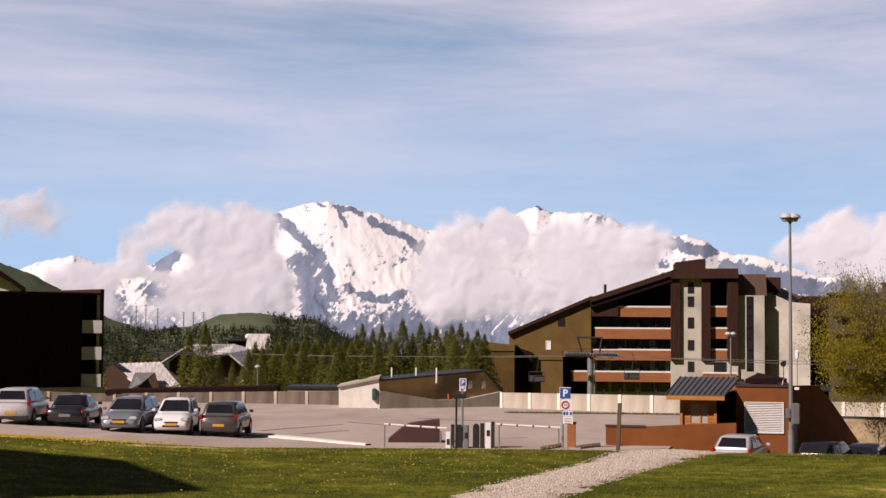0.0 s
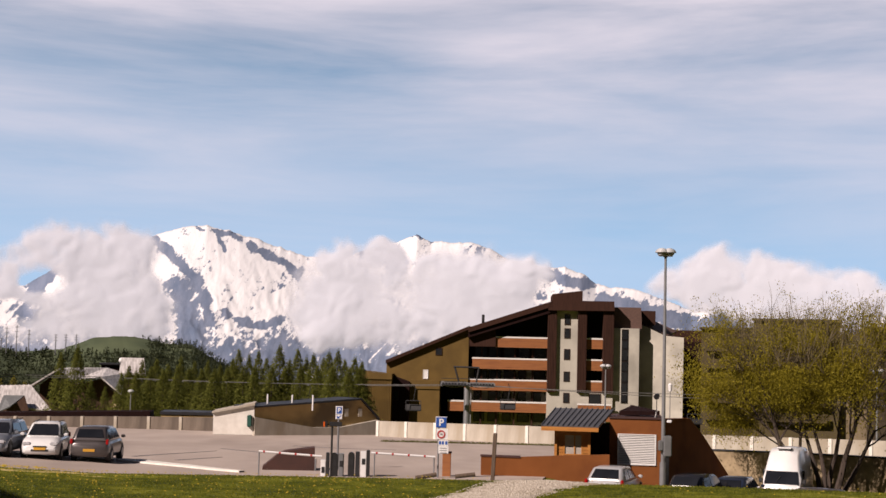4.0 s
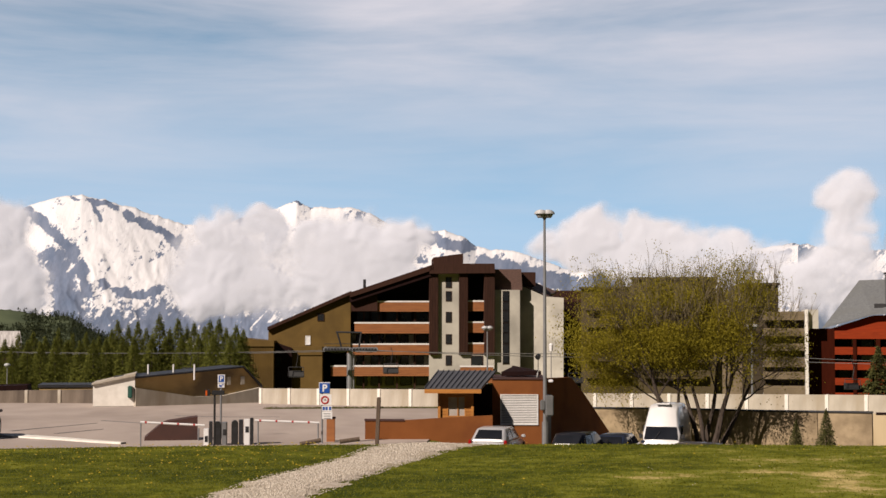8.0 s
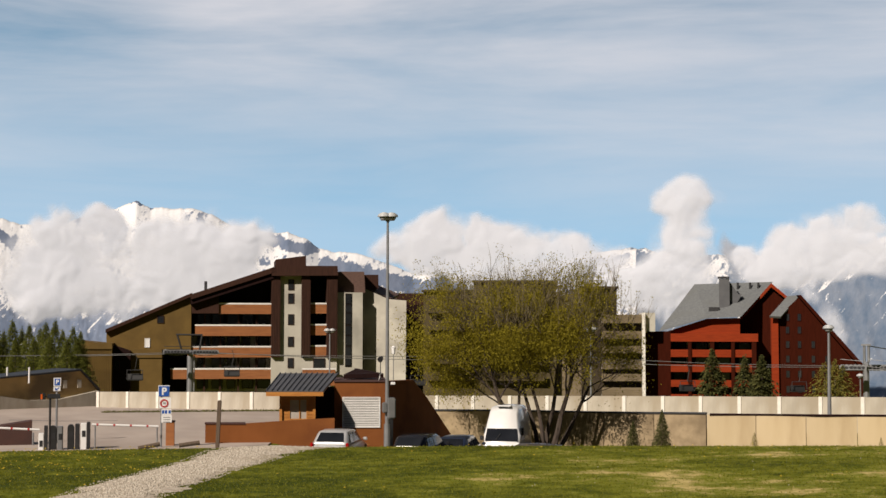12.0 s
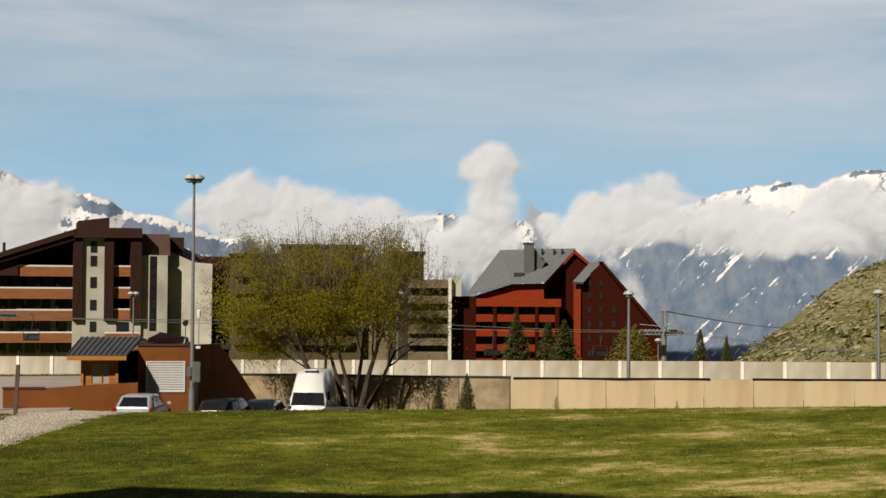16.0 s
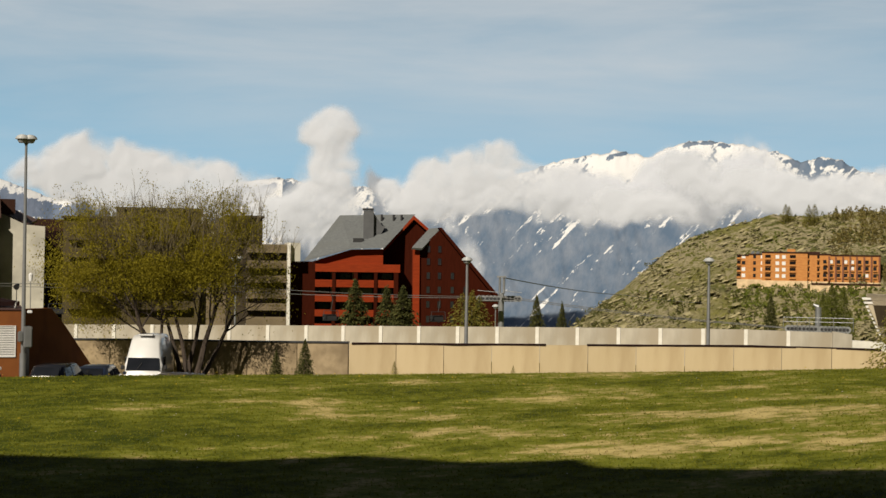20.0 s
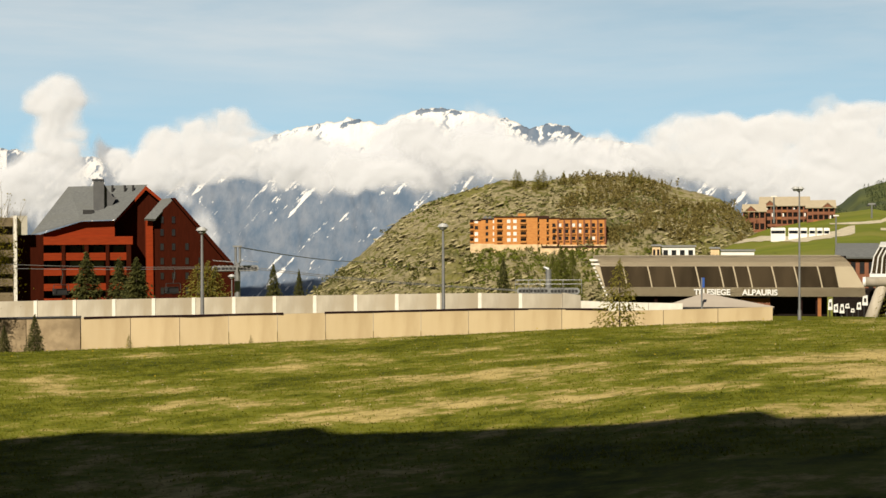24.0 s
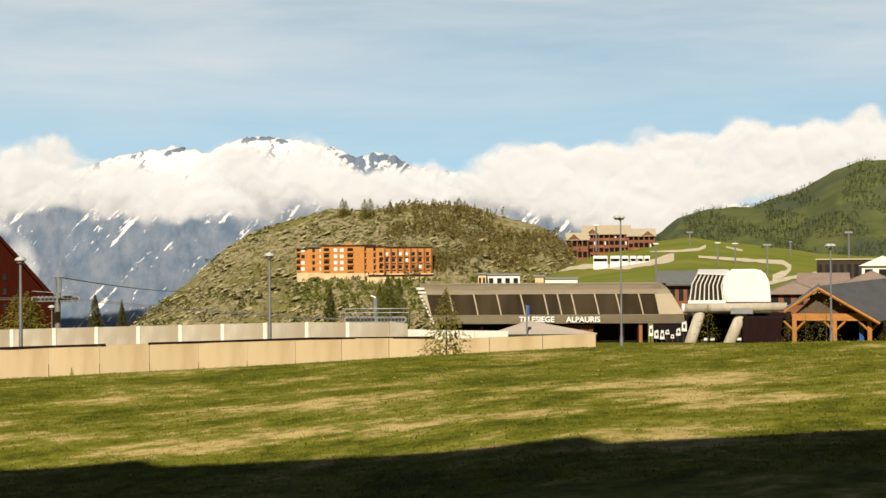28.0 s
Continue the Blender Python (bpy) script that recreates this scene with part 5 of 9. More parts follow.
def parking_sign_small():
    h = thing("parking_sign", 0.95, 69.99, 0.00, -0.78, "small blue and white parking sign with an arrow plate", "sign")
    pipe("pole", M_STEEL, h, (0, 0.06, -0.2), (0, 0.06, 2.89), 0.05)
    pl = box("sign_plate", M_WHITE, h, -0.15, 0.17, -0.02, 0.0, 2.53, 2.91)
    box("field", M_BLUESIGN, pl, -0.11, 0.13, -0.028, -0.021, 2.57, 2.87)
    text_on(pl, "P", 0.26, 0.01, -0.034, 2.72, M_WHITE, bold=0.008)
    p2 = box("sign_plate", M_WHITE, h, -0.15, 0.15, -0.02, 0.0, 2.32, 2.51)
    bm = bmesh.new()
    prism(bm, [(-0.08, 2.35), (-0.09, 2.48), (-0.01, 2.42), (0.09, 2.49), (0.12, 2.46), (0.02, 2.40), (0.04, 2.35)], -0.028, -0.021)
    part("arrow", bm, M_BLUESIGN, p2)


parking_sign_small()
def display_sign():
    h = thing("display_sign", 0.61, 64.00, 0.00, -0.55, "dark direction board with an orange light on a black pole", "sign")
    pipe("pole", M_BLACK, h, (0, 0.05, -0.2), (0, 0.05, 2.45), 0.045)
    box("board", M_DARKSTEEL, h, -0.12, 0.40, -0.05, 0.03, 2.26, 2.45, bevel=0.01)
    li = box("light_box", M_BLACK, h, -0.42, -0.19, -0.06, 0.05, 2.22, 2.48, bevel=0.01)
    box("bar", M_AMBER, li, -0.38, -0.31, -0.075, -0.062, 2.24, 2.45)
    box("bracket", M_BLACK, h, -0.21, -0.07, 0, 0.03, 2.31, 2.36)


M_AMBER = mat("amber_lens", (0.75, 0.13, 0.02), None, 0.3)
display_sign()


# ---- barriers and ticket machines ----
def barrier(x0, z0, x1, z1, posts, stripes, label):
    h = thing("parking_barrier", 1.06, 64.49, 0.00, -0.94, label, "barrier", "parking barriers")
    bm = bmesh.new()
    tube(bm, (x0, 0, z0), (x1, 0, z1), 0.045, 0.045, 10)
    arm = part("arm", bm, M_WHITE, h)
    n = 16
    for i in range(n):
        if i % 4 == 1 and stripes:
            s0, s1 = (i + 0.1) / n, (i + 0.6) / n
            bm = bmesh.new()
            tube(bm, (x0 + (x1 - x0) * s0, 0, z0 + (z1 - z0) * s0), (x0 + (x1 - x0) * s1, 0, z0 + (z1 - z0) * s1), 0.048, 0.048, 10)
            part("stripe", bm, M_REDPAINT, arm)
    for p, zt in posts:
        pipe("post", M_STEEL, h, (p, 0, -0.2), (p, 0, zt), 0.03)


barrier(-3.50, 1.13, -0.85, 0.97, [(-3.48, 1.11)], True, "lowered white barrier arm with red stripes")
barrier(1.23, 1.16, 3.94, 1.04, [(1.37, 1.14), (3.89, 1.05)], True, "lowered white barrier arm between posts")


def machine(x0, x1, zt, material, label, round_top=False, slot=True):
    h = thing("ticket_machine", 1.06, 64.49, 0.00, -0.94, label, "ticket machine", "ticket machines")
    w = x1 - x0
    bm = bmesh.new()
    if round_top:
        pts = [(x0, -0.2), (x1, -0.2)] + [(x0 + w / 2 + w / 2 * math.cos(a), zt - w / 2 + w / 2 * math.sin(a)) for a in np.linspace(0, math.pi, 9)]
        prism(bm, pts, 0.0, 0.35)
    else:
        bx(bm, x0, x1, 0.0, 0.35, -0.2, zt)
    b = part("housing", bm, material, h, bevel=0.015)
    if slot:
        box("panel", M_DARKSTEEL, b, x0 + w * 0.2, x1 - w * 0.2, -0.012, -0.001, zt - 0.55, zt - 0.3)


machine(-0.89, -0.68, 0.83, M_WHITE, "white barrier drive housing")
machine(-0.67, -0.52, 1.13, M_DARKSTEEL, "dark grey barrier column", slot=False)
machine(-0.47, -0.16, 1.13, M_BLACK, "black ticket machine with a rounded top", True)
machine(-0.14, 0.09, 1.10, M_STEEL, "grey ticket machine column")
machine(0.26, 0.54, 1.17, M_BLACK, "black ticket machine with a rounded top", True)
machine(0.57, 0.75, 1.19, M_DARKSTEEL, "dark grey ticket machine column")
machine(0.79, 1.03, 1.21, M_WHITE, "white ticket machine with a pale display")
machine(1.04, 1.18, 1.26, M_DARKSTEEL, "dark grey barrier column", slot=False)


def brown_plate():
    h = thing("ramp_plate", -1.35, 67.99, 0.00, 1.14, "sloping dark brown plate behind the barrier", "ramp")
    plate("plate", M_TAR, h, [(-1.05, 0.00), (-1.03, 0.23), (-0.36, 0.79), (-0.04, 0.93), (1.26, 1.12), (1.27, -0.17), (-1.05, -0.14)], 0, 1.2)
    pipe("post", M_STEEL, h, (1.30, -0.3, -0.2), (1.30, -0.3, 0.64), 0.04)


brown_plate()
def cable_cabinet():
    h = thing("cable_cabinet", 5.62, 65.76, 0.00, -4.89, "orange-brown boarded cabinet beside the parking sign", "cabinet")
    bm = bmesh.new()
    bx(bm, -0.20, 0.17, 0, 0.5, -0.3, 1.13)
    b = part("body", bm, M_ORANGE, h, bevel=0.02)
    box("lid", M_DARKWOOD, h, -0.22, 0.20, -0.04, 0.54, 1.13 + 0.003, 1.15 + 0.03)


cable_cabinet()
for x0, y0, x1, y1 in ((-0.42, 0.31, 0.44, 0.47), (1.20, 0.40, 2.02, 0.51)):
    lg = thing("log", 4.47, 62.34, 0.00, -4.10, "dark round log lying at the lawn edge", "log", "logs")
    pipe("trunk", M_OLDWOOD, lg, (x0, 0, y0), (x1, 0, y1), 0.09)
wood_post(7.34, 63.58, 0.0, -9, 0.17, 0.12, 2.14, 0.10, "leaning weathered brown wooden post")


# ---- wooden ticket cabin, terracotta store and low wall ----
def cabin():
    h = thing("ticket_cabin", 11.81, 67.98, 0.00, -9.85, "small varnished timber cabin with a ribbed grey metal roof", "cabin")
    x0, x1 = -1.16, 0.46
    zb, zt = 0.96, 2.24
    y1 = 2.2
    for a, b in ((x0, -0.75), (0.10, x1)):
        w = box("wall", M_PINE, h, a, b, 0, 0.1, zb, zt)
        for k in range(9):
            zz = zb + (zt - zb) * k / 9
            box("plank", M_PINE, w, a + 0.004, b - 0.004, -0.02, -0.002, zz + 0.008, zz + (zt - zb) / 9 - 0.008)
    box("lintel", M_PINE, h, -0.75, 0.10, 0, 0.1, 1.90, zt)
    box("sill", M_PINE, h, -0.77, 0.13, -0.08, 0.12, zb, 1.06)
    fr = bmesh.new()
    a, b, c, d = -0.69, 0.05, 1.06, 1.90
    for q in ((a - 0.06, a, c, d), (b, b + 0.06, c, d), (a - 0.06, b + 0.06, d, d + 0.06), (a + (b - a) * 0.56, a + (b - a) * 0.56 + 0.05, c, d)):
        bx(fr, q[0], q[1], -0.03, 0.06, q[2], q[3])
    win = part("window_frame", fr, M_PINE, h)
    box("pane", M_PALEGLASS, win, a, b, 0.02, 0.03, c, d, "window pane with a pale reflection in its colour")
    for x in (x0, x1 - 0.12):
        box("corner_post", M_PINE, h, x, x + 0.12, -0.12, -0.022, zb - 0.6, zt)
    # right side takes shade-dark boards instead of pine
    box("wall", M_DARKWOOD, h, x1 - 0.1, x1, 0.1, y1, zb - 0.8, zt, "side wall with shade in its colour")
    box("wall", M_PINE, h, x0, x1, y1 - 0.1, y1, zb - 0.8, zt)
    box("wall", M_PINE, h, x0, x0 + 0.1, 0.1, y1 - 0.1, zb - 0.8, zt)
    # panel added to close the gap, coloured as the porch shadow
    box("wall", M_DARKWOOD, h, x1 + 0.003, 1.36, 1.05, 1.15, 0.0, 2.45, "added porch wall beside the store, coloured as shade")
    # roof: single slope rising away from the camera, with standing seams
    ra, rb = -1.75, 0.80
    ta, tb = -1.17, 1.55
    z0, z1 = 2.27, 3.03
    box("fascia", M_PINE, h, ra, rb, -0.75, -0.66, z0 - 0.16, z0 + 0.02)
    bm = bmesh.new()
    slab(bm, [(ra, -0.7, z0 + 0.06), (rb, -0.7, z0 + 0.06), (tb, 2.6, z1), (ta, 2.6, z1)], 0.08)
    roof = part("roof", bm, M_METALROOF, h, "ribbed grey metal roof")
    n = 11
    for i in range(n + 1):
        s = i / n
        bm = bmesh.new()
        tube(bm, (ra + (rb - ra) * s, -0.72, z0 + 0.09), (ta + (tb - ta) * s, 2.6, z1 + 0.03), 0.025, 0.025, 6)
        part("seam", bm, M_METALROOF, roof)
    # gable infill under the roof's high side
    box("wall", M_DARKWOOD, h, x0, x1, y1 - 0.25, y1 - 0.12, zt, z1 - 0.25)


# the pane's reflection is mixed into its base colour
M_PALEGLASS = mat("glass_with_pale_reflection", (0.55, 0.50, 0.44), (0.45, 0.40, 0.36), 0.12, 2.0)
cabin()


def store():
    h = thing("store_building", 14.54, 68.47, 0.00, -11.98, "flat-roofed terracotta store with a louvred metal shutter", "building")
    zt = 2.67
    a, b, c, d = -0.91, 0.83, 0.59, 1.99
    u0, u1 = -1.28, 1.09
    box("wall", M_TERRACOTTA, h, u0, a, 0, 5, -1.2, zt)
    box("wall", M_TERRACOTTA, h, b, u1, 0, 5, -1.2, zt)
    box("wall", M_TERRACOTTA, h, a, b, 0, 5, d, zt)
    box("wall", M_TERRACOTTA, h, a, b, 0, 5, -1.2, c)
    box("coping", M_TAR, h, u0 - 0.03, u1, -0.06, 5, zt + 0.003, zt + 0.06)
    sh = box("louvre_frame", M_DARKSTEEL, h, a, b, 0.02, 0.06, c, d)
    for p0, p1, q0, q1 in ((a, a + 0.05, c, d), (b - 0.05, b, c, d), (a + 0.052, b - 0.052, c, c + 0.04), (a + 0.052, b - 0.052, d - 0.04, d)):
        box("frame_bar", M_SLAT, sh, p0, p1, -0.06, 0.018, q0, q1)
    n = 17
    for i in range(n):
        z = c + 0.04 + (d - c - 0.08) * (i + 0.15) / n
        bm = bmesh.new()
        slab(bm, [(a + 0.052, -0.05, z), (b - 0.052, -0.05, z), (b - 0.052, 0.01, z + 0.05), (a + 0.052, 0.01, z + 0.05)], 0.012)
        part("slat", bm, M_SLAT, sh)
    # shaded wing that slopes down to the lane
    wing = bmesh.new()
    q = [(u1, 0.02, -1.5), (u1, 0.02, zt + 0.05), (2.44, 3, 2.67), (3.18, 4.6, 1.74), (5.05, 8.4, -1.03), (5.05, 8.4, -1.9)]
    f = [wing.verts.new(p) for p in q]
    g = [wing.verts.new((p[0] - 0.35, p[1] + 0.14, p[2])) for p in q]
    wing.faces.new(f)
    wing.faces.new(g[::-1])
    for i in range(6):
        wing.faces.new((f[i - 1], f[i], g[i], g[i - 1]))
    bmesh.ops.recalc_face_normals(wing, faces=wing.faces)
    part("wall", wing, M_TERRACOTTA, h, "shaded terracotta wing wall")
    door = bmesh.new()
    for a, b in ((0.25, 1.5),):
        slab(door, [(u1 + 0.42 * a + 0.03, a, -1.1), (u1 + 0.42 * b + 0.03, b, -1.1), (u1 + 0.42 * b + 0.03, b, 1.97), (u1 + 0.42 * a + 0.03, a, 1.97)], 0.03)
    part("door", door, M_DARKSTEEL, h, "dark metal door")
    bm = bmesh.new()
    slab(bm, [(u0 + 0.4, 1.5, zt + 0.3), (0.99, 1.5, zt + 0.35), (-0.39, 4.5, 3.18), (u0 + 1.0, 4.5, 3.18)], 0.2)
    part("roof", bm, M_DARKWOOD, h, "dark roof behind the parapet")
    pipe("vent_pipe", M_WHITERAIL, h, (u1 - 0.35, 1.0, zt), (u1 - 0.2, 1.0, zt + 0.45), 0.03)
    bm = bmesh.new()
    bx(bm, 1.30, 1.51, -0.25, 0.2, zt - 0.12, zt + 0.0)
    part("floodlight", bm, M_WHITE, h, bevel=0.02)


M_SLAT = mat("aluminium_slats", (0.80, 0.79, 0.77), (0.72, 0.71, 0.69), 0.45, 3, metal=0.1)
store()
def roof_lamp(x, y, z, top, label, lantern):
    """A thin pole on the store's roof with a lantern or a spotlight."""
    h = thing("roof_lamp", x, y, z, -12, label, "lamp")
    pipe("pole", M_DARKSTEEL if not lantern else M_STEEL, h, (0, 0, 0), (0, 0, top), 0.022, 0.018, 8)
    bm = bmesh.new()
    if lantern:
        tube(bm, (0, 0, top), (0, 0, top + 0.30), 0.07, 0.10, 12)
        tube(bm, (0, 0, top + 0.30), (0, 0, top + 0.38), 0.11, 0.03, 12)
        part("lantern", bm, M_WHITE, h, smooth=False)
        pipe("bracket", M_STEEL, h, (-0.12, 0, top + 0.02), (0.0, 0, top + 0.02), 0.02)
    else:
        tube(bm, (-0.02, -0.16, top - 0.03), (0.05, 0.12, top + 0.06), 0.13, 0.08, 12)
        part("spotlight", bm, M_BLACK, h, "black spotlight head")
        pipe("stay", M_DARKSTEEL, h, (-0.10, 0, 0.02), (0, 0, 0.45), 0.015)


roof_lamp(15.46, 68.78, 2.72, 1.0, "black spotlight on a thin pole on the store roof", False)
roof_lamp(16.14, 69.05, 2.60, 1.35, "white lantern on a thin pole on the store wall", True)


def low_wall():
    h = thing("low_wall", 10.06, 66.75, 0.00, -8.57, "low terracotta wall beside the ticket cabin", "wall")
    plate("wall", M_TERRACOTTA, h, [(-2.85, -0.45), (-2.85, 0.95), (-1.12, 0.93), (0.76, 1.05), (2.81, 1.15), (2.81, -0.45)], 0, 0.5)
    plate("coping", M_TAR, h, [(-2.88, 0.93), (-2.88, 0.99), (-1.12, 0.98), (-1.10, 0.91)], -0.04, 0.54)


low_wall()


# ---- vehicles ----
def paint(name, c, rough=0.3, metal=0.0):
    m = mat(name, c, tuple(x * 0.93 for x in c), rough, 1.5, metal=metal)
    m.node_tree.nodes["Principled BSDF"].inputs["Coat Weight"].default_value = 0.5
    return m


M_CARGLASS = mat("tinted_car_glass", (0.012, 0.014, 0.018), (0.02, 0.022, 0.028), 0.08, 1.0, spec=0.35)
M_TYRE = mat("tyre_rubber", (0.015, 0.015, 0.016), (0.022, 0.022, 0.022), 0.9, 8)
M_RIM = mat("alloy_rim", (0.4, 0.4, 0.42), None, 0.35, 3, metal=0.7)
M_TAIL = mat("red_tail_lamp", (0.45, 0.012, 0.015), (0.4, 0.01, 0.012), 0.2, 3)
M_HEAD = mat("head_lamp", (0.65, 0.66, 0.68), (0.55, 0.56, 0.6), 0.15, 6)
M_PLATE = mat("yellow_number_plate", (0.70, 0.36, 0.03), (0.66, 0.33, 0.03), 0.5, 4)
M_TRIMBLACK = mat("black_trim", (0.02, 0.02, 0.022), None, 0.6)


def loft(bm, stations):
    """Skin over cross-sections of equal length, closed at both ends."""
    rings = [[bm.verts.new(p) for p in s] for s in stations]
    n = len(rings[0])
    for a, b in zip(rings, rings[1:]):
        for i in range(n):
            j = (i + 1) % n
            bm.faces.new((a[i], a[j], b[j], b[i]))
    bm.faces.new(rings[0][::-1])
    bm.faces.new(rings[-1])
    bmesh.ops.recalc_face_normals(bm, faces=bm.faces)


def car(x, y, z, rz, label, m_paint, L=4.2, W=1.75, H=1.5, kind="hatch", plate_m=None, roof_rails=False, lower=None):
    """A car with its nose towards +y; y runs from the tail at 0 to the nose at L."""
    h = thing("car", x, y, z, rz, label, "car", "parked cars")
    belt = 0.60 * H + 0.02
    hw = W / 2
    hood = {"hatch": 1.05, "wagon": 1.15, "sedan": 1.2, "mpv": 0.9, "suv": 1.05}[kind]
    tail = {"hatch": 0.12, "wagon": 0.1, "sedan": 0.75, "mpv": 0.1, "suv": 0.1}[kind]

    def sec(yy, w, zb, zt):
        return [(-w * 0.94, yy, zb), (-w, yy, zb + (zt - zb) * 0.35), (-w * 0.985, yy, zb + (zt - zb) * 0.75), (-w * 0.90, yy, zt), (-w * 0.45, yy, zt + 0.025),
                (w * 0.45, yy, zt + 0.025), (w * 0.90, yy, zt), (w * 0.985, yy, zb + (zt - zb) * 0.75), (w, yy, zb + (zt - zb) * 0.35), (w * 0.94, yy, zb)]
    bm = bmesh.new()
    st = [sec(0.0, hw * 0.86, 0.34, belt * 0.80), sec(0.08, hw * 0.94, 0.26, belt * 0.93), sec(0.3, hw * 0.985, 0.22, belt), sec(0.9, hw, 0.2, belt), sec(L * 0.5, hw, 0.2, belt),
          sec(L - hood - 0.1, hw, 0.2, belt), sec(L - hood * 0.5, hw * 0.98, 0.2, belt - 0.09), sec(L - 0.3, hw * 0.93, 0.22, belt - 0.2), sec(L - 0.08, hw * 0.84, 0.25, belt - 0.33), sec(L, hw * 0.74, 0.32, belt - 0.45)]
    loft(bm, st)
    body = part("body", bm, m_paint, h, smooth=True, bevel=0.035)

    def cab(yy, w, zt):
        return [(-w, yy, belt - 0.02), (-w * 0.80, yy, belt + (zt - belt) * 0.86), (-w * 0.70, yy, zt - 0.015), (0, yy, zt), (w * 0.70, yy, zt - 0.015), (w * 0.80, yy, belt + (zt - belt) * 0.86), (w, yy, belt - 0.02)]
    bm = bmesh.new()
    y_r0, y_r1 = tail, tail + (0.55 if kind in ("hatch", "sedan") else 0.28)
    y_f1, y_f0 = L - hood - 0.85, L - hood - 0.02
    cw = hw * 0.93
    loft(bm, [cab(y_r0, cw * 0.97, belt + 0.03), cab(y_r0 + 0.06, cw, belt + (H - belt) * 0.25), cab(y_r1, cw, H - 0.03), cab((y_r1 + y_f1) / 2, cw, H), cab(y_f1, cw, H - 0.02), cab(y_f0, cw * 0.97, belt + 0.02)])
    roof = part("cabin", bm, m_paint, h, smooth=True, bevel=0.04)
    # glazing, just proud of the cabin
    def pane(name, pts):
        bm = bmesh.new()
        slab(bm, pts, 0.012)
        part(name, bm, M_CARGLASS, roof)
    zt_ = H - 0.10
    ry0, rz0, ry1, rz1 = y_r0 + 0.06, belt + (H - belt) * 0.25, y_r1, H - 0.03
    at_k = lambda k: (ry0 + (ry1 - ry0) * k - 0.022, rz0 + (rz1 - rz0) * k + 0.012)
    (ya, za), (yb, zb) = at_k(-0.05), at_k(0.80)
    pane("rear_window", [(-cw * 0.74, ya, za), (cw * 0.74, ya, za), (cw * 0.62, yb, zb), (-cw * 0.62, yb, zb)])
    pane("windscreen", [(-cw * 0.84, y_f0 - 0.02, belt + 0.07), (cw * 0.84, y_f0 - 0.02, belt + 0.07), (cw * 0.64, y_f1 + 0.12, zt_ + 0.02), (-cw * 0.64, y_f1 + 0.12, zt_ + 0.02)])
    ym = (y_r1 + y_f1) / 2
    for s in (-1, 1):
        for a, b, c, d in ((y_r1 + 0.02, ym - 0.04, y_r1 + 0.15, ym - 0.06), (ym + 0.04, y_f1 + 0.45, ym + 0.06, y_f1 + 0.05)):
            bm = bmesh.new()
            prism(bm, [(a, belt + 0.06), (b, belt + 0.06), (d, zt_ - 0.03), (c, zt_ - 0.03)], 0, 0.02)
            for v in bm.verts:
                q = v.co.copy()
                lean = (q.z - belt) / (H * 0.86 - belt + 0.2)
                v.co = Vector((s * (cw * 1.005 - cw * 0.2 * max(0, (q.z - belt) / ((H - belt) * 0.86)) + q.y * 0.5), q.x, q.z))
            bmesh.ops.recalc_face_normals(bm, faces=bm.faces)
            part("side_window", bm, M_CARGLASS, roof)
        bm = bmesh.new()
        bx(bm, s * hw - (0 if s > 0 else 0.19), s * hw + (0.19 if s > 0 else 0), y_f0 - 0.35, y_f0 - 0.22, belt + 0.02, belt + 0.16)
        part("mirror", bm, m_paint, body, bevel=0.03)
        for yy in (0.78, L - 0.82):
            bm = bmesh.new()
            tube(bm, (s * (hw - 0.2), yy, 0.31), (s * (hw + 0.005), yy, 0.31), 0.31, 0.31, 20)
            wh = part("wheel", bm, M_TYRE, h)
            bm = bmesh.new()
            tube(bm, (s * (hw - 0.02), yy, 0.31), (s * (hw + 0.015), yy, 0.31), 0.2, 0.19, 16)
            part("rim", bm, M_RIM, wh)
            bm = bmesh.new()
            tube(bm, (s * (hw - 0.25), yy, 0.34), (s * (hw + 0.001), yy, 0.34), 0.38, 0.38, 20)
            part("wheel_arch", bm, M_TRIMBLACK, body)
        tz0, tz1 = (belt - 0.17, belt + 0.08) if kind in ("hatch", "mpv", "wagon", "suv") else (belt - 0.24, belt - 0.06)
        bm = bmesh.new()
        bx(bm, min(s * hw * 0.82, s * hw * 0.97), max(s * hw * 0.82, s * hw * 0.97), 0.02, 0.18, tz0, tz1)
        part("tail_lamp", bm, M_TAIL, body, bevel=0.03)
        bm = bmesh.new()
        bx(bm, min(s * hw * 0.48, s * hw * 0.88), max(s * hw * 0.48, s * hw * 0.88), L - 0.34, L - 0.06, belt - 0.36, belt - 0.2)
        part("headlight", bm, M_HEAD, body, bevel=0.04)
    bm = bmesh.new()
    bx(bm, -hw * 0.45, hw * 0.45, L - 0.06, L + 0.012, 0.36, 0.48)
    part("grille", bm, M_TRIMBLACK, body, bevel=0.015)
    bm = bmesh.new()
    bx(bm, -hw * 0.34, hw * 0.34, L - 0.06, L + 0.014, 0.56, 0.62)
    part("grille", bm, M_TRIMBLACK, body, bevel=0.01)
    for yy in (-0.012, L + 0.008):
        box("number_plate", plate_m or M_PLATE, body, -0.26, 0.26, yy - 0.012, yy + 0.012, 0.48 if yy < 1 else 0.44, 0.6 if yy < 1 else 0.55, "plain number plate")
    if lower:
        bm = bmesh.new()
        bx(bm, -hw * 0.9, hw * 0.9, -0.015, 0.2, 0.26, 0.42)
        part("bumper", bm, lower, body, bevel=0.03)
    if roof_rails:
        for s in (-1, 1):
            pipe("roof_rail", M_TRIMBLACK, roof, (s * cw * 0.68, y_r1, H + 0.02), (s * cw * 0.68, y_f1, H + 0.02), 0.02)
    return h


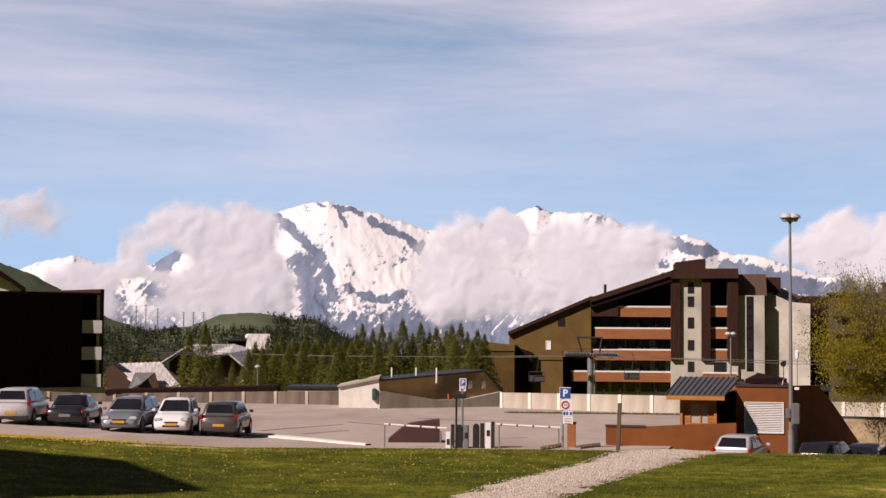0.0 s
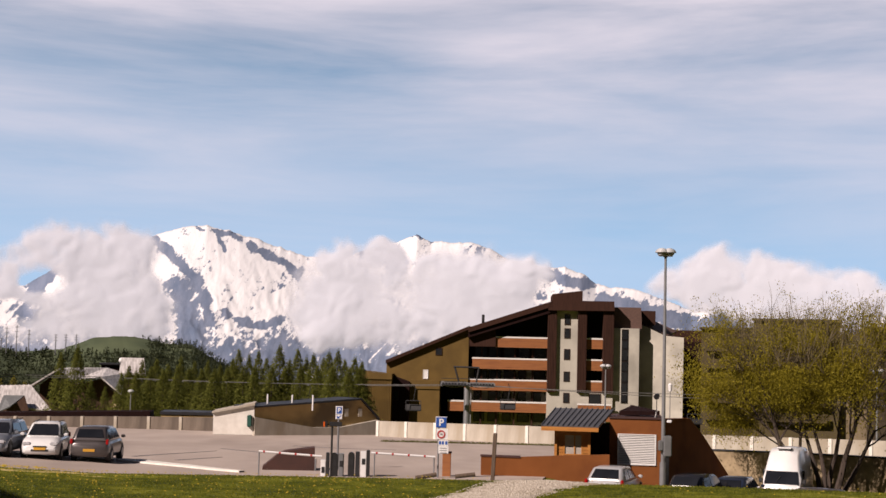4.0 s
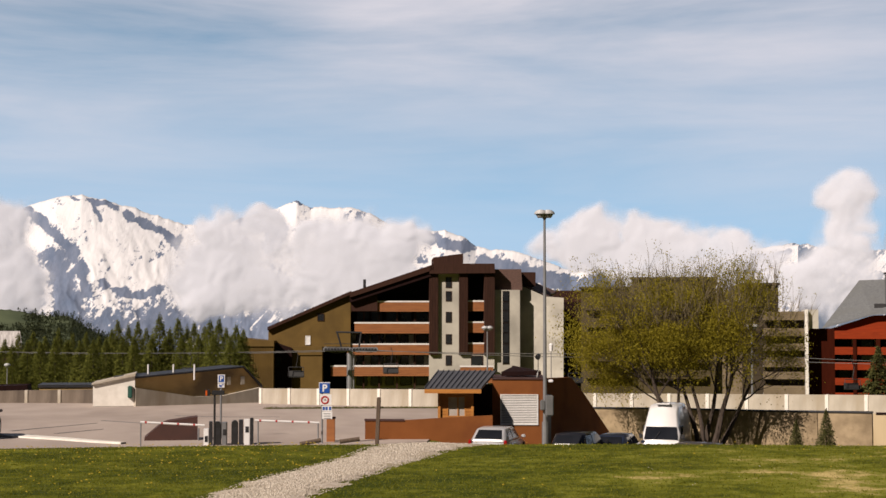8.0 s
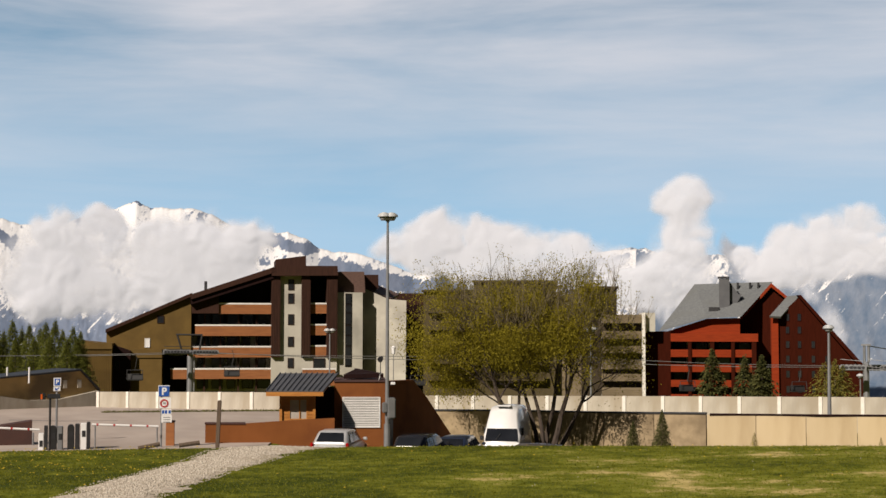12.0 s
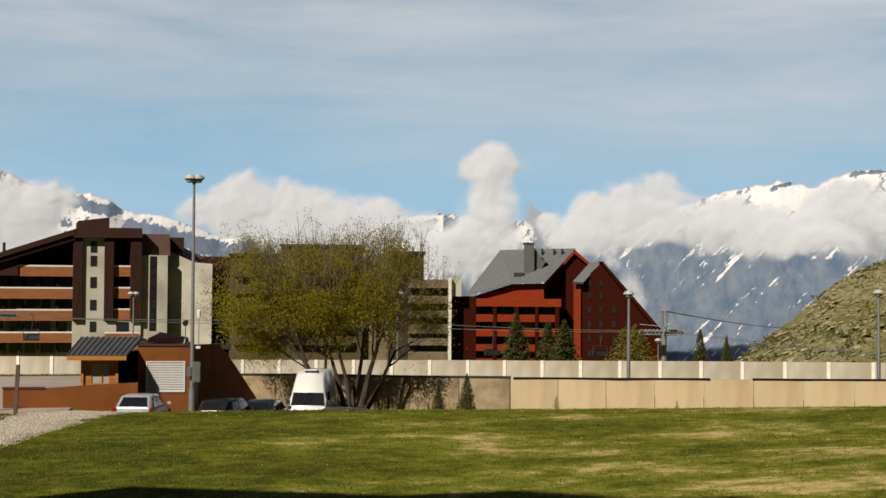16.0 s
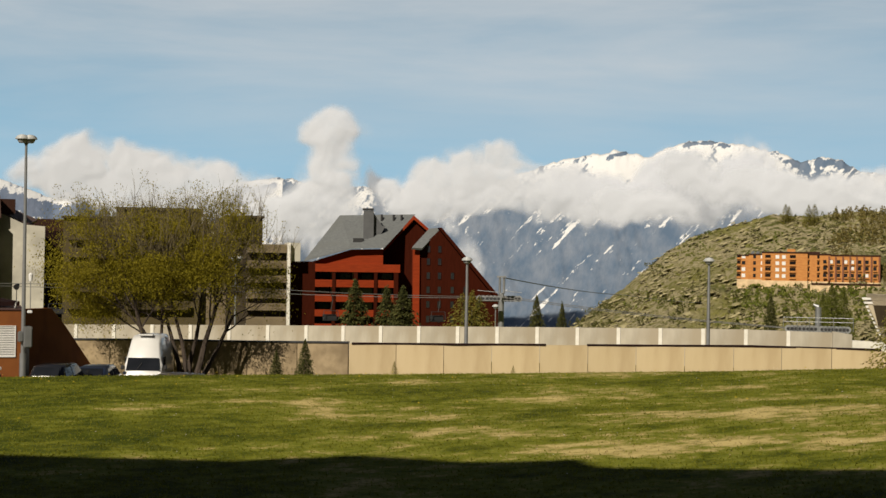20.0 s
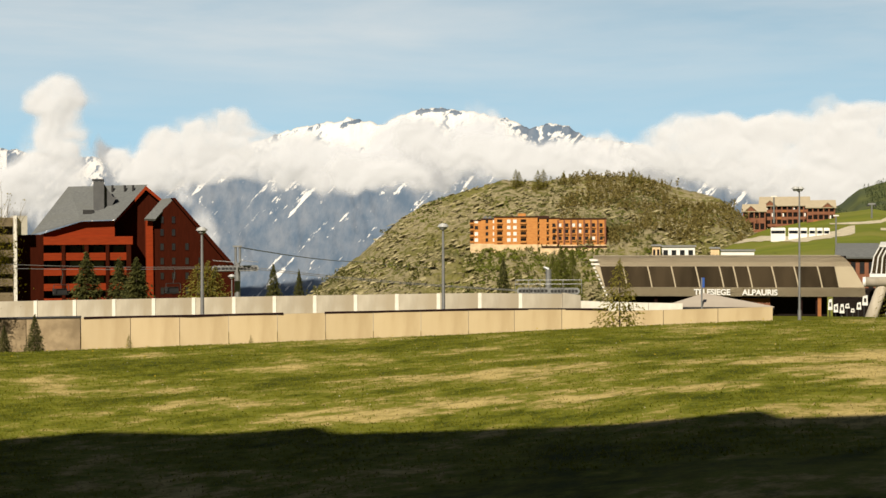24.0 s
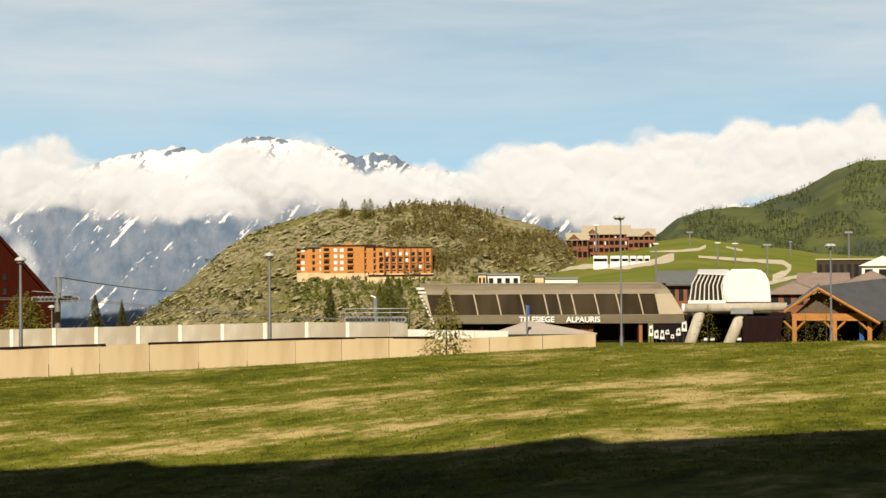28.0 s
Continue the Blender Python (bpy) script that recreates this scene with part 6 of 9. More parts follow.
M_SILVER = paint("silver_paint", (0.66, 0.67, 0.69), 0.32, 0.25)
M_GREYBLUE = paint("grey_blue_paint", (0.30, 0.33, 0.38), 0.32, 0.35)
M_CARWHITE = paint("white_car_paint", (0.78, 0.78, 0.78), 0.3)
M_CARBLACK = paint("black_car_paint", (0.02, 0.021, 0.026), 0.25)
M_CARBROWN = paint("grey_brown_paint", (0.13, 0.115, 0.115), 0.3, 0.4)


def park_nose(t_az, dist, turn, *args, **kw):
    """Parks a car with its nose to the camera."""
    p = polar(t_az, dist)
    rz = 180 - t_az + turn
    o = p - Matrix.Rotation(radians(rz), 3, "Z") @ Vector((0, kw["L"], 0))
    return car(o.x, o.y, lot_z(p.x, p.y + 1.5), rz, *args, **kw)


def park(t_az, dist, zz, turn, *args, **kw):
    """Parks a car with the end that faces the camera at the given bearing and distance."""
    p = polar(t_az, dist)
    return car(p.x, p.y, zz, -t_az + turn, *args, **kw)


park(-15.84, 71.5, lot_z(-19.68, 69.26), -14, "silver compact van parked in the row, tail to the lawn", M_SILVER, L=4.3, W=1.8, H=1.62, kind="mpv", lower=M_TRIMBLACK)
park(-13.93, 71.5, lot_z(-17.36, 69.88), -13, "black saloon car parked in the row", M_CARBLACK, L=4.5, W=1.8, H=1.43, kind="sedan", plate_m=M_STEEL)
park_nose(-11.99, 70.0, -14, "grey estate car parked nose to the lawn", M_GREYBLUE, L=4.75, W=1.85, H=1.52, kind="wagon", roof_rails=True)
park_nose(-10.10, 70.2, -8, "white small crossover car parked nose to the lawn", M_CARWHITE, L=4.1, W=1.75, H=1.6, kind="suv", roof_rails=True)
park(-8.35, 70.5, lot_z(-10.33, 70.24), -11, "dark grey family hatchback at the end of the row", M_CARBROWN, L=4.25, W=1.8, H=1.58, kind="mpv")
park(10.75, 65.4, -0.76, -14, "silver hatchback parked by the cabin, half behind the lawn", M_SILVER, L=4.1, W=1.75, H=1.5, kind="hatch", plate_m=M_WHITE)
park(13.72, 68, -1.15, -18, "dark estate car parked below the lawn", M_CARBLACK, L=4.4, W=1.8, H=1.5, kind="wagon")
park(15.27, 70.5, -1.35, -14, "dark blue car parked below the lawn", paint("dark_blue_paint", (0.02, 0.03, 0.06)), L=4.3, W=1.75, H=1.45, kind="hatch")
park(19.70, 72, -1.78, 60, "dark grey car half hidden below the lawn", M_CARBROWN, L=4.3, W=1.75, H=1.45, kind="hatch")
park(21.94, 73, -1.98, 80, "pale grey car half hidden below the lawn", M_SILVER, L=4.2, W=1.75, H=1.45, kind="hatch")


def camper_van():
    h = thing("camper_van", 22.20, 71.64, -1.38, -25.22, "white high-roof camper van facing the lawn", "van")
    # nose at y = 0, tail at y = 4.9
    def sec(y, w, top, wt):
        return [(-w, y, 0.35), (-w * 1.01, y, 0.8), (-w, y, min(1.25, top - 0.08)), (-wt, y, top - 0.22), (-wt * 0.86, y, top - 0.03), (0, y, top), (wt * 0.86, y, top - 0.03), (wt, y, top - 0.22), (w, y, min(1.25, top - 0.08)), (w * 1.01, y, 0.8), (w, y, 0.35)]
    bm = bmesh.new()
    loft(bm, [sec(0.0, 0.82, 0.90, 0.80), sec(0.08, 0.88, 1.0, 0.86), sec(0.36, 0.9, 1.66, 0.82), sec(0.44, 0.92, 1.80, 0.80), sec(0.80, 0.93, 2.40, 0.72), sec(1.3, 0.93, 2.62, 0.74), sec(3.8, 0.93, 2.62, 0.74), sec(4.7, 0.92, 2.5, 0.74), sec(4.9, 0.9, 1.9, 0.76)])
    body = part("body", bm, M_CARWHITE, h, smooth=True)
    bm = bmesh.new()
    slab(bm, [(-0.82, 0.04, 0.98), (0.82, 0.04, 0.98), (0.74, 0.31, 1.58), (-0.74, 0.31, 1.58)], 0.015)
    part("windscreen", bm, M_CARGLASS, h)
    pipe("wiper", M_TRIMBLACK, h, (-0.3, 0.02, 1.0), (-0.05, 0.14, 1.35), 0.012)
    bm = bmesh.new()
    bx(bm, -0.35, 0.35, 0.9, 1.5, 2.62, 2.68)
    part("roof_hatch", bm, M_WHITE, h, bevel=0.02)
    for s in (-1, 1):
        box("side_window", M_CARGLASS, h, min(s * 0.935, s * 0.905), max(s * 0.935, s * 0.905), 0.5, 1.4, 1.05, 1.6)
        box("mirror", M_TRIMBLACK, h, min(s * 0.95, s * 1.12), max(s * 0.95, s * 1.12), 0.35, 0.45, 1.0, 1.22, bevel=0.03)
        bm = bmesh.new()
        bx(bm, min(s * 0.5, s * 0.76), max(s * 0.5, s * 0.76), -0.02, 0.06, 0.62, 0.82)
        part("headlight", bm, M_HEAD, h, bevel=0.03)
        for yy in (0.75, 3.6):
            bm = bmesh.new()
            tube(bm, (s * 0.7, yy, 0.32), (s * 0.94, yy, 0.32), 0.32, 0.32, 18)
            w = part("wheel", bm, M_TYRE, h)
            bm = bmesh.new()
            tube(bm, (s * 0.9, yy, 0.32), (s * 0.95, yy, 0.32), 0.18, 0.18, 14)
            part("rim", bm, M_RIM, w)
    box("bumper", M_TRIMBLACK, h, -0.86, 0.86, -0.08, 0.06, 0.38, 0.6, bevel=0.03)
    box("number_plate", M_WHITE, h, -0.26, 0.26, -0.1, -0.085, 0.44, 0.55, "plain number plate")


camper_van()


# ---- kerb and cracks on the car park ----
def ground_ribbon(name, pts, w0, w1, height, material, label, category):
    bm = bmesh.new()
    rows = []
    n = len(pts) - 1
    for i, (x, y) in enumerate(pts):
        a, b = pts[max(0, i - 1)], pts[min(n, i + 1)]
        d = Vector((b[0] - a[0], b[1] - a[1], 0)).normalized()
        s = Vector((-d.y, d.x, 0)) * (w0 + (w1 - w0) * i / n) * 0.5
        z = lot_z(x, y) + height
        p = Vector((x, y, z))
        rows.append([bm.verts.new(p + s - Vector((0, 0, height + 0.05))), bm.verts.new(p + s), bm.verts.new(p - s), bm.verts.new(p - s - Vector((0, 0, height + 0.05)))])
    for r0, r1 in zip(rows, rows[1:]):
        for k in range(3):
            bm.faces.new((r0[k], r0[k + 1], r1[k + 1], r1[k]))
    bmesh.ops.recalc_face_normals(bm, faces=bm.faces)
    return tagged(part(name, bm, material), label, category, kind="structure")


ground_ribbon("kerb", [(-8.87, 72.86), (-8.13, 71.85), (-7.07, 70.57), (-5.76, 69.04), (-4.44, 67.25), (-3.18, 65.87)], 1.1, 0.3, 0.08, M_POST, "pale concrete kerb tongue at the end of the parking row", "kerb")
for pts in ([(-9.09, 76.53), (-7.93, 79.04), (-6.65, 81.24), (-5.45, 83.53)], [(-6.74, 74.11), (-5.90, 75.53), (-4.76, 77.50)], [(-5.31, 86.21), (-3.11, 83.07), (-0.62, 81.20)], [(-1.39, 91.25), (1.63, 89.08), (4.59, 88.69)]):
    ground_ribbon("crack", pts, 0.22, 0.12, 0.012, M_ROAD, "dark patched crack in the car park surface", "crack")


# ---- rocky hill with the orange hotel ----
def rock_hill_material():
    m = mat("rocky_turf", (0.165, 0.165, 0.04), (0.25, 0.235, 0.07), 0.95, 0.08, 9, 0.9, 0.4, c3=(0.10, 0.11, 0.03), s3=0.03, spec=0.1)
    n, l = m.node_tree.nodes, m.node_tree.links
    b = n["Principled BSDF"]
    old = b.inputs["Base Color"].links[0].from_socket
    tc = n.new("ShaderNodeTexCoord")
    mp = n.new("ShaderNodeMapping")
    mp.inputs["Rotation"].default_value, mp.inputs["Scale"].default_value = (0, radians(25), radians(45)), (1, 1, 1.7)
    l.new(tc.outputs["Object"], mp.inputs[0])
    nz = n.new("ShaderNodeTexNoise")
    nz.inputs["Scale"].default_value, nz.inputs["Detail"].default_value, nz.inputs["Roughness"].default_value = 0.24, 9, 0.70
    l.new(mp.outputs[0], nz.inputs["Vector"])
    r = n.new("ShaderNodeMapRange")
    r.inputs["From Min"].default_value, r.inputs["From Max"].default_value = 0.44, 0.52
    l.new(nz.outputs["Fac"], r.inputs["Value"])
    turf = n.new("ShaderNodeTexNoise")
    turf.inputs["Scale"].default_value, turf.inputs["Detail"].default_value = 0.022, 5
    l.new(tc.outputs["Object"], turf.inputs["Vector"])
    tr = n.new("ShaderNodeMapRange")
    tr.inputs["From Min"].default_value, tr.inputs["From Max"].default_value = 0.50, 0.64
    tr.inputs["To Min"].default_value, tr.inputs["To Max"].default_value = 1.0, 0.15
    l.new(turf.outputs["Fac"], tr.inputs["Value"])
    tm = n.new("ShaderNodeMath")
    tm.operation = "MULTIPLY"
    l.new(r.outputs[0], tm.inputs[0])
    l.new(tr.outputs[0], tm.inputs[1])
    v = n.new("ShaderNodeTexNoise")
    v.inputs["Scale"].default_value, v.inputs["Detail"].default_value = 0.5, 6
    l.new(mp.outputs[0], v.inputs["Vector"])
    rk = n.new("ShaderNodeMix")
    rk.data_type = "RGBA"
    rk.inputs["A"].default_value, rk.inputs["B"].default_value = (0.37, 0.325, 0.20, 1), (0.19, 0.16, 0.095, 1)
    l.new(v.outputs["Fac"], rk.inputs["Factor"])
    mx = n.new("ShaderNodeMix")
    mx.data_type = "RGBA"
    l.new(tm.outputs[0], mx.inputs["Factor"])
    l.new(old, mx.inputs["A"])
    l.new(rk.outputs["Result"], mx.inputs["B"])
    l.new(mx.outputs["Result"], b.inputs["Base Color"])
    bp = n.new("ShaderNodeBump")
    bp.inputs["Strength"].default_value, bp.inputs["Distance"].default_value = 1.0, 1.8
    l.new(nz.outputs["Fac"], bp.inputs["Height"])
    l.new(bp.outputs[0], b.inputs["Normal"])
    return m


HILL_CREST = [(32.66, -2.94), (33.18, -2.57), (34.00, -1.83), (35.25, -0.92), (36.72, 0.38), (37.77, 1.01), (39.47, 1.51), (40.53, 1.82), (42.02, 1.77), (43.94, 1.99), (45.87, 1.89), (47.36, 1.45), (48.64, 1.10), (49.48, 0.46), (50.01, -0.25), (50.32, -1.00)]
M_ROCKHILL = rock_hill_material()
rock_hill = range_mesh("rock_hill", HILL_CREST, 800, 200, -45, M_ROCKHILL, "rounded hill of pale rock slabs and rough turf", rough=1.2, rows=80, seed=3.3, category="hill", ridge=0.03, nscale=3.2, power=0.88, disp=0.03, jag=0.35)

MEADOW_CREST = [(47.98, -0.98), (49.26, -0.35), (50.33, 0.02), (51.60, 0.27), (53.07, 0.55), (54.12, 0.67), (55.77, 0.44), (57.82, 0.18), (58.83, 0.00), (61.18, -0.12), (64.69, -0.14)]
M_MEADOW = mat("bright_meadow", (0.25, 0.285, 0.04), (0.18, 0.22, 0.03), 0.95, 0.04, 8, 0.3, 0.3, c3=(0.30, 0.29, 0.07), s3=0.02, spec=0.1)
meadow = range_mesh("meadow", MEADOW_CREST, 850, 600, -9, M_MEADOW, "bright green ski meadow crossed by pale tracks", rough=0.25, rows=50, step=0.12, jag=0.15, disp=0.03, seed=5.5, category="meadow", ridge=0.08)


def on_meadow(az, el):
    """The place where a bearing and slope from the lawn's lookout meets the meadow."""
    d = Vector((math.sin(radians(az)), math.cos(radians(az)), math.tan(radians(el)))).normalized()
    ok, p, nrm, _ = meadow.ray_cast(Vector((0, 0, EYE)), d)
    return p + Vector((0, 0, 0.12)) if ok else None


bpy.context.view_layer.update()
M_SAND = mat("pale_track", (0.74, 0.66, 0.50), (0.64, 0.56, 0.42), 0.95, 0.3, 6)


def track(pts, width, label, width_end=None):
    width_end = width_end or width
    bm = bmesh.new()
    ps = []
    for (a, e), (a2, e2) in zip(pts, pts[1:]):
        for i in range(14):
            ps.append((a + (a2 - a) * i / 14, e + (e2 - e) * i / 14))
    rows = []
    for i, (a, e) in enumerate(ps):
        w = 0.5 * (width + (width_end - width) * i / len(ps)) * (0.85 + 0.3 * noise.noise(Vector((a * 3, e * 5, 0))))
        row = [on_meadow(a, e + w * k) for k in (1, 0.5, 0, -0.5, -1)]
        rows.append(None if None in row else [bm.verts.new(p) for p in row])
    for a, b in zip(rows, rows[1:]):
        if a and b:
            for k in range(4):
                if max((a[k].co - b[k].co).length, (a[k].co - a[k + 1].co).length) < 60:
                    bm.faces.new((a[k], a[k + 1], b[k + 1], b[k]))
    bmesh.ops.recalc_face_normals(bm, faces=bm.faces)
    return tagged(part("track", bm, M_SAND), label, "track", kind="structure")


track([(54.44, -0.07), (55.56, -0.16), (56.86, -0.26), (57.51, -0.30), (57.81, -0.49), (57.61, -0.70), (57.10, -0.88)], 0.09, "pale winding track across the meadow", 0.30)
track([(47.98, -0.64), (49.26, -0.52), (50.32, -0.40), (51.59, -0.43), (52.64, -0.29), (53.61, -0.06)], 0.12, "pale access road and coach park below the distant lodge", 0.34)
track([(52.65, 0.13), (53.69, 0.15), (54.45, 0.20), (54.74, 0.33)], 0.06, "pale track near the top of the meadow", 0.16)
track([(55.46, 0.28), (55.77, 0.21), (56.08, 0.15)], 0.08, "short pale track on the meadow")
track([(52.23, 0.35), (52.86, 0.49), (53.41, 0.61)], 0.08, "pale track up to the distant lodge")
track([(56.79, -1.13), (57.81, -0.87), (58.62, -0.74), (59.22, -0.62)], 0.16, "pale sandy yard before the red-brown houses")

M_BROWNHOUSE = mat("brown_house_wall", (0.30, 0.115, 0.06), (0.23, 0.085, 0.045), 0.85, 0.8)


def hotel():
    h = thing("hotel", 467.30, 521.18, -16.00, -41.88, "orange timber hotel with a cream base on the rocky hillside", "building")
    cols = ((-30.95, -25.76, 14.38, 25.05, 2), (-25.76, -19.79, 14.33, 25.53, 1), (-19.79, 0.24, 13.97, 26.48, 0), (0.24, 10.40, 13.85, 25.85, 2), (10.40, 31.83, 13.73, 25.48, 1))
    for u0, u1, z0, z1, v in cols:
        box("wall", M_HOTEL, h, u0, u1, v, 16, z0, z1)
        box("roof", M_BROWNWOOD, h, u0 - 0.2, u1 + 0.2, v - 0.4, 16, z1 + 0.003, z1 + 0.5)
    for u0, u1, z0, z1, v in cols:
        box("base", M_CREAM, h, u0, u1, v - 0.3, 15, -9, z0 - 0.003, "cream rendered base")
    box("terrace", M_CREAM, h, 1.50, 31.79, -5, -0.4, -9, 12.47)
    box("canopy", M_BROWNWOOD, h, 2.03, 31.79, -5.4, -0.4, 12.47 + 0.003, 12.99 + 0.2)
    box("roof_house", M_HOTEL, h, -8.87, -5.23, 4, 12, 25.42, 28.29)
    box("roof_house", M_BROWNWOOD, h, -0.54, 5.71, 5, 14, 25.36, 27.18)
    rnd = random.Random(3)
    for i in range(10):
        u = -24.98 + i * 2.2
        bm = bmesh.new()
        slab(bm, [(u, 2, 26.04), (u + 1.4, 2, 26.04), (u + 1.9, 4, 27.08), (u + 0.5, 4, 27.08)], 0.15)
        part("solar_panel", bm, M_STEEL, h)
    for j, zc in enumerate((24.67, 21.80, 18.93, 16.07)):
        for u, w, v, kind in ((-30.17, 1.6, 2, 0), (-28.09, 1.6, 2, 1), (-23.16, 1.2, 1, 1), (-19.79, 1.2, 1, 1), (-17.19, 2.4, 0, 0), (-13.03, 1.6, 0, 1), (-10.17, 1.6, 0, 1), (-6.27, 2.6, 0, 0), (0.50, 1.0, 2, 0), (4.93, 1.0, 2, 0)):
            if kind:
                lit = u in (-13.03, -10.17) or rnd.random() < 0.5
                window(h, u - w / 2, u + w / 2, zc - 0.8, zc + 0.8, v - 0.06, M_WHITE if lit else None, M_WHITE if lit else M_BROWNWOOD)
            else:
                # flat near-black panel in place of a shaded recess
                box("loggia_shade", M_DARKIN, h, u - w / 2, u + w / 2, v - 0.05, v - 0.01, zc - 0.5, zc + 0.9)
                box("balcony", M_HOTEL, h, u - w / 2 - 0.1, u + w / 2 + 0.1, v - 0.8, v - 0.06, zc - 1.3, zc - 0.5)
    for u in (9.62, 12.49, 15.62, 18.76, 21.63, 24.77, 27.91, 31.31):
        box("fin", M_BROWNHOUSE, h, u - 0.35, u + 0.35, 0.0, 0.99, 14.26, 25.23)
        for zc in (22.88, 20.01, 16.87):
            window(h, u - 2.6, u - 1.2, zc - 0.9, zc + 0.7, 0.94, M_WHITE if rnd.random() < 0.4 else None, M_BROWNWOOD)
            box("balcony", M_HOTEL, h, u - 2.6, u - 0.9, 0.2, 0.9, zc - 1.5, zc - 0.95)


hotel()

def block_house(name, x, y, z, rz, u0, u1, h1, m_wall, m_roof, label, rows=2, cols=5, roof="flat", depth=9, win=None):
    h = thing(name, x, y, z, rz, label, "building")
    box("wall", m_wall, h, u0, u1, 0, depth, -2, h1)
    if roof == "flat":
        box("roof", m_roof, h, u0 - 0.3, u1 + 0.3, -0.4, depth + 0.3, h1 + 0.003, h1 + 0.35)
    elif roof == "gable":
        bm = bmesh.new()
        prism(bm, [(u0 - 0.8, h1 - 0.1), ((u0 + u1) / 2, h1 + (u1 - u0) * 0.24), (u1 + 0.8, h1 - 0.1)], -0.8, depth)
        part("roof", bm, m_roof, h)
    else:
        bm = bmesh.new()
        slab(bm, [(u0 - 0.8, -0.9, h1), (u1 + 0.8, -0.9, h1), (u1 + 0.5, depth / 2, h1 + depth * 0.22), (u0 - 0.5, depth / 2, h1 + depth * 0.22)], 0.25)
        slab(bm, [(u0 - 0.5, depth / 2, h1 + depth * 0.22), (u1 + 0.5, depth / 2, h1 + depth * 0.22), (u1 + 0.8, depth + 0.9, h1), (u0 - 0.8, depth + 0.9, h1)], 0.25)
        part("roof", bm, m_roof, h)
    for r in range(rows):
        for c in range(cols):
            uc = u0 + (u1 - u0) * (c + 0.5) / cols
            zc = h1 * (r + 0.55) / rows
            w, t = (u1 - u0) / cols * 0.28, h1 / rows * 0.27
            window(h, uc - w, uc + w, zc - t, zc + t, -0.05, win, M_BROWNWOOD if m_wall is not M_WHITE else M_DARKSTEEL)
    return h


M_PINKROOF = mat("faded_red_roof", (0.36, 0.27, 0.23), (0.30, 0.22, 0.19), 0.8, 0.6, stretch=(1, 1, 3))


def lodge(x, y, z, rz, u0, u1, h1, label, floors, bays, gables, depth=14):
    """A big brown lodge: bays between piers, each floor with a near-black panel for recess shade and a boarded balcony,
    under a pale roof with cross gables.
    """
    h = thing("lodge", x, y, z, rz, label, "building")
    box("wall", M_BROWNHOUSE, h, u0, u1, 0, depth, -3, h1)
    bm = bmesh.new()
    slab(bm, [(u0 - 1, -1.6, h1 - 0.2), (u1 + 1, -1.6, h1 - 0.2), (u1 + 0.6, depth / 2, h1 + depth * 0.26), (u0 - 0.6, depth / 2, h1 + depth * 0.26)], 0.4)
    part("roof", bm, M_STATION, h, "pale roof slope")
    bm = bmesh.new()
    slab(bm, [(u0 - 0.6, depth / 2, h1 + depth * 0.26), (u1 + 0.6, depth / 2, h1 + depth * 0.26), (u1 + 1, depth + 1, h1 - 0.2), (u0 - 1, depth + 1, h1 - 0.2)], 0.4)
    part("roof", bm, M_STATION, h)
    rnd = random.Random(bays)
    w = (u1 - u0) / bays
    for i in range(bays + 1):
        box("pier", M_BROWNHOUSE, h, u0 + i * w - 0.3, u0 + i * w + 0.3, -0.9, -0.003, -3, h1 - 0.3)
    for f in range(floors):
        zf = h1 * f / floors
        t = h1 / floors
        for i in range(bays):
            a, b = u0 + i * w + 0.31, u0 + (i + 1) * w - 0.31
            # recess shade as a thin dark plate on the wall
            box("loggia_shade", M_DARKIN, h, a, b, -0.06, -0.004, zf + t * 0.4, zf + t * 0.92)
            if rnd.random() < 0.75:
                box("balcony", M_ORANGE if rnd.random() < 0.2 else M_BROWNHOUSE, h, a, b, -0.8, -0.07, zf + t * 0.02, zf + t * 0.36)
            if rnd.random() < 0.12:
                box("shutter", M_WHITERAIL, h, a, a + (b - a) * 0.35, -0.1, -0.065, zf + t * 0.42, zf + t * 0.9)
    for g, gw, gh in gables:
        c = u0 + (u1 - u0) * g
        plate("gable", M_BROWNHOUSE, h, [(c - gw, h1 - 0.6), (c, h1 + gh), (c + gw, h1 - 0.6)], -1.4, -1.0)
        for s in (-1, 1):
            bm = bmesh.new()
            slab(bm, [(c, -2.0, h1 + gh + 0.35), (c + s * (gw + 0.9), -2.0, h1 - 0.5), (c + s * (gw + 0.9), depth * 0.4, h1 - 0.5), (c, depth * 0.4, h1 + gh + 0.35)], 0.35)
            part("roof", bm, M_STATION, h, "pale gable roof")
    return h


lodge(612.03, 515.19, 2.00, -49.91, -5.13, 5.83, 11.89, "distant brown lodge wing with a pale gable roof", 2, 4, [(0.35, 3.2, 2.6)])
lodge(631.14, 510.88, 2.00, -51.01, -12.09, 12.77, 14.90, "distant long brown timber lodge with a pale roof", 4, 9, [(0.2, 3.4, 2.6)], 18)
lodge(625.13, 483.03, 4.00, -52.31, -6.30, 7.03, 11.54, "distant brown lodge end with shade-coloured recess panels and a pale roof", 3, 5, [(0.75, 3.0, 2.2)])
block_house("house", 289.29, 276.24, -9.00, -46.32, -0.94, 1.15, 9.49, M_CREAM, M_STEEL, "small cream house with a flat roof", 2, 2)
block_house("house", 296.84, 275.52, -9.00, -47.13, -4.27, 4.48, 9.24, M_WHITE, M_STEEL, "small white flat-roofed house", 2, 4)
block_house("house", 299.52, 265.12, -9.00, -48.49, -1.01, 1.22, 8.80, M_CREAM, M_STEEL, "small cream house with a flat roof", 1, 2)
block_house("house", 307.07, 264.07, -9.00, -49.31, -4.25, 4.46, 8.09, M_WHITE, M_STEEL, "small white flat-roofed house", 1, 4)
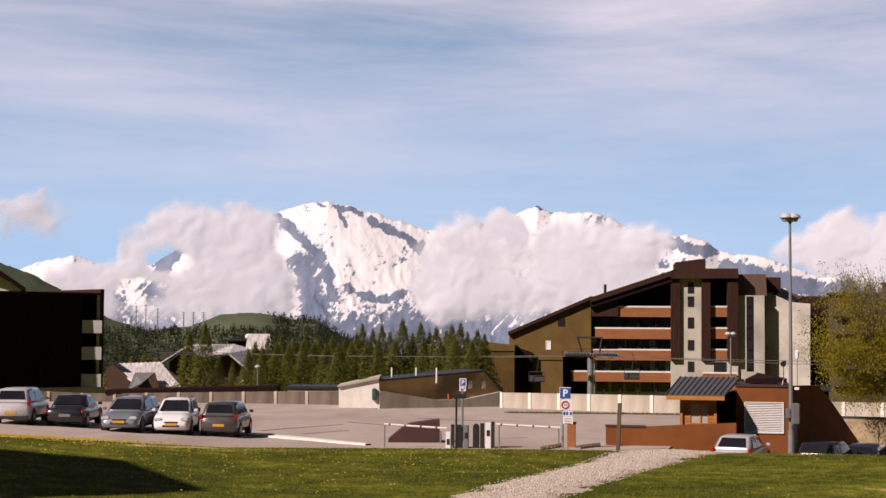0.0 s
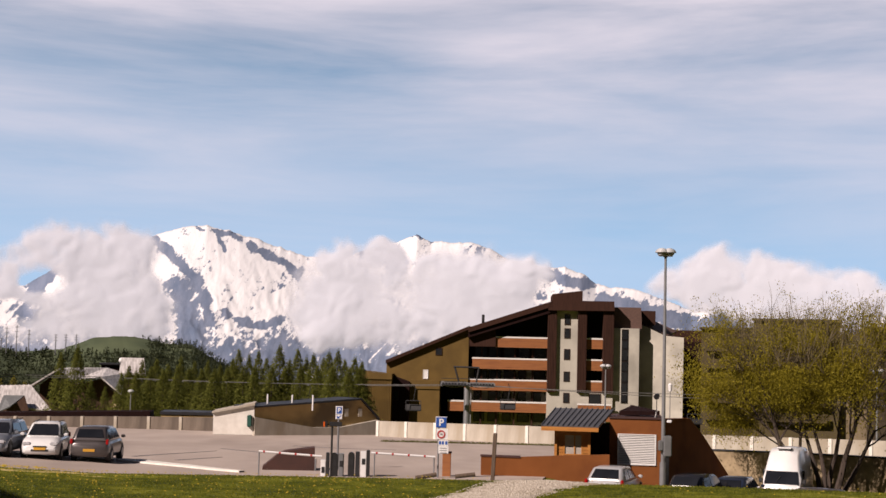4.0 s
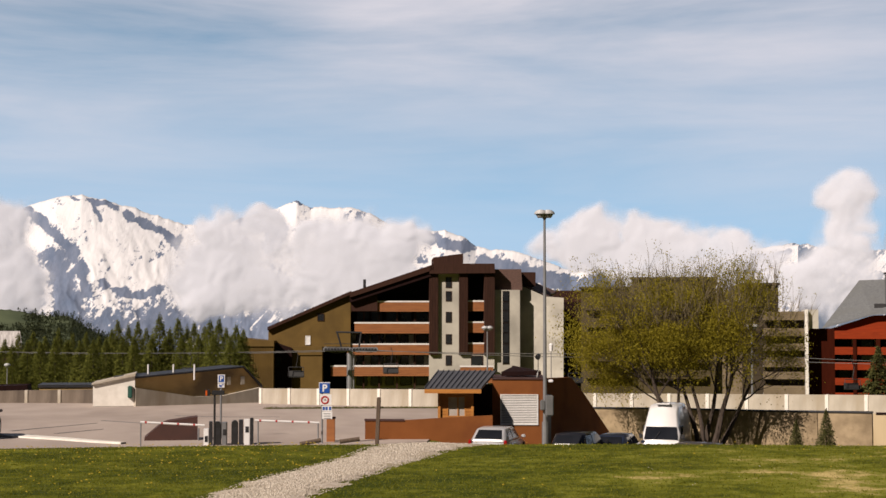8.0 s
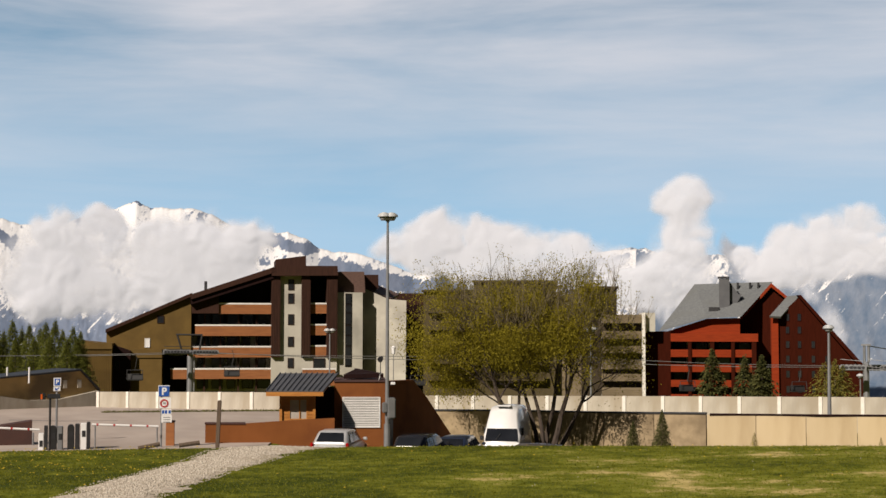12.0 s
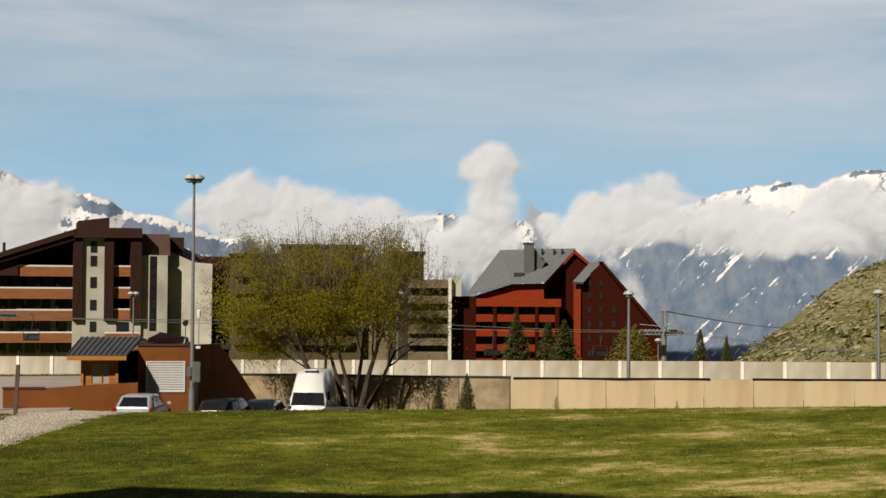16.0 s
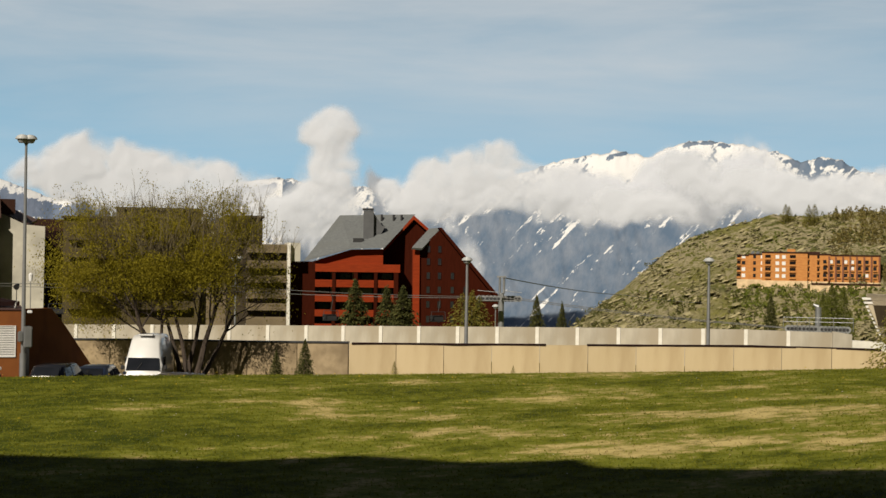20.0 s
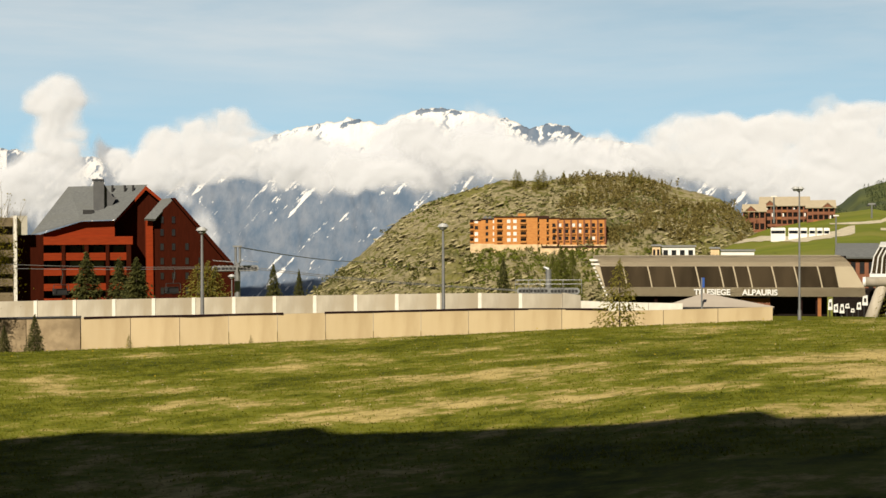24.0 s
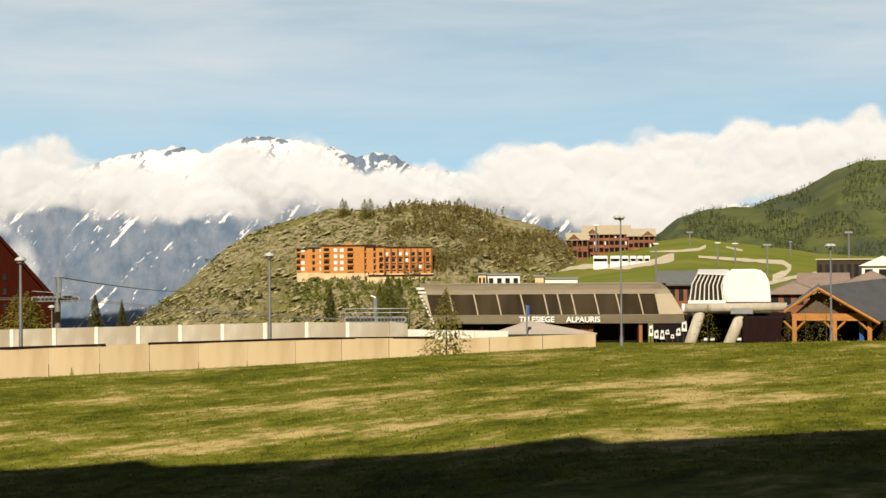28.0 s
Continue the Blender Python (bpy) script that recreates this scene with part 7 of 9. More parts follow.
block_house("house", 185.19, 136.40, -6.00, -53.63, -2.48, 2.54, 6.87, M_BROWNHOUSE, M_SLATE, "brown timber house with a grey roof", 2, 4, "ridge")
block_house("house", 211.76, 132.88, -6.00, -57.89, -3.98, 3.99, 4.88, M_BROWNHOUSE, M_PINKROOF, "red-brown house with a faded pink gable roof", 2, 4, "gable", 14)
block_house("house", 257.02, 154.73, -6.00, -58.95, -4.45, 4.49, 4.47, M_BROWNHOUSE, M_PINKROOF, "brown house with a broad faded roof", 2, 4, "ridge", 14)
block_house("house", 244.05, 137.25, -6.00, -60.65, -4.09, 4.13, 6.11, M_BROWNHOUSE, M_PINKROOF, "red-brown gabled house with a faded roof", 2, 4, "gable", 14)
# dark olive wall stands for the shade beneath the gallery roof
block_house("house", 364.65, 208.41, -3.00, -60.25, -11.23, 11.35, 6.62, M_OLIVEDARK, M_STATION, "long low gallery, wall coloured as shade under a flat pale roof", 1, 12)
block_house("tent_hall", 349.99, 193.67, -3.00, -61.04, -5.05, 5.27, 5.23, M_WHITE, M_WHITE, "white hall with a rounded roof", 1, 3, "gable")
for i, p in enumerate(((480.32, 392.04, 0.00, -50.78, -2.62, 3.10, 5.18), (484.06, 387.41, 0.00, -51.33, -1.70, 2.18, 5.14), (486.54, 384.29, 0.00, -51.70, -1.13, 1.61, 5.11), (488.58, 381.69, 0.00, -52.00, -1.01, 1.50, 5.08), (490.33, 379.44, 0.00, -52.27, -0.89, 1.38, 5.06), (491.99, 377.28, 0.00, -52.52, -0.89, 1.38, 5.04))):
    c = thing("coach", *p[:4], "white coach parked below the distant lodge", "coach", "parked coaches")
    bm = bmesh.new()
    bx(bm, p[4], p[5], 0, 3, -0.5, p[6])
    b = part("body", bm, M_WHITE, c, bevel=0.15)
    box("window_band", M_CARGLASS, b, p[4] + 0.2, p[5] - 0.2, -0.03, -0.005, p[6] * 0.55, p[6] * 0.78)

# ---- far lift towers and poles on the meadow ----
def far_pole(a, e0, e1, arm, label):
    p = on_meadow(a, e0) or polar(a, 500, EYE + 500 * math.tan(radians(e0)))
    d = p.xy.length
    top = EYE + d * math.tan(radians(e1))
    h = thing("lift_tower" if arm else "lamp_pole", p.x, p.y, p.z - 1, -a, label, "lift tower" if arm else "pole", "poles on the meadow")
    r = max(0.22, d * 0.0006)
    pipe("mast", M_STEEL, h, (0, 0, 0), (0, 0, top - p.z + 1), r, r * 0.8, 8)
    if arm:
        box("cross_arm", M_STEEL, h, -arm, arm, -0.3, 0.3, top - p.z + 0.6, top - p.z + 1.2)
        for s in (-1, 1):
            box("wheel_train", M_DARKSTEEL, h, s * arm - 0.5, s * arm + 0.5, -0.4, 0.4, top - p.z - 0.2, top - p.z + 0.59)
    else:
        box("lamp_head", M_WHITERAIL, h, -r * 3, r * 3, -0.3, 0.3, top - p.z + 1.003, top - p.z + 1.4)


for (a, e0), e1, arm in zip([(55.15, -0.37), (56.95, -0.74), (57.79, -0.03), (52.87, -0.93), (50.65, 0.28), (51.98, 0.22), (54.13, 0.33), (55.79, -0.35), (59.87, -0.05)], (0.43, 0.37, 0.47, 0.41, 1.13, 0.94, 0.86, 0.40, 0.80), (0, 1.4, 0.8, 0, 0, 0, 1.6, 0, 1.2)):
    far_pole(a, e0, e1, arm, "grey lift tower on the meadow" if arm else "thin grey lamp pole on the meadow")

# ---- chairlift station ----
def station():
    h = thing("lift_station", 135.03, 119.03, -6.00, -48.60, "long beige chairlift station with a dark window band", "building")
    zb, zt = 3.20, 7.76
    wz0, wz1 = 4.28, 6.69
    ul, ur = -13.14, 13.74
    d = 9.0
    # rounded shell: fascia below, glazing, shoulder above
    def shell(name, pts_yz, x0, x1, x0t, x1t, material, label=""):
        bm = bmesh.new()
        n = len(pts_yz)
        a = [bm.verts.new((x0 + (x0t - x0) * k / (n - 1), y, z)) for k, (y, z) in enumerate(pts_yz)]
        b = [bm.verts.new((x1 + (x1t - x1) * k / (n - 1), y, z)) for k, (y, z) in enumerate(pts_yz)]
        for k in range(n - 1):
            bm.faces.new((a[k], b[k], b[k + 1], a[k + 1]))
        bmesh.ops.solidify(bm, geom=bm.faces[:], thickness=0.25)
        bmesh.ops.recalc_face_normals(bm, faces=bm.faces)
        return part(name, bm, material, h, label)
    L0, L1 = -12.68, -14.81
    R0, R1 = 16.76, 14.15
    f = (wz0 - zb) / (zt - zb)
    g = (wz1 - zb) / (zt - zb)
    lx = lambda k: L0 + (L1 - L0) * k
    rx = lambda k: R0 + (R1 - R0) * k ** 2
    shell("fascia", [(0.0, zb), (-0.25, wz0)], lx(0), rx(0), lx(f), rx(f), M_STATION, "beige fascia with the station name")
    shell("shoulder", [(0.3, wz1), (0.8, wz1 + (zt - wz1) * 0.5), (1.8, zt - 0.1), (3.5, zt + 0.15)], lx(g), rx(g), lx(1.0), rx(1.0), M_STATION)
    bm = bmesh.new()
    slab(bm, [(lx(1.0), 3.4, zt + 0.15), (rx(1.0), 3.4, zt + 0.15), (rx(1.0), d, zt + 0.1), (lx(1.0), d, zt + 0.1)], 0.25)
    part("roof", bm, M_STATION, h)
    prism_l = bmesh.new()
    prism(prism_l, [(lx(f), wz0), (ul, wz0), (ul - 0.6, wz1), (lx(g), wz1)], -0.1, 0.2)
    part("end_panel", prism_l, M_STATION, h)
    prism_r = bmesh.new()
    prism(prism_r, [(ur, wz0), (rx(f), wz0), (rx(g), wz1), (ur - 0.5, wz1)], -0.1, 0.2)
    part("end_panel", prism_r, M_STATION, h)
    bm = bmesh.new()
    slab(bm, [(ul, -0.1, wz0), (ur, -0.1, wz0), (ur - 0.5, 0.32, wz1), (ul - 0.6, 0.32, wz1)], 0.05)
    gl = part("window_band", bm, M_STGLASS, h, "dark tinted window band")
    for u in (-10.51, -7.61, -4.86, -2.04, 0.70, 2.30, 3.97, 6.70, 9.23, 11.88):
        bm = bmesh.new()
        tube(bm, (u, -0.18, wz0 - 0.05), (u - 0.25, -0.05, (wz0 + wz1) / 2), 0.09, 0.09, 6)
        tube(bm, (u - 0.25, -0.05, (wz0 + wz1) / 2), (u - 0.55, 0.28, wz1 + 0.05), 0.09, 0.09, 6)
        part("mullion", bm, M_STATION, gl)
    for u in (-11.72, -9.03, -6.27, -3.45, -0.64, 5.04, 8.03, 10.55, 12.68):
        box("interior_post", M_STEEL, h, u, u + 0.15, 2.0, 2.2, wz0, wz1)
    box("wall", M_DARKIN, h, lx(0.2) + 0.5, rx(0) - 1.5, d - 0.3, d, zb, zt)
    box("floor_plate", M_STATION, h, lx(0) + 0.3, rx(0) - 0.2, 0.3, d, zb - 0.02, zb + 0.2)
    for s in range(10):
        bm = bmesh.new()
        k0, k1 = s / 10, s / 10 + 0.05
        prism(bm, [(lx(k0) - 0.35, zb + (zt - zb) * k0), (lx(k0) + 0.6, zb + (zt - zb) * k0), (lx(k1) + 0.6, zb + (zt - zb) * k1), (lx(k1) - 0.35, zb + (zt - zb) * k1)], 0.4, 3.0)
        part("louvre", bm, M_WHITERAIL, h)
    text_on(h, "TELESIEGE", 0.92, -0.65, -0.33, 3.68, M_WHITE, bold=0.03)
    text_on(h, "ALPAURIS", 0.92, 4.82, -0.33, 3.65, M_WHITE, bold=0.03)
    # under the deck
    # near-black wall paints the shade below the deck
    box("deck_shade_wall", M_DARKIN, h, -12.42, 12.65, 3, 4, -3, zb - 0.03)
    for x in (-10.73, -7.37, 9.33, 11.19):
        box("column", M_DARKWOOD, h, x, x + 0.35, 0.6, 1.0, -3, zb - 0.03)
    box("column", M_ORANGE, h, 11.39, 11.79, 0.3, 0.6, -3, zb - 0.03, "orange timber post")
    box("wall", M_BROWNHOUSE, h, 2.68, 6.01, 1.0, 2.8, -3, 2.92)


M_STGLASS = mat("tinted_station_glass", (0.035, 0.026, 0.016), (0.075, 0.055, 0.034), 0.12, 0.4, spec=0.4, stretch=(1, 1, 0.2))
station()
rnd_s = random.Random(11)
for i in range(7):
    sm = thing("snow_machine", 141.02, 105.30, -5.00, -53.25, "folded white and black snow machine stored below the station", "machine", "stored machines")
    u, z = -2.05 + i * 0.62, 0.46 + rnd_s.random() * 1.0
    w, t = rnd_s.uniform(0.35, 0.6), rnd_s.uniform(0.4, 1.3)
    bm = bmesh.new()
    prism(bm, [(u, z), (u + w, z), (u + w * rnd_s.uniform(0.8, 1.0), z + t), (u + w * rnd_s.uniform(0.0, 0.3), z + t * rnd_s.uniform(0.8, 1.0))], 0, 0.5)
    part("housing", bm, M_WHITE, sm)
    box("grille", M_BLACK, sm, u + w * 0.3, u + w * 0.75, -0.03, -0.003, z + t * 0.3, z + t * 0.7)
    pipe("leg", M_DARKSTEEL, sm, (u + 0.2, 0.2, -1), (u + 0.2, 0.2, z), 0.06)
def canopy():
    h = thing("canopy", 72.77, 64.14, -1.50, -48.60, "low pale canopy roof behind the end of the yellow wall", "canopy")
    bm = bmesh.new()
    slab(bm, [(-3.61, -0.5, 1.72), (3.45, -0.5, 1.80), (-0.89, 3, 2.47)], 0.1)
    part("roof", bm, M_PALECANVAS, h)
    box("fascia", M_DARKSTEEL, h, -3.61, 3.45, -0.6, -0.503, 1.63, 1.74)
    for u in (-3.25, 3.24):
        pipe("post", M_STEEL, h, (u, 0, -1), (u, 0, 1.71), 0.06)
    pipe("pole", M_STEEL, h, (-1.00, -0.7, -1), (-0.99, -0.7, 3.59), 0.05)
    box("flag_sign", M_BLUESIGN, h, -1.03, -0.82, -0.74, -0.7, 2.97, 3.59, "narrow blue and white sign")


M_PALECANVAS = mat("pale_canvas", (0.62, 0.55, 0.47), (0.55, 0.48, 0.41), 0.85, 0.6)
canopy()

# ---- white lift terminal on legs ----
def terminal():
    h = thing("lift_terminal", 156.65, 107.52, -6.00, -55.54, "white rounded lift terminal cover on inclined concrete legs", "lift terminal")
    zb, zt = 5.16, 9.40
    hh = zt - zb
    # white cover: rounded right end, seen from the side
    u0, u1 = -0.57, 5.02
    pts = [(u0 + 0.2, zb), (u1 + 0.05, zb), (u1 + 0.03, zb + hh * 0.3), (u1 - 0.1, zb + hh * 0.6), (u1 - 0.35, zb + hh * 0.8), (u1 - 0.75, zb + hh * 0.93), (u1 - 1.4, zt), (u0 + 0.7, zt), (u0 + 0.2, zb + hh * 0.85), (u0 - 0.15, zb + hh * 0.55), (u0 - 0.1, zb + hh * 0.25)]
    bm = bmesh.new()
    prism(bm, pts, 0, 6)
    part("cover", bm, M_WHITE, h, "white plastic cover", bevel=0.25)
    # glazed part
    g0 = -4.63
    gp = [(g0 - 0.1, zb + hh * 0.12), (u0 - 0.12, zb + hh * 0.06), (u0 - 0.3, zb + hh * 0.5), (u0 + 0.1, zb + hh * 0.82), (g0 + 0.9, zb + hh * 0.88), (g0 + 0.25, zb + hh * 0.6)]
    gl = plate("glazing", M_STGLASS, h, gp, 0.5, 5.5, "dark curved glazing")
    for i in range(8):
        s = i / 7
        bm = bmesh.new()
        xs = [(g0 - 0.1 + (u0 - g0) * s, zb + hh * (0.12 - 0.06 * s)), (g0 + 0.2 + (u0 - g0 - 0.5) * s, zb + hh * (0.58 - 0.06 * s)), (g0 + 0.9 + (u0 - g0 - 0.8) * s, zb + hh * (0.88 - 0.05 * s))]
        for (a, c), (b, e) in zip(xs, xs[1:]):
            tube(bm, (a, 0.42, c), (b, 0.42, e), 0.085, 0.085, 6)
        part("rib", bm, M_WHITE, gl)
    box("gutter", M_WHITE, h, g0 - 0.3, u0 + 0.2, 0.2, 5.6, zb + hh * 0.0, zb + hh * 0.1)
    bm = bmesh.new()
    slab(bm, [(g0 + 0.8, 0.2, zb + hh * 0.9), (u0 + 0.6, 0.2, zb + hh * 0.86), (u0 + 0.6, 5.6, zb + hh * 0.99), (g0 + 0.9, 5.6, zb + hh * 1.0)], 0.15)
    part("top_cover", bm, M_WHITE, h)
    box("machine_room", M_DARKWOOD, h, -3.97, 7.83, 8, 14, -3, 3.60, "dark brown machine room")
    box("machine_room", M_DARKIN, h, -9.66, -3.42, 9, 14, -3, 3.31)
    for i, u in enumerate((-3.15, -2.32, 1.04, 2.40, 3.76)):
        box("stored_panel", M_WHITE, h, u, u + 0.5, 6.5, 6.8, -1.5, 0.6 + 0.4 * (i % 3), "white stored panel")
    pipe("strut", M_DARKSTEEL, h, (2.75, 2.5, 4.18), (4.23, 4, -2), 0.15)
    # beam and legs
    bm = bmesh.new()
    tube(bm, (-5.34, -0.5, 4.61), (6.97, -0.5, 4.80), 0.60, 0.52, 20)
    part("beam", bm, M_CONCRETE, h, smooth=True)
    pipe("end_cap", M_WHITE, h, (-5.68, -0.5, 4.61), (-5.35, -0.5, 4.61), 0.61, 0.61, 20, "white end cap")
    for p0, p1 in (((-3.41, -0.2, 4.32), (-5.65, -0.2, -2.5)), ((1.67, -0.2, 4.32), (-1.11, -0.2, -2.5))):
        bm = bmesh.new()
        tube(bm, p0, p1, 0.62, 0.8, 16)
        part("leg", bm, M_CONCRETE, h, smooth=True)
    box("bracket", M_STEEL, h, 0.23, 2.90, -1.25, 0.3, 3.97, 4.67)
    box("machine_deck", M_DARKSTEEL, h, -4.09, 6.16, 1.8, 5, 4.81, zb)


terminal()

# ---- timber lodge ----
def timber_lodge():
    h = thing("timber_lodge", 141.43, 84.98, -5.00, -59.00, "open timber lodge with a dark grey roof and pine gable", "building")
    apex, le, re = (-0.65, 6.86), (-4.17, 4.35), (5.53, 3.18)
    bm = bmesh.new()
    slab(bm, [(apex[0], -1.2, apex[1]), (le[0], -1.2, le[1]), (le[0], 12, le[1]), (apex[0], 12, apex[1])], 0.3)
    part("roof", bm, M_SLATE, h, "grey slate roof")
    bm = bmesh.new()
    slab(bm, [(apex[0], -1.2, apex[1]), (re[0], -1.2, re[1]), (re[0] + 9, 10, re[1] + 1.4), (apex[0] + 9.5, 10, apex[1] + 0.9)], 0.3)
    part("roof", bm, M_METALROOF, h, "dark grey roof slope")
    for a, b in ((le, apex), (apex, re)):
        bm = bmesh.new()
        tube(bm, (a[0], -1.25, a[1] - 0.25), (b[0], -1.25, b[1] - 0.25), 0.16, 0.16, 6)
        part("barge_board", bm, M_PINE, h)
    cz = 3.63
    prism_g = bmesh.new()
    prism(prism_g, [(le[0] + 1.2, cz + 0.3), (apex[0], apex[1] - 0.5), (re[0] - 2.0, cz + 0.3)], 0.2, 0.4)
    part("gable", prism_g, M_OLDWOOD, h, "brown boarded gable")
    beam = box("tie_beam", M_PINE, h, le[0] + 0.8, re[0] - 0.8, -0.3, 0.1, cz - 0.45, cz + 0.3)
    for u in (-3.36, 0.76, 4.32):
        box("post", M_PINE, h, u, u + 0.45, -0.3, 0.15, -2, cz - 0.453)
        for s in (-1, 1):
            bm = bmesh.new()
            tube(bm, (u + 0.22, -0.1, cz - 1.6), (u + 0.22 + s * 1.1, -0.1, cz - 0.5), 0.13, 0.13, 6)
            part("brace", bm, M_PINE, h)
    for k in range(5):
        u = apex[0] + (k - 2) * 1.1
        box("rafter_end", M_PINE, h, u, u + 0.2, -1.1, 0.1, apex[1] - 0.75 - abs(k - 2) * 0.62, apex[1] - 0.5 - abs(k - 2) * 0.62)
    box("wall", M_DARKIN, h, le[0] + 1, re[0] + 4, 6, 7, -2, cz)
    box("wall", M_DARKWOOD, h, le[0] - 4.5, le[0] + 1.2, 2, 8, -2, cz - 0.3, "dark brown side building")
    box("panel", M_BLUESIGN, h, 3.52, 3.98, 1.0, 1.1, -0.2, 2.87, "blue and white display panel")


timber_lodge()


# ---- chairlift: pylons, ropes, chairs ----
def sheave_train(h, x0, x1, y, z, n, size):
    size *= 1.3
    beam = box("sheave_beam", M_DARKSTEEL, h, x0, x1, y - 0.08, y + 0.08, z - 0.06, z + 0.06)
    for i in range(n):
        x = x0 + (x1 - x0) * (i + 0.5) / n
        bm = bmesh.new()
        tube(bm, (x, y - 0.12, z - size * 0.25), (x, y + 0.12, z - size * 0.25), size, size, 16)
        w = part("sheave", bm, M_STEEL, h)
        bm = bmesh.new()
        tube(bm, (x, y - 0.14, z - size * 0.25), (x, y + 0.14, z - size * 0.25), size * 0.45, size * 0.45, 12)
        part("hub", bm, M_DARKSTEEL, w)


def pylon_a():
    h = thing("lift_pylon", 14.63, 149.28, -4.00, -5.60, "grey steel chairlift pylon with wheel trains on both sides", "lift pylon", "lift pylons")
    zt = 6.39
    pipe("column", M_STEEL, h, (-0.06, 0, -1), (-0.06, 0, zt), 0.34, 0.30, 14)
    pipe("ladder", M_STEEL, h, (0.33, -0.3, -1), (0.33, -0.3, zt), 0.06)
    bm = bmesh.new()
    tube(bm, (0.00, -2.6, zt + 0.2), (0.00, 2.6, zt + 0.2), 0.28, 0.28, 10)
    part("cross_arm", bm, M_STEEL, h)
    sheave_train(h, -2.55, -0.11, -2.6, 6.86, 8, 0.20)
    sheave_train(h, 0.22, 2.65, 2.6, 6.74, 8, 0.20)
    for p0, p1 in (((-1.33, 0, 8.43), (-0.89, 0, 6.93)), ((1.05, 0, 8.34), (0.83, 0, 6.95)), ((-1.44, 0, 8.43), (1.11, 0, 8.39))):
        pipe("frame_bar", M_DARKSTEEL, h, p0, p1, 0.09)
    pipe("walkway_rail", M_DARKSTEEL, h, (-2.55, -3, 7.31), (2.54, -3, 7.35), 0.03)
    box("walkway", M_DARKSTEEL, h, -2.55, 2.54, -3.2, -2.75, 6.66, 6.72)


pylon_a()
def pylon_b():
    h = thing("lift_pylon", 76.33, 129.12, -5.00, -30.59, "grey steel chairlift pylon with wheel trains and walkway", "lift pylon", "lift pylons")
    pipe("column", M_STEEL, h, (0, 0, -1), (0, 0, 7.00), 0.32, 0.28, 14)
    pipe("mast", M_STEEL, h, (-0.15, 0, 6.95), (-0.15, 0, 8.61), 0.12)
    pipe("mast", M_STEEL, h, (0.25, 0, 6.95), (0.25, 0, 8.61), 0.12)
    box("top_bar", M_STEEL, h, -0.44, 0.44, -0.2, 0.2, 8.50, 8.67)
    sheave_train(h, -2.32, -0.06, -2.4, 6.55, 6, 0.24)
    sheave_train(h, -0.06, 1.98, 2.4, 6.45, 6, 0.24)
    bm = bmesh.new()
    tube(bm, (0, -2.4, 6.73), (0, 2.4, 6.73), 0.22, 0.22, 10)
    part("cross_arm", bm, M_STEEL, h)
    for a, b in ((-2.32, -0.28), (0.17, 1.98)):
        pipe("walkway_rail", M_STEEL, h, (a, -2.8, 7.27), (b, -2.8, 7.10), 0.03)
        box("walkway", M_STEEL, h, a, b, -3, -2.6, 6.27, 6.35)


pylon_b()
def pylon_c():
    h = thing("lift_pylon", 94.23, 103.54, -6.00, -42.31, "low lift pylon with long wheel trains beyond the parapet", "lift pylon", "lift pylons")
    pipe("column", M_STEEL, h, (0, 0, -1), (0, 0, 7.43), 0.30, 0.26, 12)
    bm = bmesh.new()
    tube(bm, (0, 0, 7.43), (-0.44, 0, 7.65), 0.2, 0.12, 8)
    part("hook", bm, M_STEEL, h)
    sheave_train(h, -2.75, -0.04, -2, 5.62, 8, 0.24)
    sheave_train(h, 0.17, 2.68, -2, 5.60, 8, 0.24)
    for z in (6.55, 6.18):
        pipe("walkway_rail", M_STEEL, h, (-3.00, -2.4, z), (2.99, -2.4, z), 0.025)
    for u in (-3.00, -1.80, -0.76, 1.32, 2.99):
        pipe("rail_post", M_STEEL, h, (u, -2.4, 5.35), (u, -2.4, 6.55), 0.025)


pylon_c()


def rope(pts, r, label, sag=0.6):
    cu = bpy.data.curves.new("lift_rope", "CURVE")
    cu.dimensions, cu.bevel_depth, cu.bevel_resolution = "3D", r, 1
    full = []
    for a, b in zip(pts, pts[1:]):
        a, b = Vector(a), Vector(b)
        for i in range(13):
            s = i / 12
            p = a.lerp(b, s)
            p.z -= sag * 4 * s * (1 - s)
            full.append(p)
    sp = cu.splines.new("POLY")
    sp.points.add(len(full) - 1)
    for q, p in zip(sp.points, full):
        q.co = (*p, 1)
    cu.materials.append(M_ROPE)
    return tagged(new("lift_rope", cu), label, "rope", "lift ropes")


M_ROPE = mat("steel_rope", (0.22, 0.22, 0.22), None, 0.5, 4, metal=0.4)
rope([(-57.44, 149.34, 3.44), (-22.00, 154.44, 2.55), (11.89, 146.92, 2.69), (14.27, 146.71, 2.71), (48.24, 138.86, 2.57), (73.13, 128.21, 1.65), (75.11, 127.06, 1.62), (90.87, 103.86, -0.44), (94.82, 100.27, -0.49)], 0.032, "steel haul rope of the chairlift, near side", 0.25)
rope([(-59.58, 154.94, 2.91), (-22.85, 160.38, 2.29), (15.11, 151.85, 2.56), (17.57, 151.59, 2.59), (50.21, 144.53, 1.90), (77.50, 131.22, 1.44), (79.28, 130.16, 1.41), (94.36, 103.42, -0.60)], 0.032, "steel haul rope of the chairlift, far side", 0.25)
rope([(77.22, 129.76, 3.46), (166.93, 237.14, -0.99), (291.84, 368.41, -6.90)], 0.06, "high line running towards the rocky hill", 0.3)


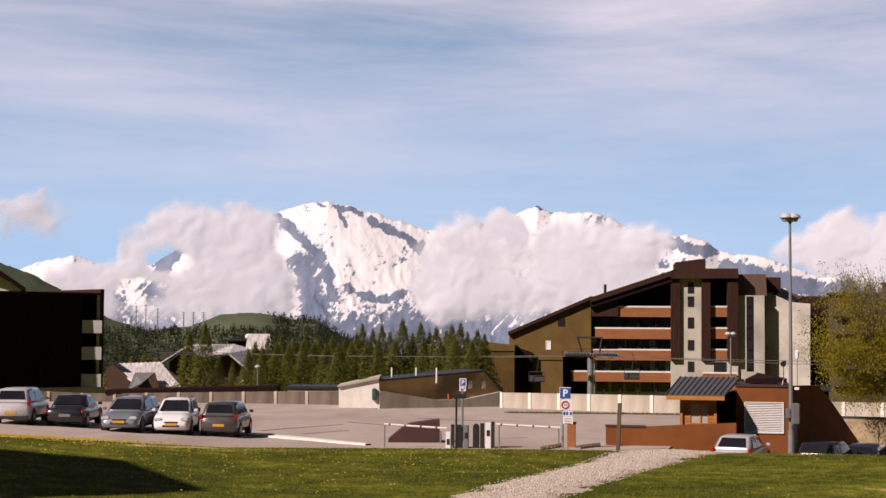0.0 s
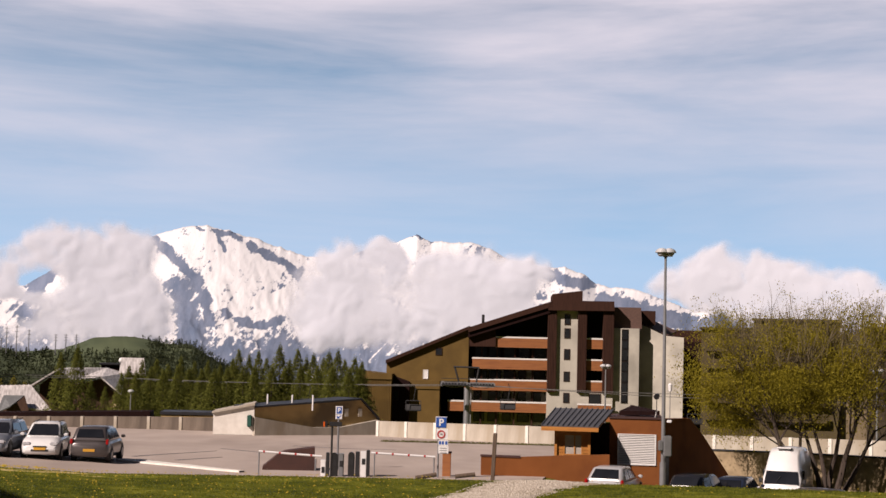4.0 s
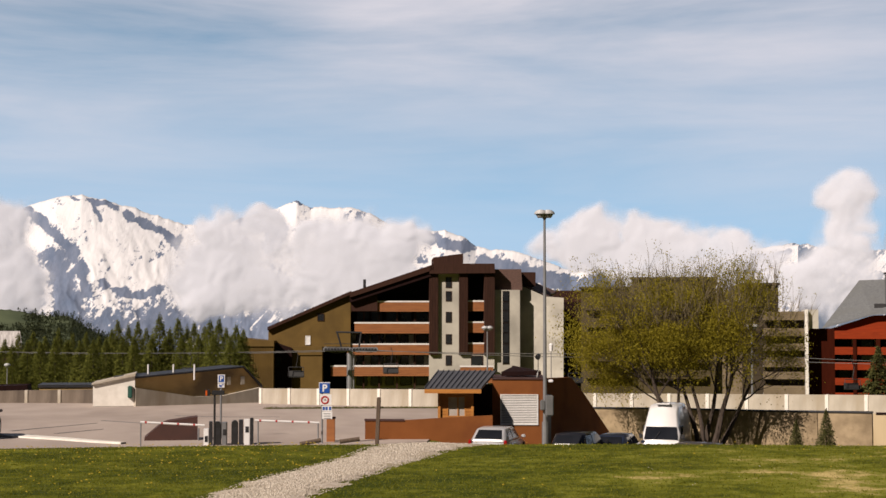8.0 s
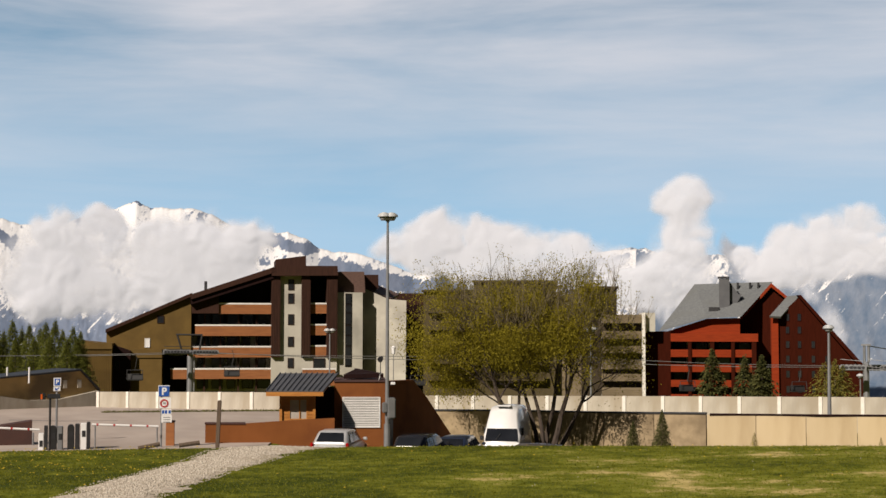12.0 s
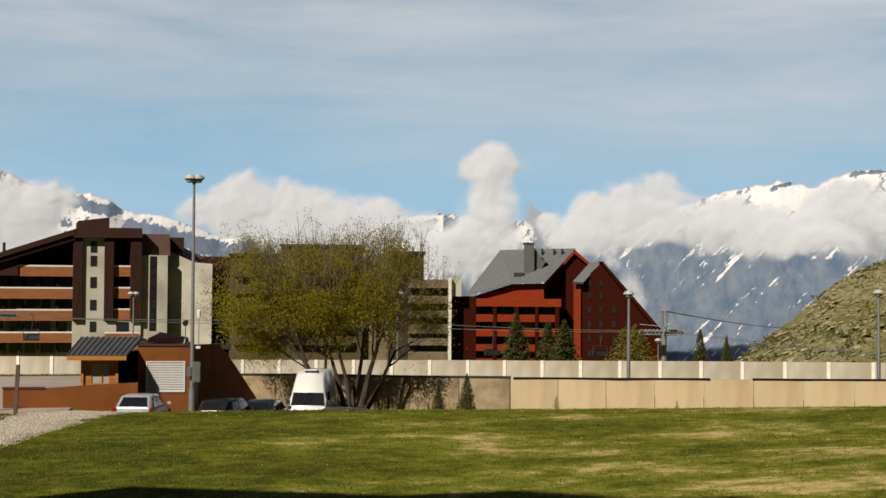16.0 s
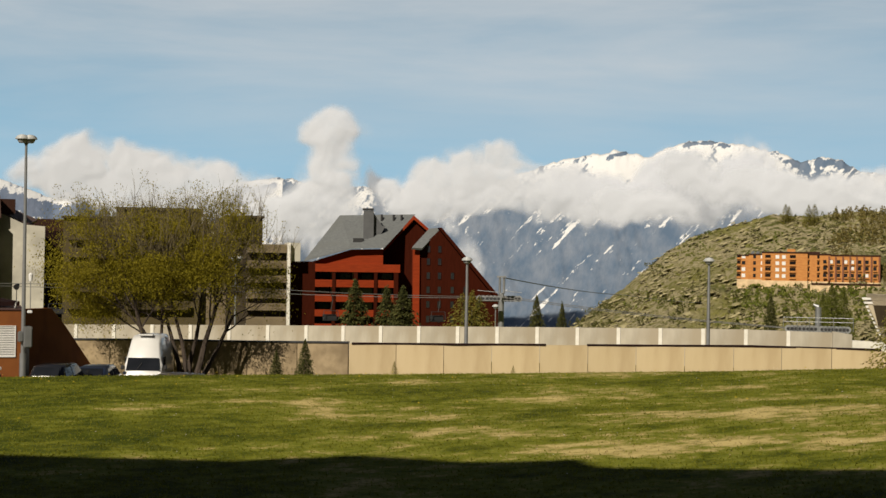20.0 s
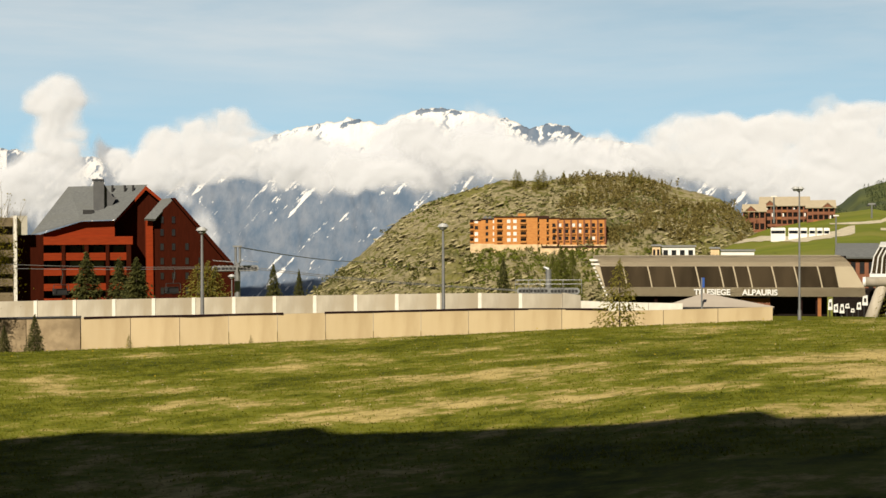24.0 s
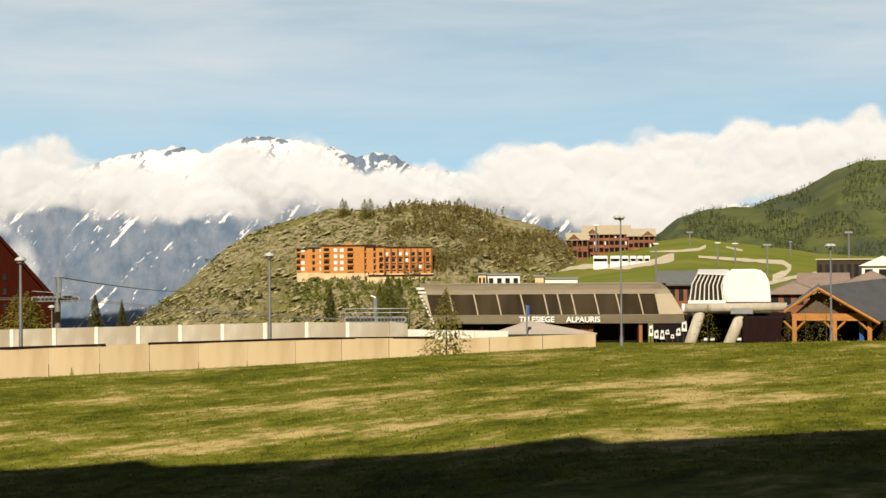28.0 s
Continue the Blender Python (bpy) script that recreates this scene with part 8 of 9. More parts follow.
def chair(p, label):
    h = thing("lift_chair", p[0], p[1], p[2], -8, label, "lift chair", "lift chairs")
    h.scale = (0.72, 0.72, 0.8)
    bm = bmesh.new()
    tube(bm, (0, 0, 0), (0.25, 0, -0.6), 0.05, 0.05, 6)
    tube(bm, (0.25, 0, -0.6), (0.0, 0, -2.0), 0.05, 0.05, 6)
    part("hanger", bm, M_DARKSTEEL, h)
    bm = bmesh.new()
    for a, b in (((-1.0, 0, -2.0), (1.0, 0, -2.0)), ((-1.0, 0, -2.0), (-1.05, -0.1, -3.1)), ((1.0, 0, -2.0), (1.05, -0.1, -3.1)), ((-1.05, -0.1, -3.1), (-1.0, 0.6, -3.2)), ((1.05, -0.1, -3.1), (1.0, 0.6, -3.2))):
        tube(bm, a, b, 0.045, 0.045, 6)
    part("frame", bm, M_DARKSTEEL, h)
    box("seat", M_BLACK, h, -1.0, 1.0, -0.1, 0.5, -3.25, -3.1, bevel=0.03)
    bm = bmesh.new()
    slab(bm, [(-1.0, 0.5, -3.1), (1.0, 0.5, -3.1), (1.0, 0.65, -2.45), (-1.0, 0.65, -2.45)], 0.08)
    part("backrest", bm, M_BLACK, h)
    return h


for p in ((-10.45, 153.65, 2.52), (-0.99, 151.00, 2.52), (9.20, 147.71, 2.65), (18.58, 148.84, 2.92), (36.48, 145.50, 2.02), (61.41, 136.85, 1.59), (70.92, 132.17, 1.62)):
    chair(p, "empty steel and black chairlift seat on the rope")


# ---- chalets below the larches ----
M_TINROOF = mat("sheet_metal_roof", (0.80, 0.77, 0.75), (0.56, 0.53, 0.51), 0.5, 0.8, metal=0.1, stretch=(6, 0.6, 1))
M_CHALET = mat("chalet_boards", (0.13, 0.065, 0.04), (0.09, 0.045, 0.03), 0.85, 1.5, stretch=(4, 4, 0.5))


def chalets():
    h = thing("chalet", -39.55, 201.15, -9.00, 11.12, "brown chalet with a streaked sheet-metal roof", "chalet")
    bm = bmesh.new()
    slab(bm, [(-1.25, -4, 7.00), (4.95, -4, 6.27), (2.28, 4, 9.39), (-4.61, 4, 9.14)], 0.2)
    roof = part("roof", bm, M_TINROOF, h, "streaked pale metal roof")
    for i in range(12):
        s = (i + 0.5) / 12
        bm = bmesh.new()
        a = Vector((-1.25, -4, 7.00)).lerp(Vector((4.95, -4, 6.27)), s)
        b = Vector((-4.61, 4, 9.14)).lerp(Vector((2.28, 4, 9.39)), s)
        tube(bm, a + Vector((0, 0, 0.03)), b + Vector((0, 0, 0.03)), 0.05, 0.05, 5)
        part("seam", bm, M_TINROOF, roof)
    plate("wall", M_CHALET, h, [(-4.58, 5.17), (-4.64, 8.70), (-3.93, 9.21), (-0.99, 6.78), (5.01, 5.89), (5.02, 5.15)], -2, 3)
    bm = bmesh.new()
    slab(bm, [(-1.93, -5.5, 6.02), (-0.22, -5.5, 6.89), (1.44, -3.5, 8.21), (-1.07, -3.5, 8.20)], 0.15)
    part("dormer_roof", bm, M_SLATE, h)
    plate("dormer", M_CHALET, h, [(-1.53, 5.62), (1.52, 8.10), (2.28, 5.61)], -4.6, -3)
    g = thing("chalet", -31.85, 217.68, -9.00, 8.33, "large brown chalet with a pale metal gable roof", "chalet")
    bm = bmesh.new()
    slab(bm, [(1.20, -5, 10.54), (4.02, -5, 8.18), (4.71, 6, 10.96), (2.06, 6, 11.69)], 0.2)
    slab(bm, [(-4.80, -5, 11.46), (-2.56, -5, 9.97), (1.20, -5, 10.54), (2.06, 6, 11.69), (-3.70, 6, 11.58)], 0.2)
    part("roof", bm, M_TINROOF, g, "pale sheet-metal roof")
    bm = bmesh.new()
    slab(bm, [(-4.80, -5, 11.46), (-8.30, -5, 9.17), (-7.93, 3, 9.14), (-4.38, 3, 11.53)], 0.2)
    part("roof", bm, M_TINROOF, g)
    plate("wall", M_CHALET, g, [(-6.96, 4.53), (-7.04, 9.28), (-4.71, 11.04), (-2.32, 9.30), (1.22, 10.11), (3.71, 7.72), (3.76, 4.53)], -3, 6)
    box("wall", M_CREAM, g, 3.00, 4.27, -4, -3.01, -2, 6.80, "cream lower corner")
    window(g, -5.52, -5.05, 7.70, 8.65, -3.05)
    ch = thing("chapel_roof", -30.14, 228.02, -8.00, 7.53, "dark roof with a small white domed lantern", "building")
    box("wall", M_DARKWOOD, ch, -2.0, 2.0, 0, 6, 0, 11.08)
    box("roof", M_DARKSTEEL, ch, -2.3, 2.3, -0.4, 6, 11.08 + 0.003, 11.33)
    bm = bmesh.new()
    bmesh.ops.create_uvsphere(bm, u_segments=14, v_segments=8, radius=0.42)
    bmesh.ops.translate(bm, verts=bm.verts, vec=(0.9, 2, 11.76))
    part("lantern", bm, M_WHITE, ch, smooth=True)


chalets()
block_house("house", -24.06, 198.55, -8.00, 6.91, -0.88, 0.96, 10.33, M_CHALET, M_TINROOF, "small house with a pale metal roof between trees", 1, 2, "ridge")


# ---- foliage ----
def leaf_material(name, c1, c2, trans=0.35):
    c1, c2 = deep(c1), deep(c2)
    m = bpy.data.materials.new(name)
    m.use_nodes = True
    n, l = m.node_tree.nodes, m.node_tree.links
    b = n["Principled BSDF"]
    b.inputs["Roughness"].default_value = 0.7
    b.inputs["Specular IOR Level"].default_value = 0.2
    g = n.new("ShaderNodeNewGeometry")
    mx = n.new("ShaderNodeMix")
    mx.data_type = "RGBA"
    mx.inputs["A"].default_value, mx.inputs["B"].default_value = (*c1, 1), (*c2, 1)
    l.new(g.outputs["Random Per Island"], mx.inputs["Factor"])
    l.new(mx.outputs["Result"], b.inputs["Base Color"])
    t = n.new("ShaderNodeBsdfTranslucent")
    l.new(mx.outputs["Result"], t.inputs["Color"])
    s = n.new("ShaderNodeMixShader")
    s.inputs[0].default_value = trans
    out = n["Material Output"]
    l.new(b.outputs[0], s.inputs[1])
    l.new(t.outputs[0], s.inputs[2])
    l.new(s.outputs[0], out.inputs["Surface"])
    return m


M_LARCH = leaf_material("larch_needles", (0.085, 0.105, 0.018), (0.26, 0.27, 0.05))
M_SPRUCE = leaf_material("spruce_needles", (0.045, 0.055, 0.018), (0.17, 0.165, 0.05), 0.25)
M_WILLOW = leaf_material("young_willow_leaves", (0.215, 0.185, 0.012), (0.50, 0.42, 0.04), 0.5)
M_BUSH = leaf_material("bush_leaves", (0.10, 0.11, 0.03), (0.19, 0.18, 0.05), 0.3)
M_BROWNBUSH = leaf_material("bare_brown_twigs", (0.19, 0.155, 0.05), (0.32, 0.26, 0.085), 0.3)
M_FORESTLEAF = leaf_material("forest_leaves", (0.05, 0.07, 0.032), (0.10, 0.125, 0.05), 0.25)
M_DARKWOODS = leaf_material("dark_wood_leaves", (0.018, 0.028, 0.012), (0.055, 0.066, 0.022), 0.2)
M_YOUNG = leaf_material("fresh_larch_needles", (0.22, 0.21, 0.04), (0.36, 0.31, 0.07), 0.35)


def mesh_from(name, verts, faces, material):
    me = bpy.data.meshes.new(name)
    me.from_pydata(verts, [], faces)
    me.materials.append(material)
    me.update()
    return me


def conifer_parts(seed, sprays, shape=0.36, size=0.16, gap=0.08, droop=0.35):
    """Crown of a conifer 1 m high: whorls of drooping branches, each carrying many small sprays."""
    r = np.random.RandomState(seed)
    verts, faces = [], []

    def tri(a, b, c):
        k = len(verts)
        verts.extend((tuple(a), tuple(b), tuple(c)))
        faces.append((k, k + 1, k + 2))
    n = sprays
    for i in range(n):
        t = r.rand() ** 0.85
        z = gap + (1 - gap) * t
        rad = shape * 0.5 * (1 - t) ** 0.85 * (0.45 + 0.95 * r.rand()) + 0.008
        whorl = round(z * 15) / 15
        z = z * 0.6 + whorl * 0.4
        a = r.rand() * 2 * math.pi
        q = 0.35 + 0.65 * r.rand() ** 0.5
        c = np.array([math.cos(a) * rad * q, math.sin(a) * rad * q, z - droop * rad * q + 0.02 * r.randn()])
        s = size * (0.35 + 0.65 * (1 - t)) * (0.5 + r.rand()) * 0.42
        out = np.array([math.cos(a), math.sin(a), -droop * 0.9 + 0.3 * r.randn()])
        side = np.array([-math.sin(a), math.cos(a), 0.4 * r.randn()])
        tri(c - side * s * 0.42, c + side * s * 0.42, c + out * s * 1.1)
        tri(c - out * s * 0.3 + side * s * 0.2, c + out * s * 0.5 - side * s * 0.5, c + np.array([0, 0, s * 0.55]))
    return verts, faces


CONIFERS = {}


def conifer(key, label, x, y, z, height, width, rz, name="conifer", category="tree", group="conifers"):
    """Places one conifer; alike trees share their meshes."""
    if key not in CONIFERS:
        kind, seed = key
        m, sprays, shape, size, gap = {"larch": (M_LARCH, 5600, 0.66, 0.06, 0.04), "spruce": (M_SPRUCE, 3000, 0.58, 0.10, 0.05), "young": (M_YOUNG, 1500, 0.75, 0.09, 0.05), "sapling": (M_YOUNG, 420, 0.9, 0.075, 0.12)}[kind]
        v, f = conifer_parts(seed, sprays, shape, size, gap)
        crown = mesh_from("crown", v, f, m)
        bm = bmesh.new()
        tube(bm, (0, 0, -0.05), (0, 0, 0.97), 0.014, 0.002, 7)
        CONIFERS[key] = (mesh_of("trunk", bm, M_BARK), crown)
    trunk, crown = CONIFERS[key]
    h = tagged(new(name), label, category, group)
    h.matrix_basis = pose(x, y, z, 0, 0, rz) @ Matrix.Diagonal((width, width, height, 1))
    for nm, me in (("trunk", trunk), ("crown", crown)):
        o = new(nm, me)
        o.parent = h
    return h


def treeline(pts, dist, base, key, label, spread=6.0, seed=1, wide=1.0, name="conifer"):
    r = random.Random(seed)
    for i, (a, e) in enumerate(pts):
        d = dist + r.uniform(-spread, spread)
        p = polar(a, d)
        top = EYE + d * math.tan(radians(e))
        hgt = top - base
        conifer((key, 1 + i % 3), label, p.x, p.y, base, hgt, hgt * wide * r.uniform(0.85, 1.15), r.uniform(0, 360), name)


treeline([(-7.02, -0.65), (-6.54, -0.44), (-6.02, -0.39), (-5.59, -0.56), (-5.13, -0.26), (-4.64, -0.43), (-4.15, -0.38), (-3.68, -0.55), (-3.22, -0.29), (-3.01, 0.05), (-2.62, -0.16), (-2.28, 0.01), (-1.98, -0.24), (-1.50, 0.23), (-1.13, -0.28), (-0.81, 0.11), (-0.49, -0.19), (-0.23, -0.06), (0.15, -0.18), (0.36, 0.03), (0.68, 0.10), (0.96, -0.22), (1.32, -0.13), (1.60, -0.30)], 160, -6, "larch", "feathery green larch in a row behind the car park", wide=0.85, name="larch")
treeline([(-7.27, -0.91), (-6.75, -0.82), (-6.22, -0.69), (-5.76, -0.75), (-5.25, -0.64), (-4.83, -0.68), (-4.36, -0.70), (-3.89, -0.68), (-3.43, -0.63), (-2.83, -0.58), (-2.41, -0.54), (-1.77, -0.54), (-1.30, -0.57), (-0.70, -0.53), (-0.06, -0.50), (0.49, -0.48), (1.13, -0.52), (1.48, -0.51)], 150, -6, "larch", "dense green larch in a row behind the car park", seed=4, wide=1.0, name="larch")
treeline([(-9.47, -0.20), (-8.88, 0.05), (-7.85, -1.39), (-9.15, -1.29), (-8.36, -1.17)], 192, -8, "larch", "green larch in front of a chalet", seed=7, wide=0.8, spread=4, name="larch")
treeline([(-12.39, -1.55), (-11.58, -1.18), (-11.11, -1.05), (-10.70, -1.22)], 222, -8, "young", "round yellow-green tree behind a chalet", seed=2, wide=1.0, spread=3)
treeline([(25.08, -0.88), (26.26, -1.15), (26.88, -1.10)], 112, -3, "spruce", "dark green spruce behind the parapet wall", seed=3, wide=1.05, spread=2, name="spruce")
treeline([(31.93, -1.36), (32.89, -1.62)], 112, -3, "spruce", "small dark spruce behind the parapet wall", seed=9, wide=0.75, spread=2, name="spruce")
treeline([(40.60, -1.13)], 150, -5, "spruce", "slim dark spruce at the foot of the hill", seed=5, wide=0.6, spread=1, name="spruce")
treeline([(23.22, -3.09), (22.15, -3.48)], 75.5, -0.9, "spruce", "young dark spruce in front of the retaining wall", seed=5, wide=0.85, spread=1, name="spruce")
treeline([(26.59, -3.87), (31.08, -3.96)], 76.5, -0.9, "young", "tiny conifer seedling at the wall foot", seed=5, wide=0.8, spread=0.3, name="seedling")
treeline([(44.97, -1.22)], 74, -0.4, "young", "young pale green larch before the yellow wall", seed=5, wide=0.95, spread=0.2, name="larch")
treeline([(54.76, -1.86), (57.70, -2.18), (58.31, -1.97), (59.05, -1.66), (61.12, -2.48)], 95, -1.0, "sapling", "thin young larch at the lawn edge", seed=8, wide=0.8, spread=4, name="larch")
treeline([(42.78, -0.70), (43.21, -0.86), (42.46, -1.04)], 330, -12, "larch", "green tree on the slope below the hotel", seed=8, wide=0.9, spread=8)
treeline([(29.13, -1.34), (29.49, -1.25), (29.77, -1.44)], 120, -4, "young", "yellow-green birch behind the parapet", seed=6, wide=1.25, spread=3)


# ---- willow with many stems ----
M_TWIG = mat("grey_twigs", (0.20, 0.16, 0.08), (0.14, 0.11, 0.06), 0.9)

def willow():
    base = polar(18.75, 78.2)
    h = thing("willow", base.x, base.y, -0.9, -18.64, "wide multi-stemmed willow in first olive-yellow leaf", "tree")
    r = random.Random(21)
    tips = []
    h.matrix_basis = h.matrix_basis @ Matrix.Diagonal((1, 1, 1.10, 1))
    sc = 1.0

    def grow(bm, p, d, length, rad, level):
        n = 4
        for i in range(n):
            q = p + d * (length / n)
            d = (d + Vector((r.uniform(-0.16, 0.16), r.uniform(-0.16, 0.16), r.uniform(-0.04, 0.12)))).normalized()
            r2 = rad * (1 - 0.17)
            tube(bm, p, q, rad, r2, 6 if level < 2 else 4)
            p, rad = q, r2
            if level >= 1:
                tips.append((p.copy(), d.copy(), level))
            if level < 3 and i >= (1 if level else 2):
                for _ in range(3 if level == 1 else 2):
                    s = Vector((r.uniform(-1, 1), r.uniform(-1, 1), r.uniform(-0.45, 0.8)))
                    grow(bm, p, (d * 0.75 + s * 0.75).normalized(), length * r.uniform(0.58, 0.80), rad * 0.58, level + 1)
        return p
    first = [(-2.2, 0.0, -0.42, 0.95, 3.4), (-1.6, 0.4, -0.15, 1, 3.6), (-0.2, 0.0, -0.25, 1, 3.7), (0.3, 0.5, 0.12, 1, 3.8), (0.9, -0.2, 0.30, 1, 3.6), (1.4, 0.3, 0.55, 0.9, 3.4), (-0.9, 0.8, -0.6, 0.8, 3.2), (0.1, -0.4, -0.05, 1, 3.6)]
    for x, y, dx, dz, ln in first:
        bm = bmesh.new()
        grow(bm, Vector((x * 0.6, y, -0.2)), Vector((dx, r.uniform(-0.2, 0.2), dz)).normalized(), ln, r.uniform(0.13, 0.19), 0)
        part("stem", bm, M_BARK, h)
    bm = bmesh.new()
    for p, d, lev in [q for q in tips if q[2] >= 2 and q[0].z > 5.2][::6]:
        for _ in range(3):
            e = (d * 0.6 + Vector((r.uniform(-0.5, 0.5), r.uniform(-0.5, 0.5), r.uniform(0.25, 1.1)))).normalized()
            ln = r.uniform(0.7, 1.7)
            mid = p + e * ln * 0.5
            end = mid + (e + Vector((r.uniform(-0.3, 0.3), r.uniform(-0.3, 0.3), 0.1))).normalized() * ln * 0.5
            tube(bm, p, mid, 0.012, 0.009, 3)
            tube(bm, mid, end, 0.009, 0.004, 3)
            tips.append((end.copy(), e, 9))
            tips.append((mid.copy(), e, 9))
    part("spray", bm, M_TWIG, h, "fine bare twigs above the crown")
    rs = np.random.RandomState(4)
    cs = np.array([tuple(p) for p, d, lev in tips for _ in range(12 if lev == 9 else 34 if p.z < 6.0 else 26)])
    tight = np.array([0.14 if lev == 9 else 0.45 if p.z < 6.0 else 0.34 for p, d, lev in tips for _ in range(12 if lev == 9 else 34 if p.z < 6.0 else 26)])
    c = cs + rs.randn(len(cs), 3) * tight[:, None]
    c[:, 2] -= 0.5 * rs.rand(len(c)) ** 2 * (tight > 0.3)
    lump = np.array([noise.noise(Vector(q) * 0.55) + 0.6 * noise.noise(Vector(q) * 1.4) for q in c.tolist()])
    c, tight = c[lump > 0.03], tight[lump > 0.03]
    c[:, 0] *= np.where(c[:, 0] > 0, 0.98, 1.20)
    keep = (c[:, 2] > 2.2 + 0.9 * rs.randn(len(c))) | ((c[:, 0] < -3.2) & (c[:, 2] > 1.2))
    c = c[keep]
    # the far side is thinner and open to the stems
    thin = rs.rand(len(c)) < np.clip(0.55 * (c[:, 0] - 0.3) / 2.5, 0, 0.62) * np.clip((8.0 - c[:, 2]) / 2.5, 0.25, 1)
    c = c[~thin]
    cs = c
    u = rs.randn(len(cs), 3) - np.array([0, 0, 0.8])
    u /= np.linalg.norm(u, axis=1)[:, None]
    w = np.cross(u, rs.randn(len(cs), 3))
    w /= np.linalg.norm(w, axis=1)[:, None] + 1e-6
    s = (0.028 + 0.040 * rs.rand(len(cs)))[:, None]
    verts = np.stack([c - u * s, c + w * s * 0.45, c + u * s, c - w * s * 0.45], 1).reshape(-1, 3)
    faces = np.arange(len(verts)).reshape(-1, 4).tolist()
    o = new("crown", mesh_from("crown", verts, faces, M_WILLOW))
    o.parent = h


willow()


# ---- scattered far vegetation, as stuff ----
def scatter(name, label, surface, count, pick, size, material, seed, squash=1.0):
    """Small clumps of leaves on a hillside, joined."""
    r = np.random.RandomState(seed)
    co = np.empty(len(surface.data.vertices) * 3)
    surface.data.vertices.foreach_get("co", co)
    co = co.reshape(-1, 3)
    az = np.degrees(np.arctan2(co[:, 0], co[:, 1]))
    el = np.degrees(np.arctan2(co[:, 2] - EYE, np.hypot(co[:, 0], co[:, 1])))
    ok = np.array([pick(a, e) for a, e in zip(az, el)])
    co = co[ok]
    if not len(co):
        return
    idx = r.randint(0, len(co), count)
    c0 = co[idx] + r.randn(count, 3) * np.array([1, 1, 0]) * size * 1.2
    s0 = size * (0.5 + r.rand(count))
    c0, s0 = np.repeat(c0, 14, 0), np.repeat(s0, 14)
    t = r.rand(len(s0))
    c = c0 + np.stack([r.randn(len(s0)) * s0 * 0.30 * (1.1 - t), r.randn(len(s0)) * s0 * 0.30 * (1.1 - t), s0 * squash * (t * 1.3 - 0.1)], 1)
    a = r.randn(len(s0), 3)
    a /= np.linalg.norm(a, axis=1)[:, None]
    b = np.cross(a, r.randn(len(s0), 3))
    b /= np.linalg.norm(b, axis=1)[:, None] + 1e-6
    sz = (s0 * 0.26)[:, None]
    verts = np.stack([c - a * sz, c + b * sz, c + a * sz], 1).reshape(-1, 3)
    faces = np.arange(len(verts)).reshape(-1, 3).tolist()
    ob = new(name, mesh_from(name, verts, faces, material))
    return tagged(ob, label, "vegetation", kind="stuff")


def outcrops(count, seed):
    """Angular rock slabs that break through the turf of the rocky hill, bedded along one dip."""
    r = np.random.RandomState(seed)
    co = np.empty(len(rock_hill.data.vertices) * 3)
    rock_hill.data.vertices.foreach_get("co", co)
    co = co.reshape(-1, 3)
    az = np.degrees(np.arctan2(co[:, 0], co[:, 1]))
    el = np.degrees(np.arctan2(co[:, 2] - EYE, np.hypot(co[:, 0], co[:, 1])))
    dens = np.array([noise.fractal(Vector((a * 1.1 + 0.6 * e, e * 1.5, 12.0)), 0.8, 2.0, 3) for a, e in zip(az, el)])
    ok = (el > -3.2) & (dens > -0.22 + 0.35 * (az > 43.5) * (el > 0.3)) & ~((az > 39.6) & (az < 46.5) & (el < 0.35) & (el > -1.5))
    co = co[ok][r.randint(0, ok.sum(), count)] + r.randn(count, 3) * np.array([1.2, 1.2, 0.3])
    size = 0.28 + 1.15 * r.rand(count) ** 3.0
    ang = radians(-45) + 0.5 * r.randn(count)
    verts, faces = np.empty((count, 8, 3)), []
    base = np.array([(-1, -1, 0), (1, -1, 0), (1, 1, 0), (-1, 1, 0), (-0.7, -0.6, 1), (0.6, -0.7, 1), (0.7, 0.6, 1), (-0.6, 0.7, 1)], float)
    for i in range(count):
        b = base * (1 + 0.42 * r.randn(8, 3)) * np.array([1.15, 1.0, 0.36]) * size[i]
        b[:, 2] += 0.35 * b[:, 0] - 0.2 * size[i]
        c, q = math.cos(ang[i]), math.sin(ang[i])
        verts[i] = co[i] + np.stack([b[:, 0] * c - b[:, 1] * q, b[:, 0] * q + b[:, 1] * c, b[:, 2]], 1)
        k = 8 * i
        faces += [(k + 4, k + 5, k + 6, k + 7), (k, k + 1, k + 5, k + 4), (k + 1, k + 2, k + 6, k + 5), (k + 2, k + 3, k + 7, k + 6), (k + 3, k, k + 4, k + 7)]
    ob = new("rock_slabs", mesh_from("rock_slabs", verts.reshape(-1, 3), faces, M_SLAB))
    return tagged(ob, "pale lichen-grey rock slabs breaking through the turf", "rock", kind="stuff")


M_SLAB = leaf_material("lichen_rock", (0.34, 0.30, 0.15), (0.54, 0.475, 0.28), 0.0)
outcrops(6000, 14)
hills = [o for o in scene.objects if o.name.startswith("hill")]
left_hill, green_mountain = hills[0], hills[1]
scatter("forest", "dark conifers scattered over the green mountain", green_mountain, 9000, lambda a, e: e > -1.5 and noise.noise(Vector((a * 0.7, e * 1.6, 3))) > -0.12, 2.3, M_FORESTLEAF, 1, 1.3)
scatter("forest", "dark wooded shoulder of the left hill", left_hill, 2600, lambda a, e: e > -3 and (a > -6.32 and a < -3.04) , 2.6, M_DARKWOODS, 2, 1.2)
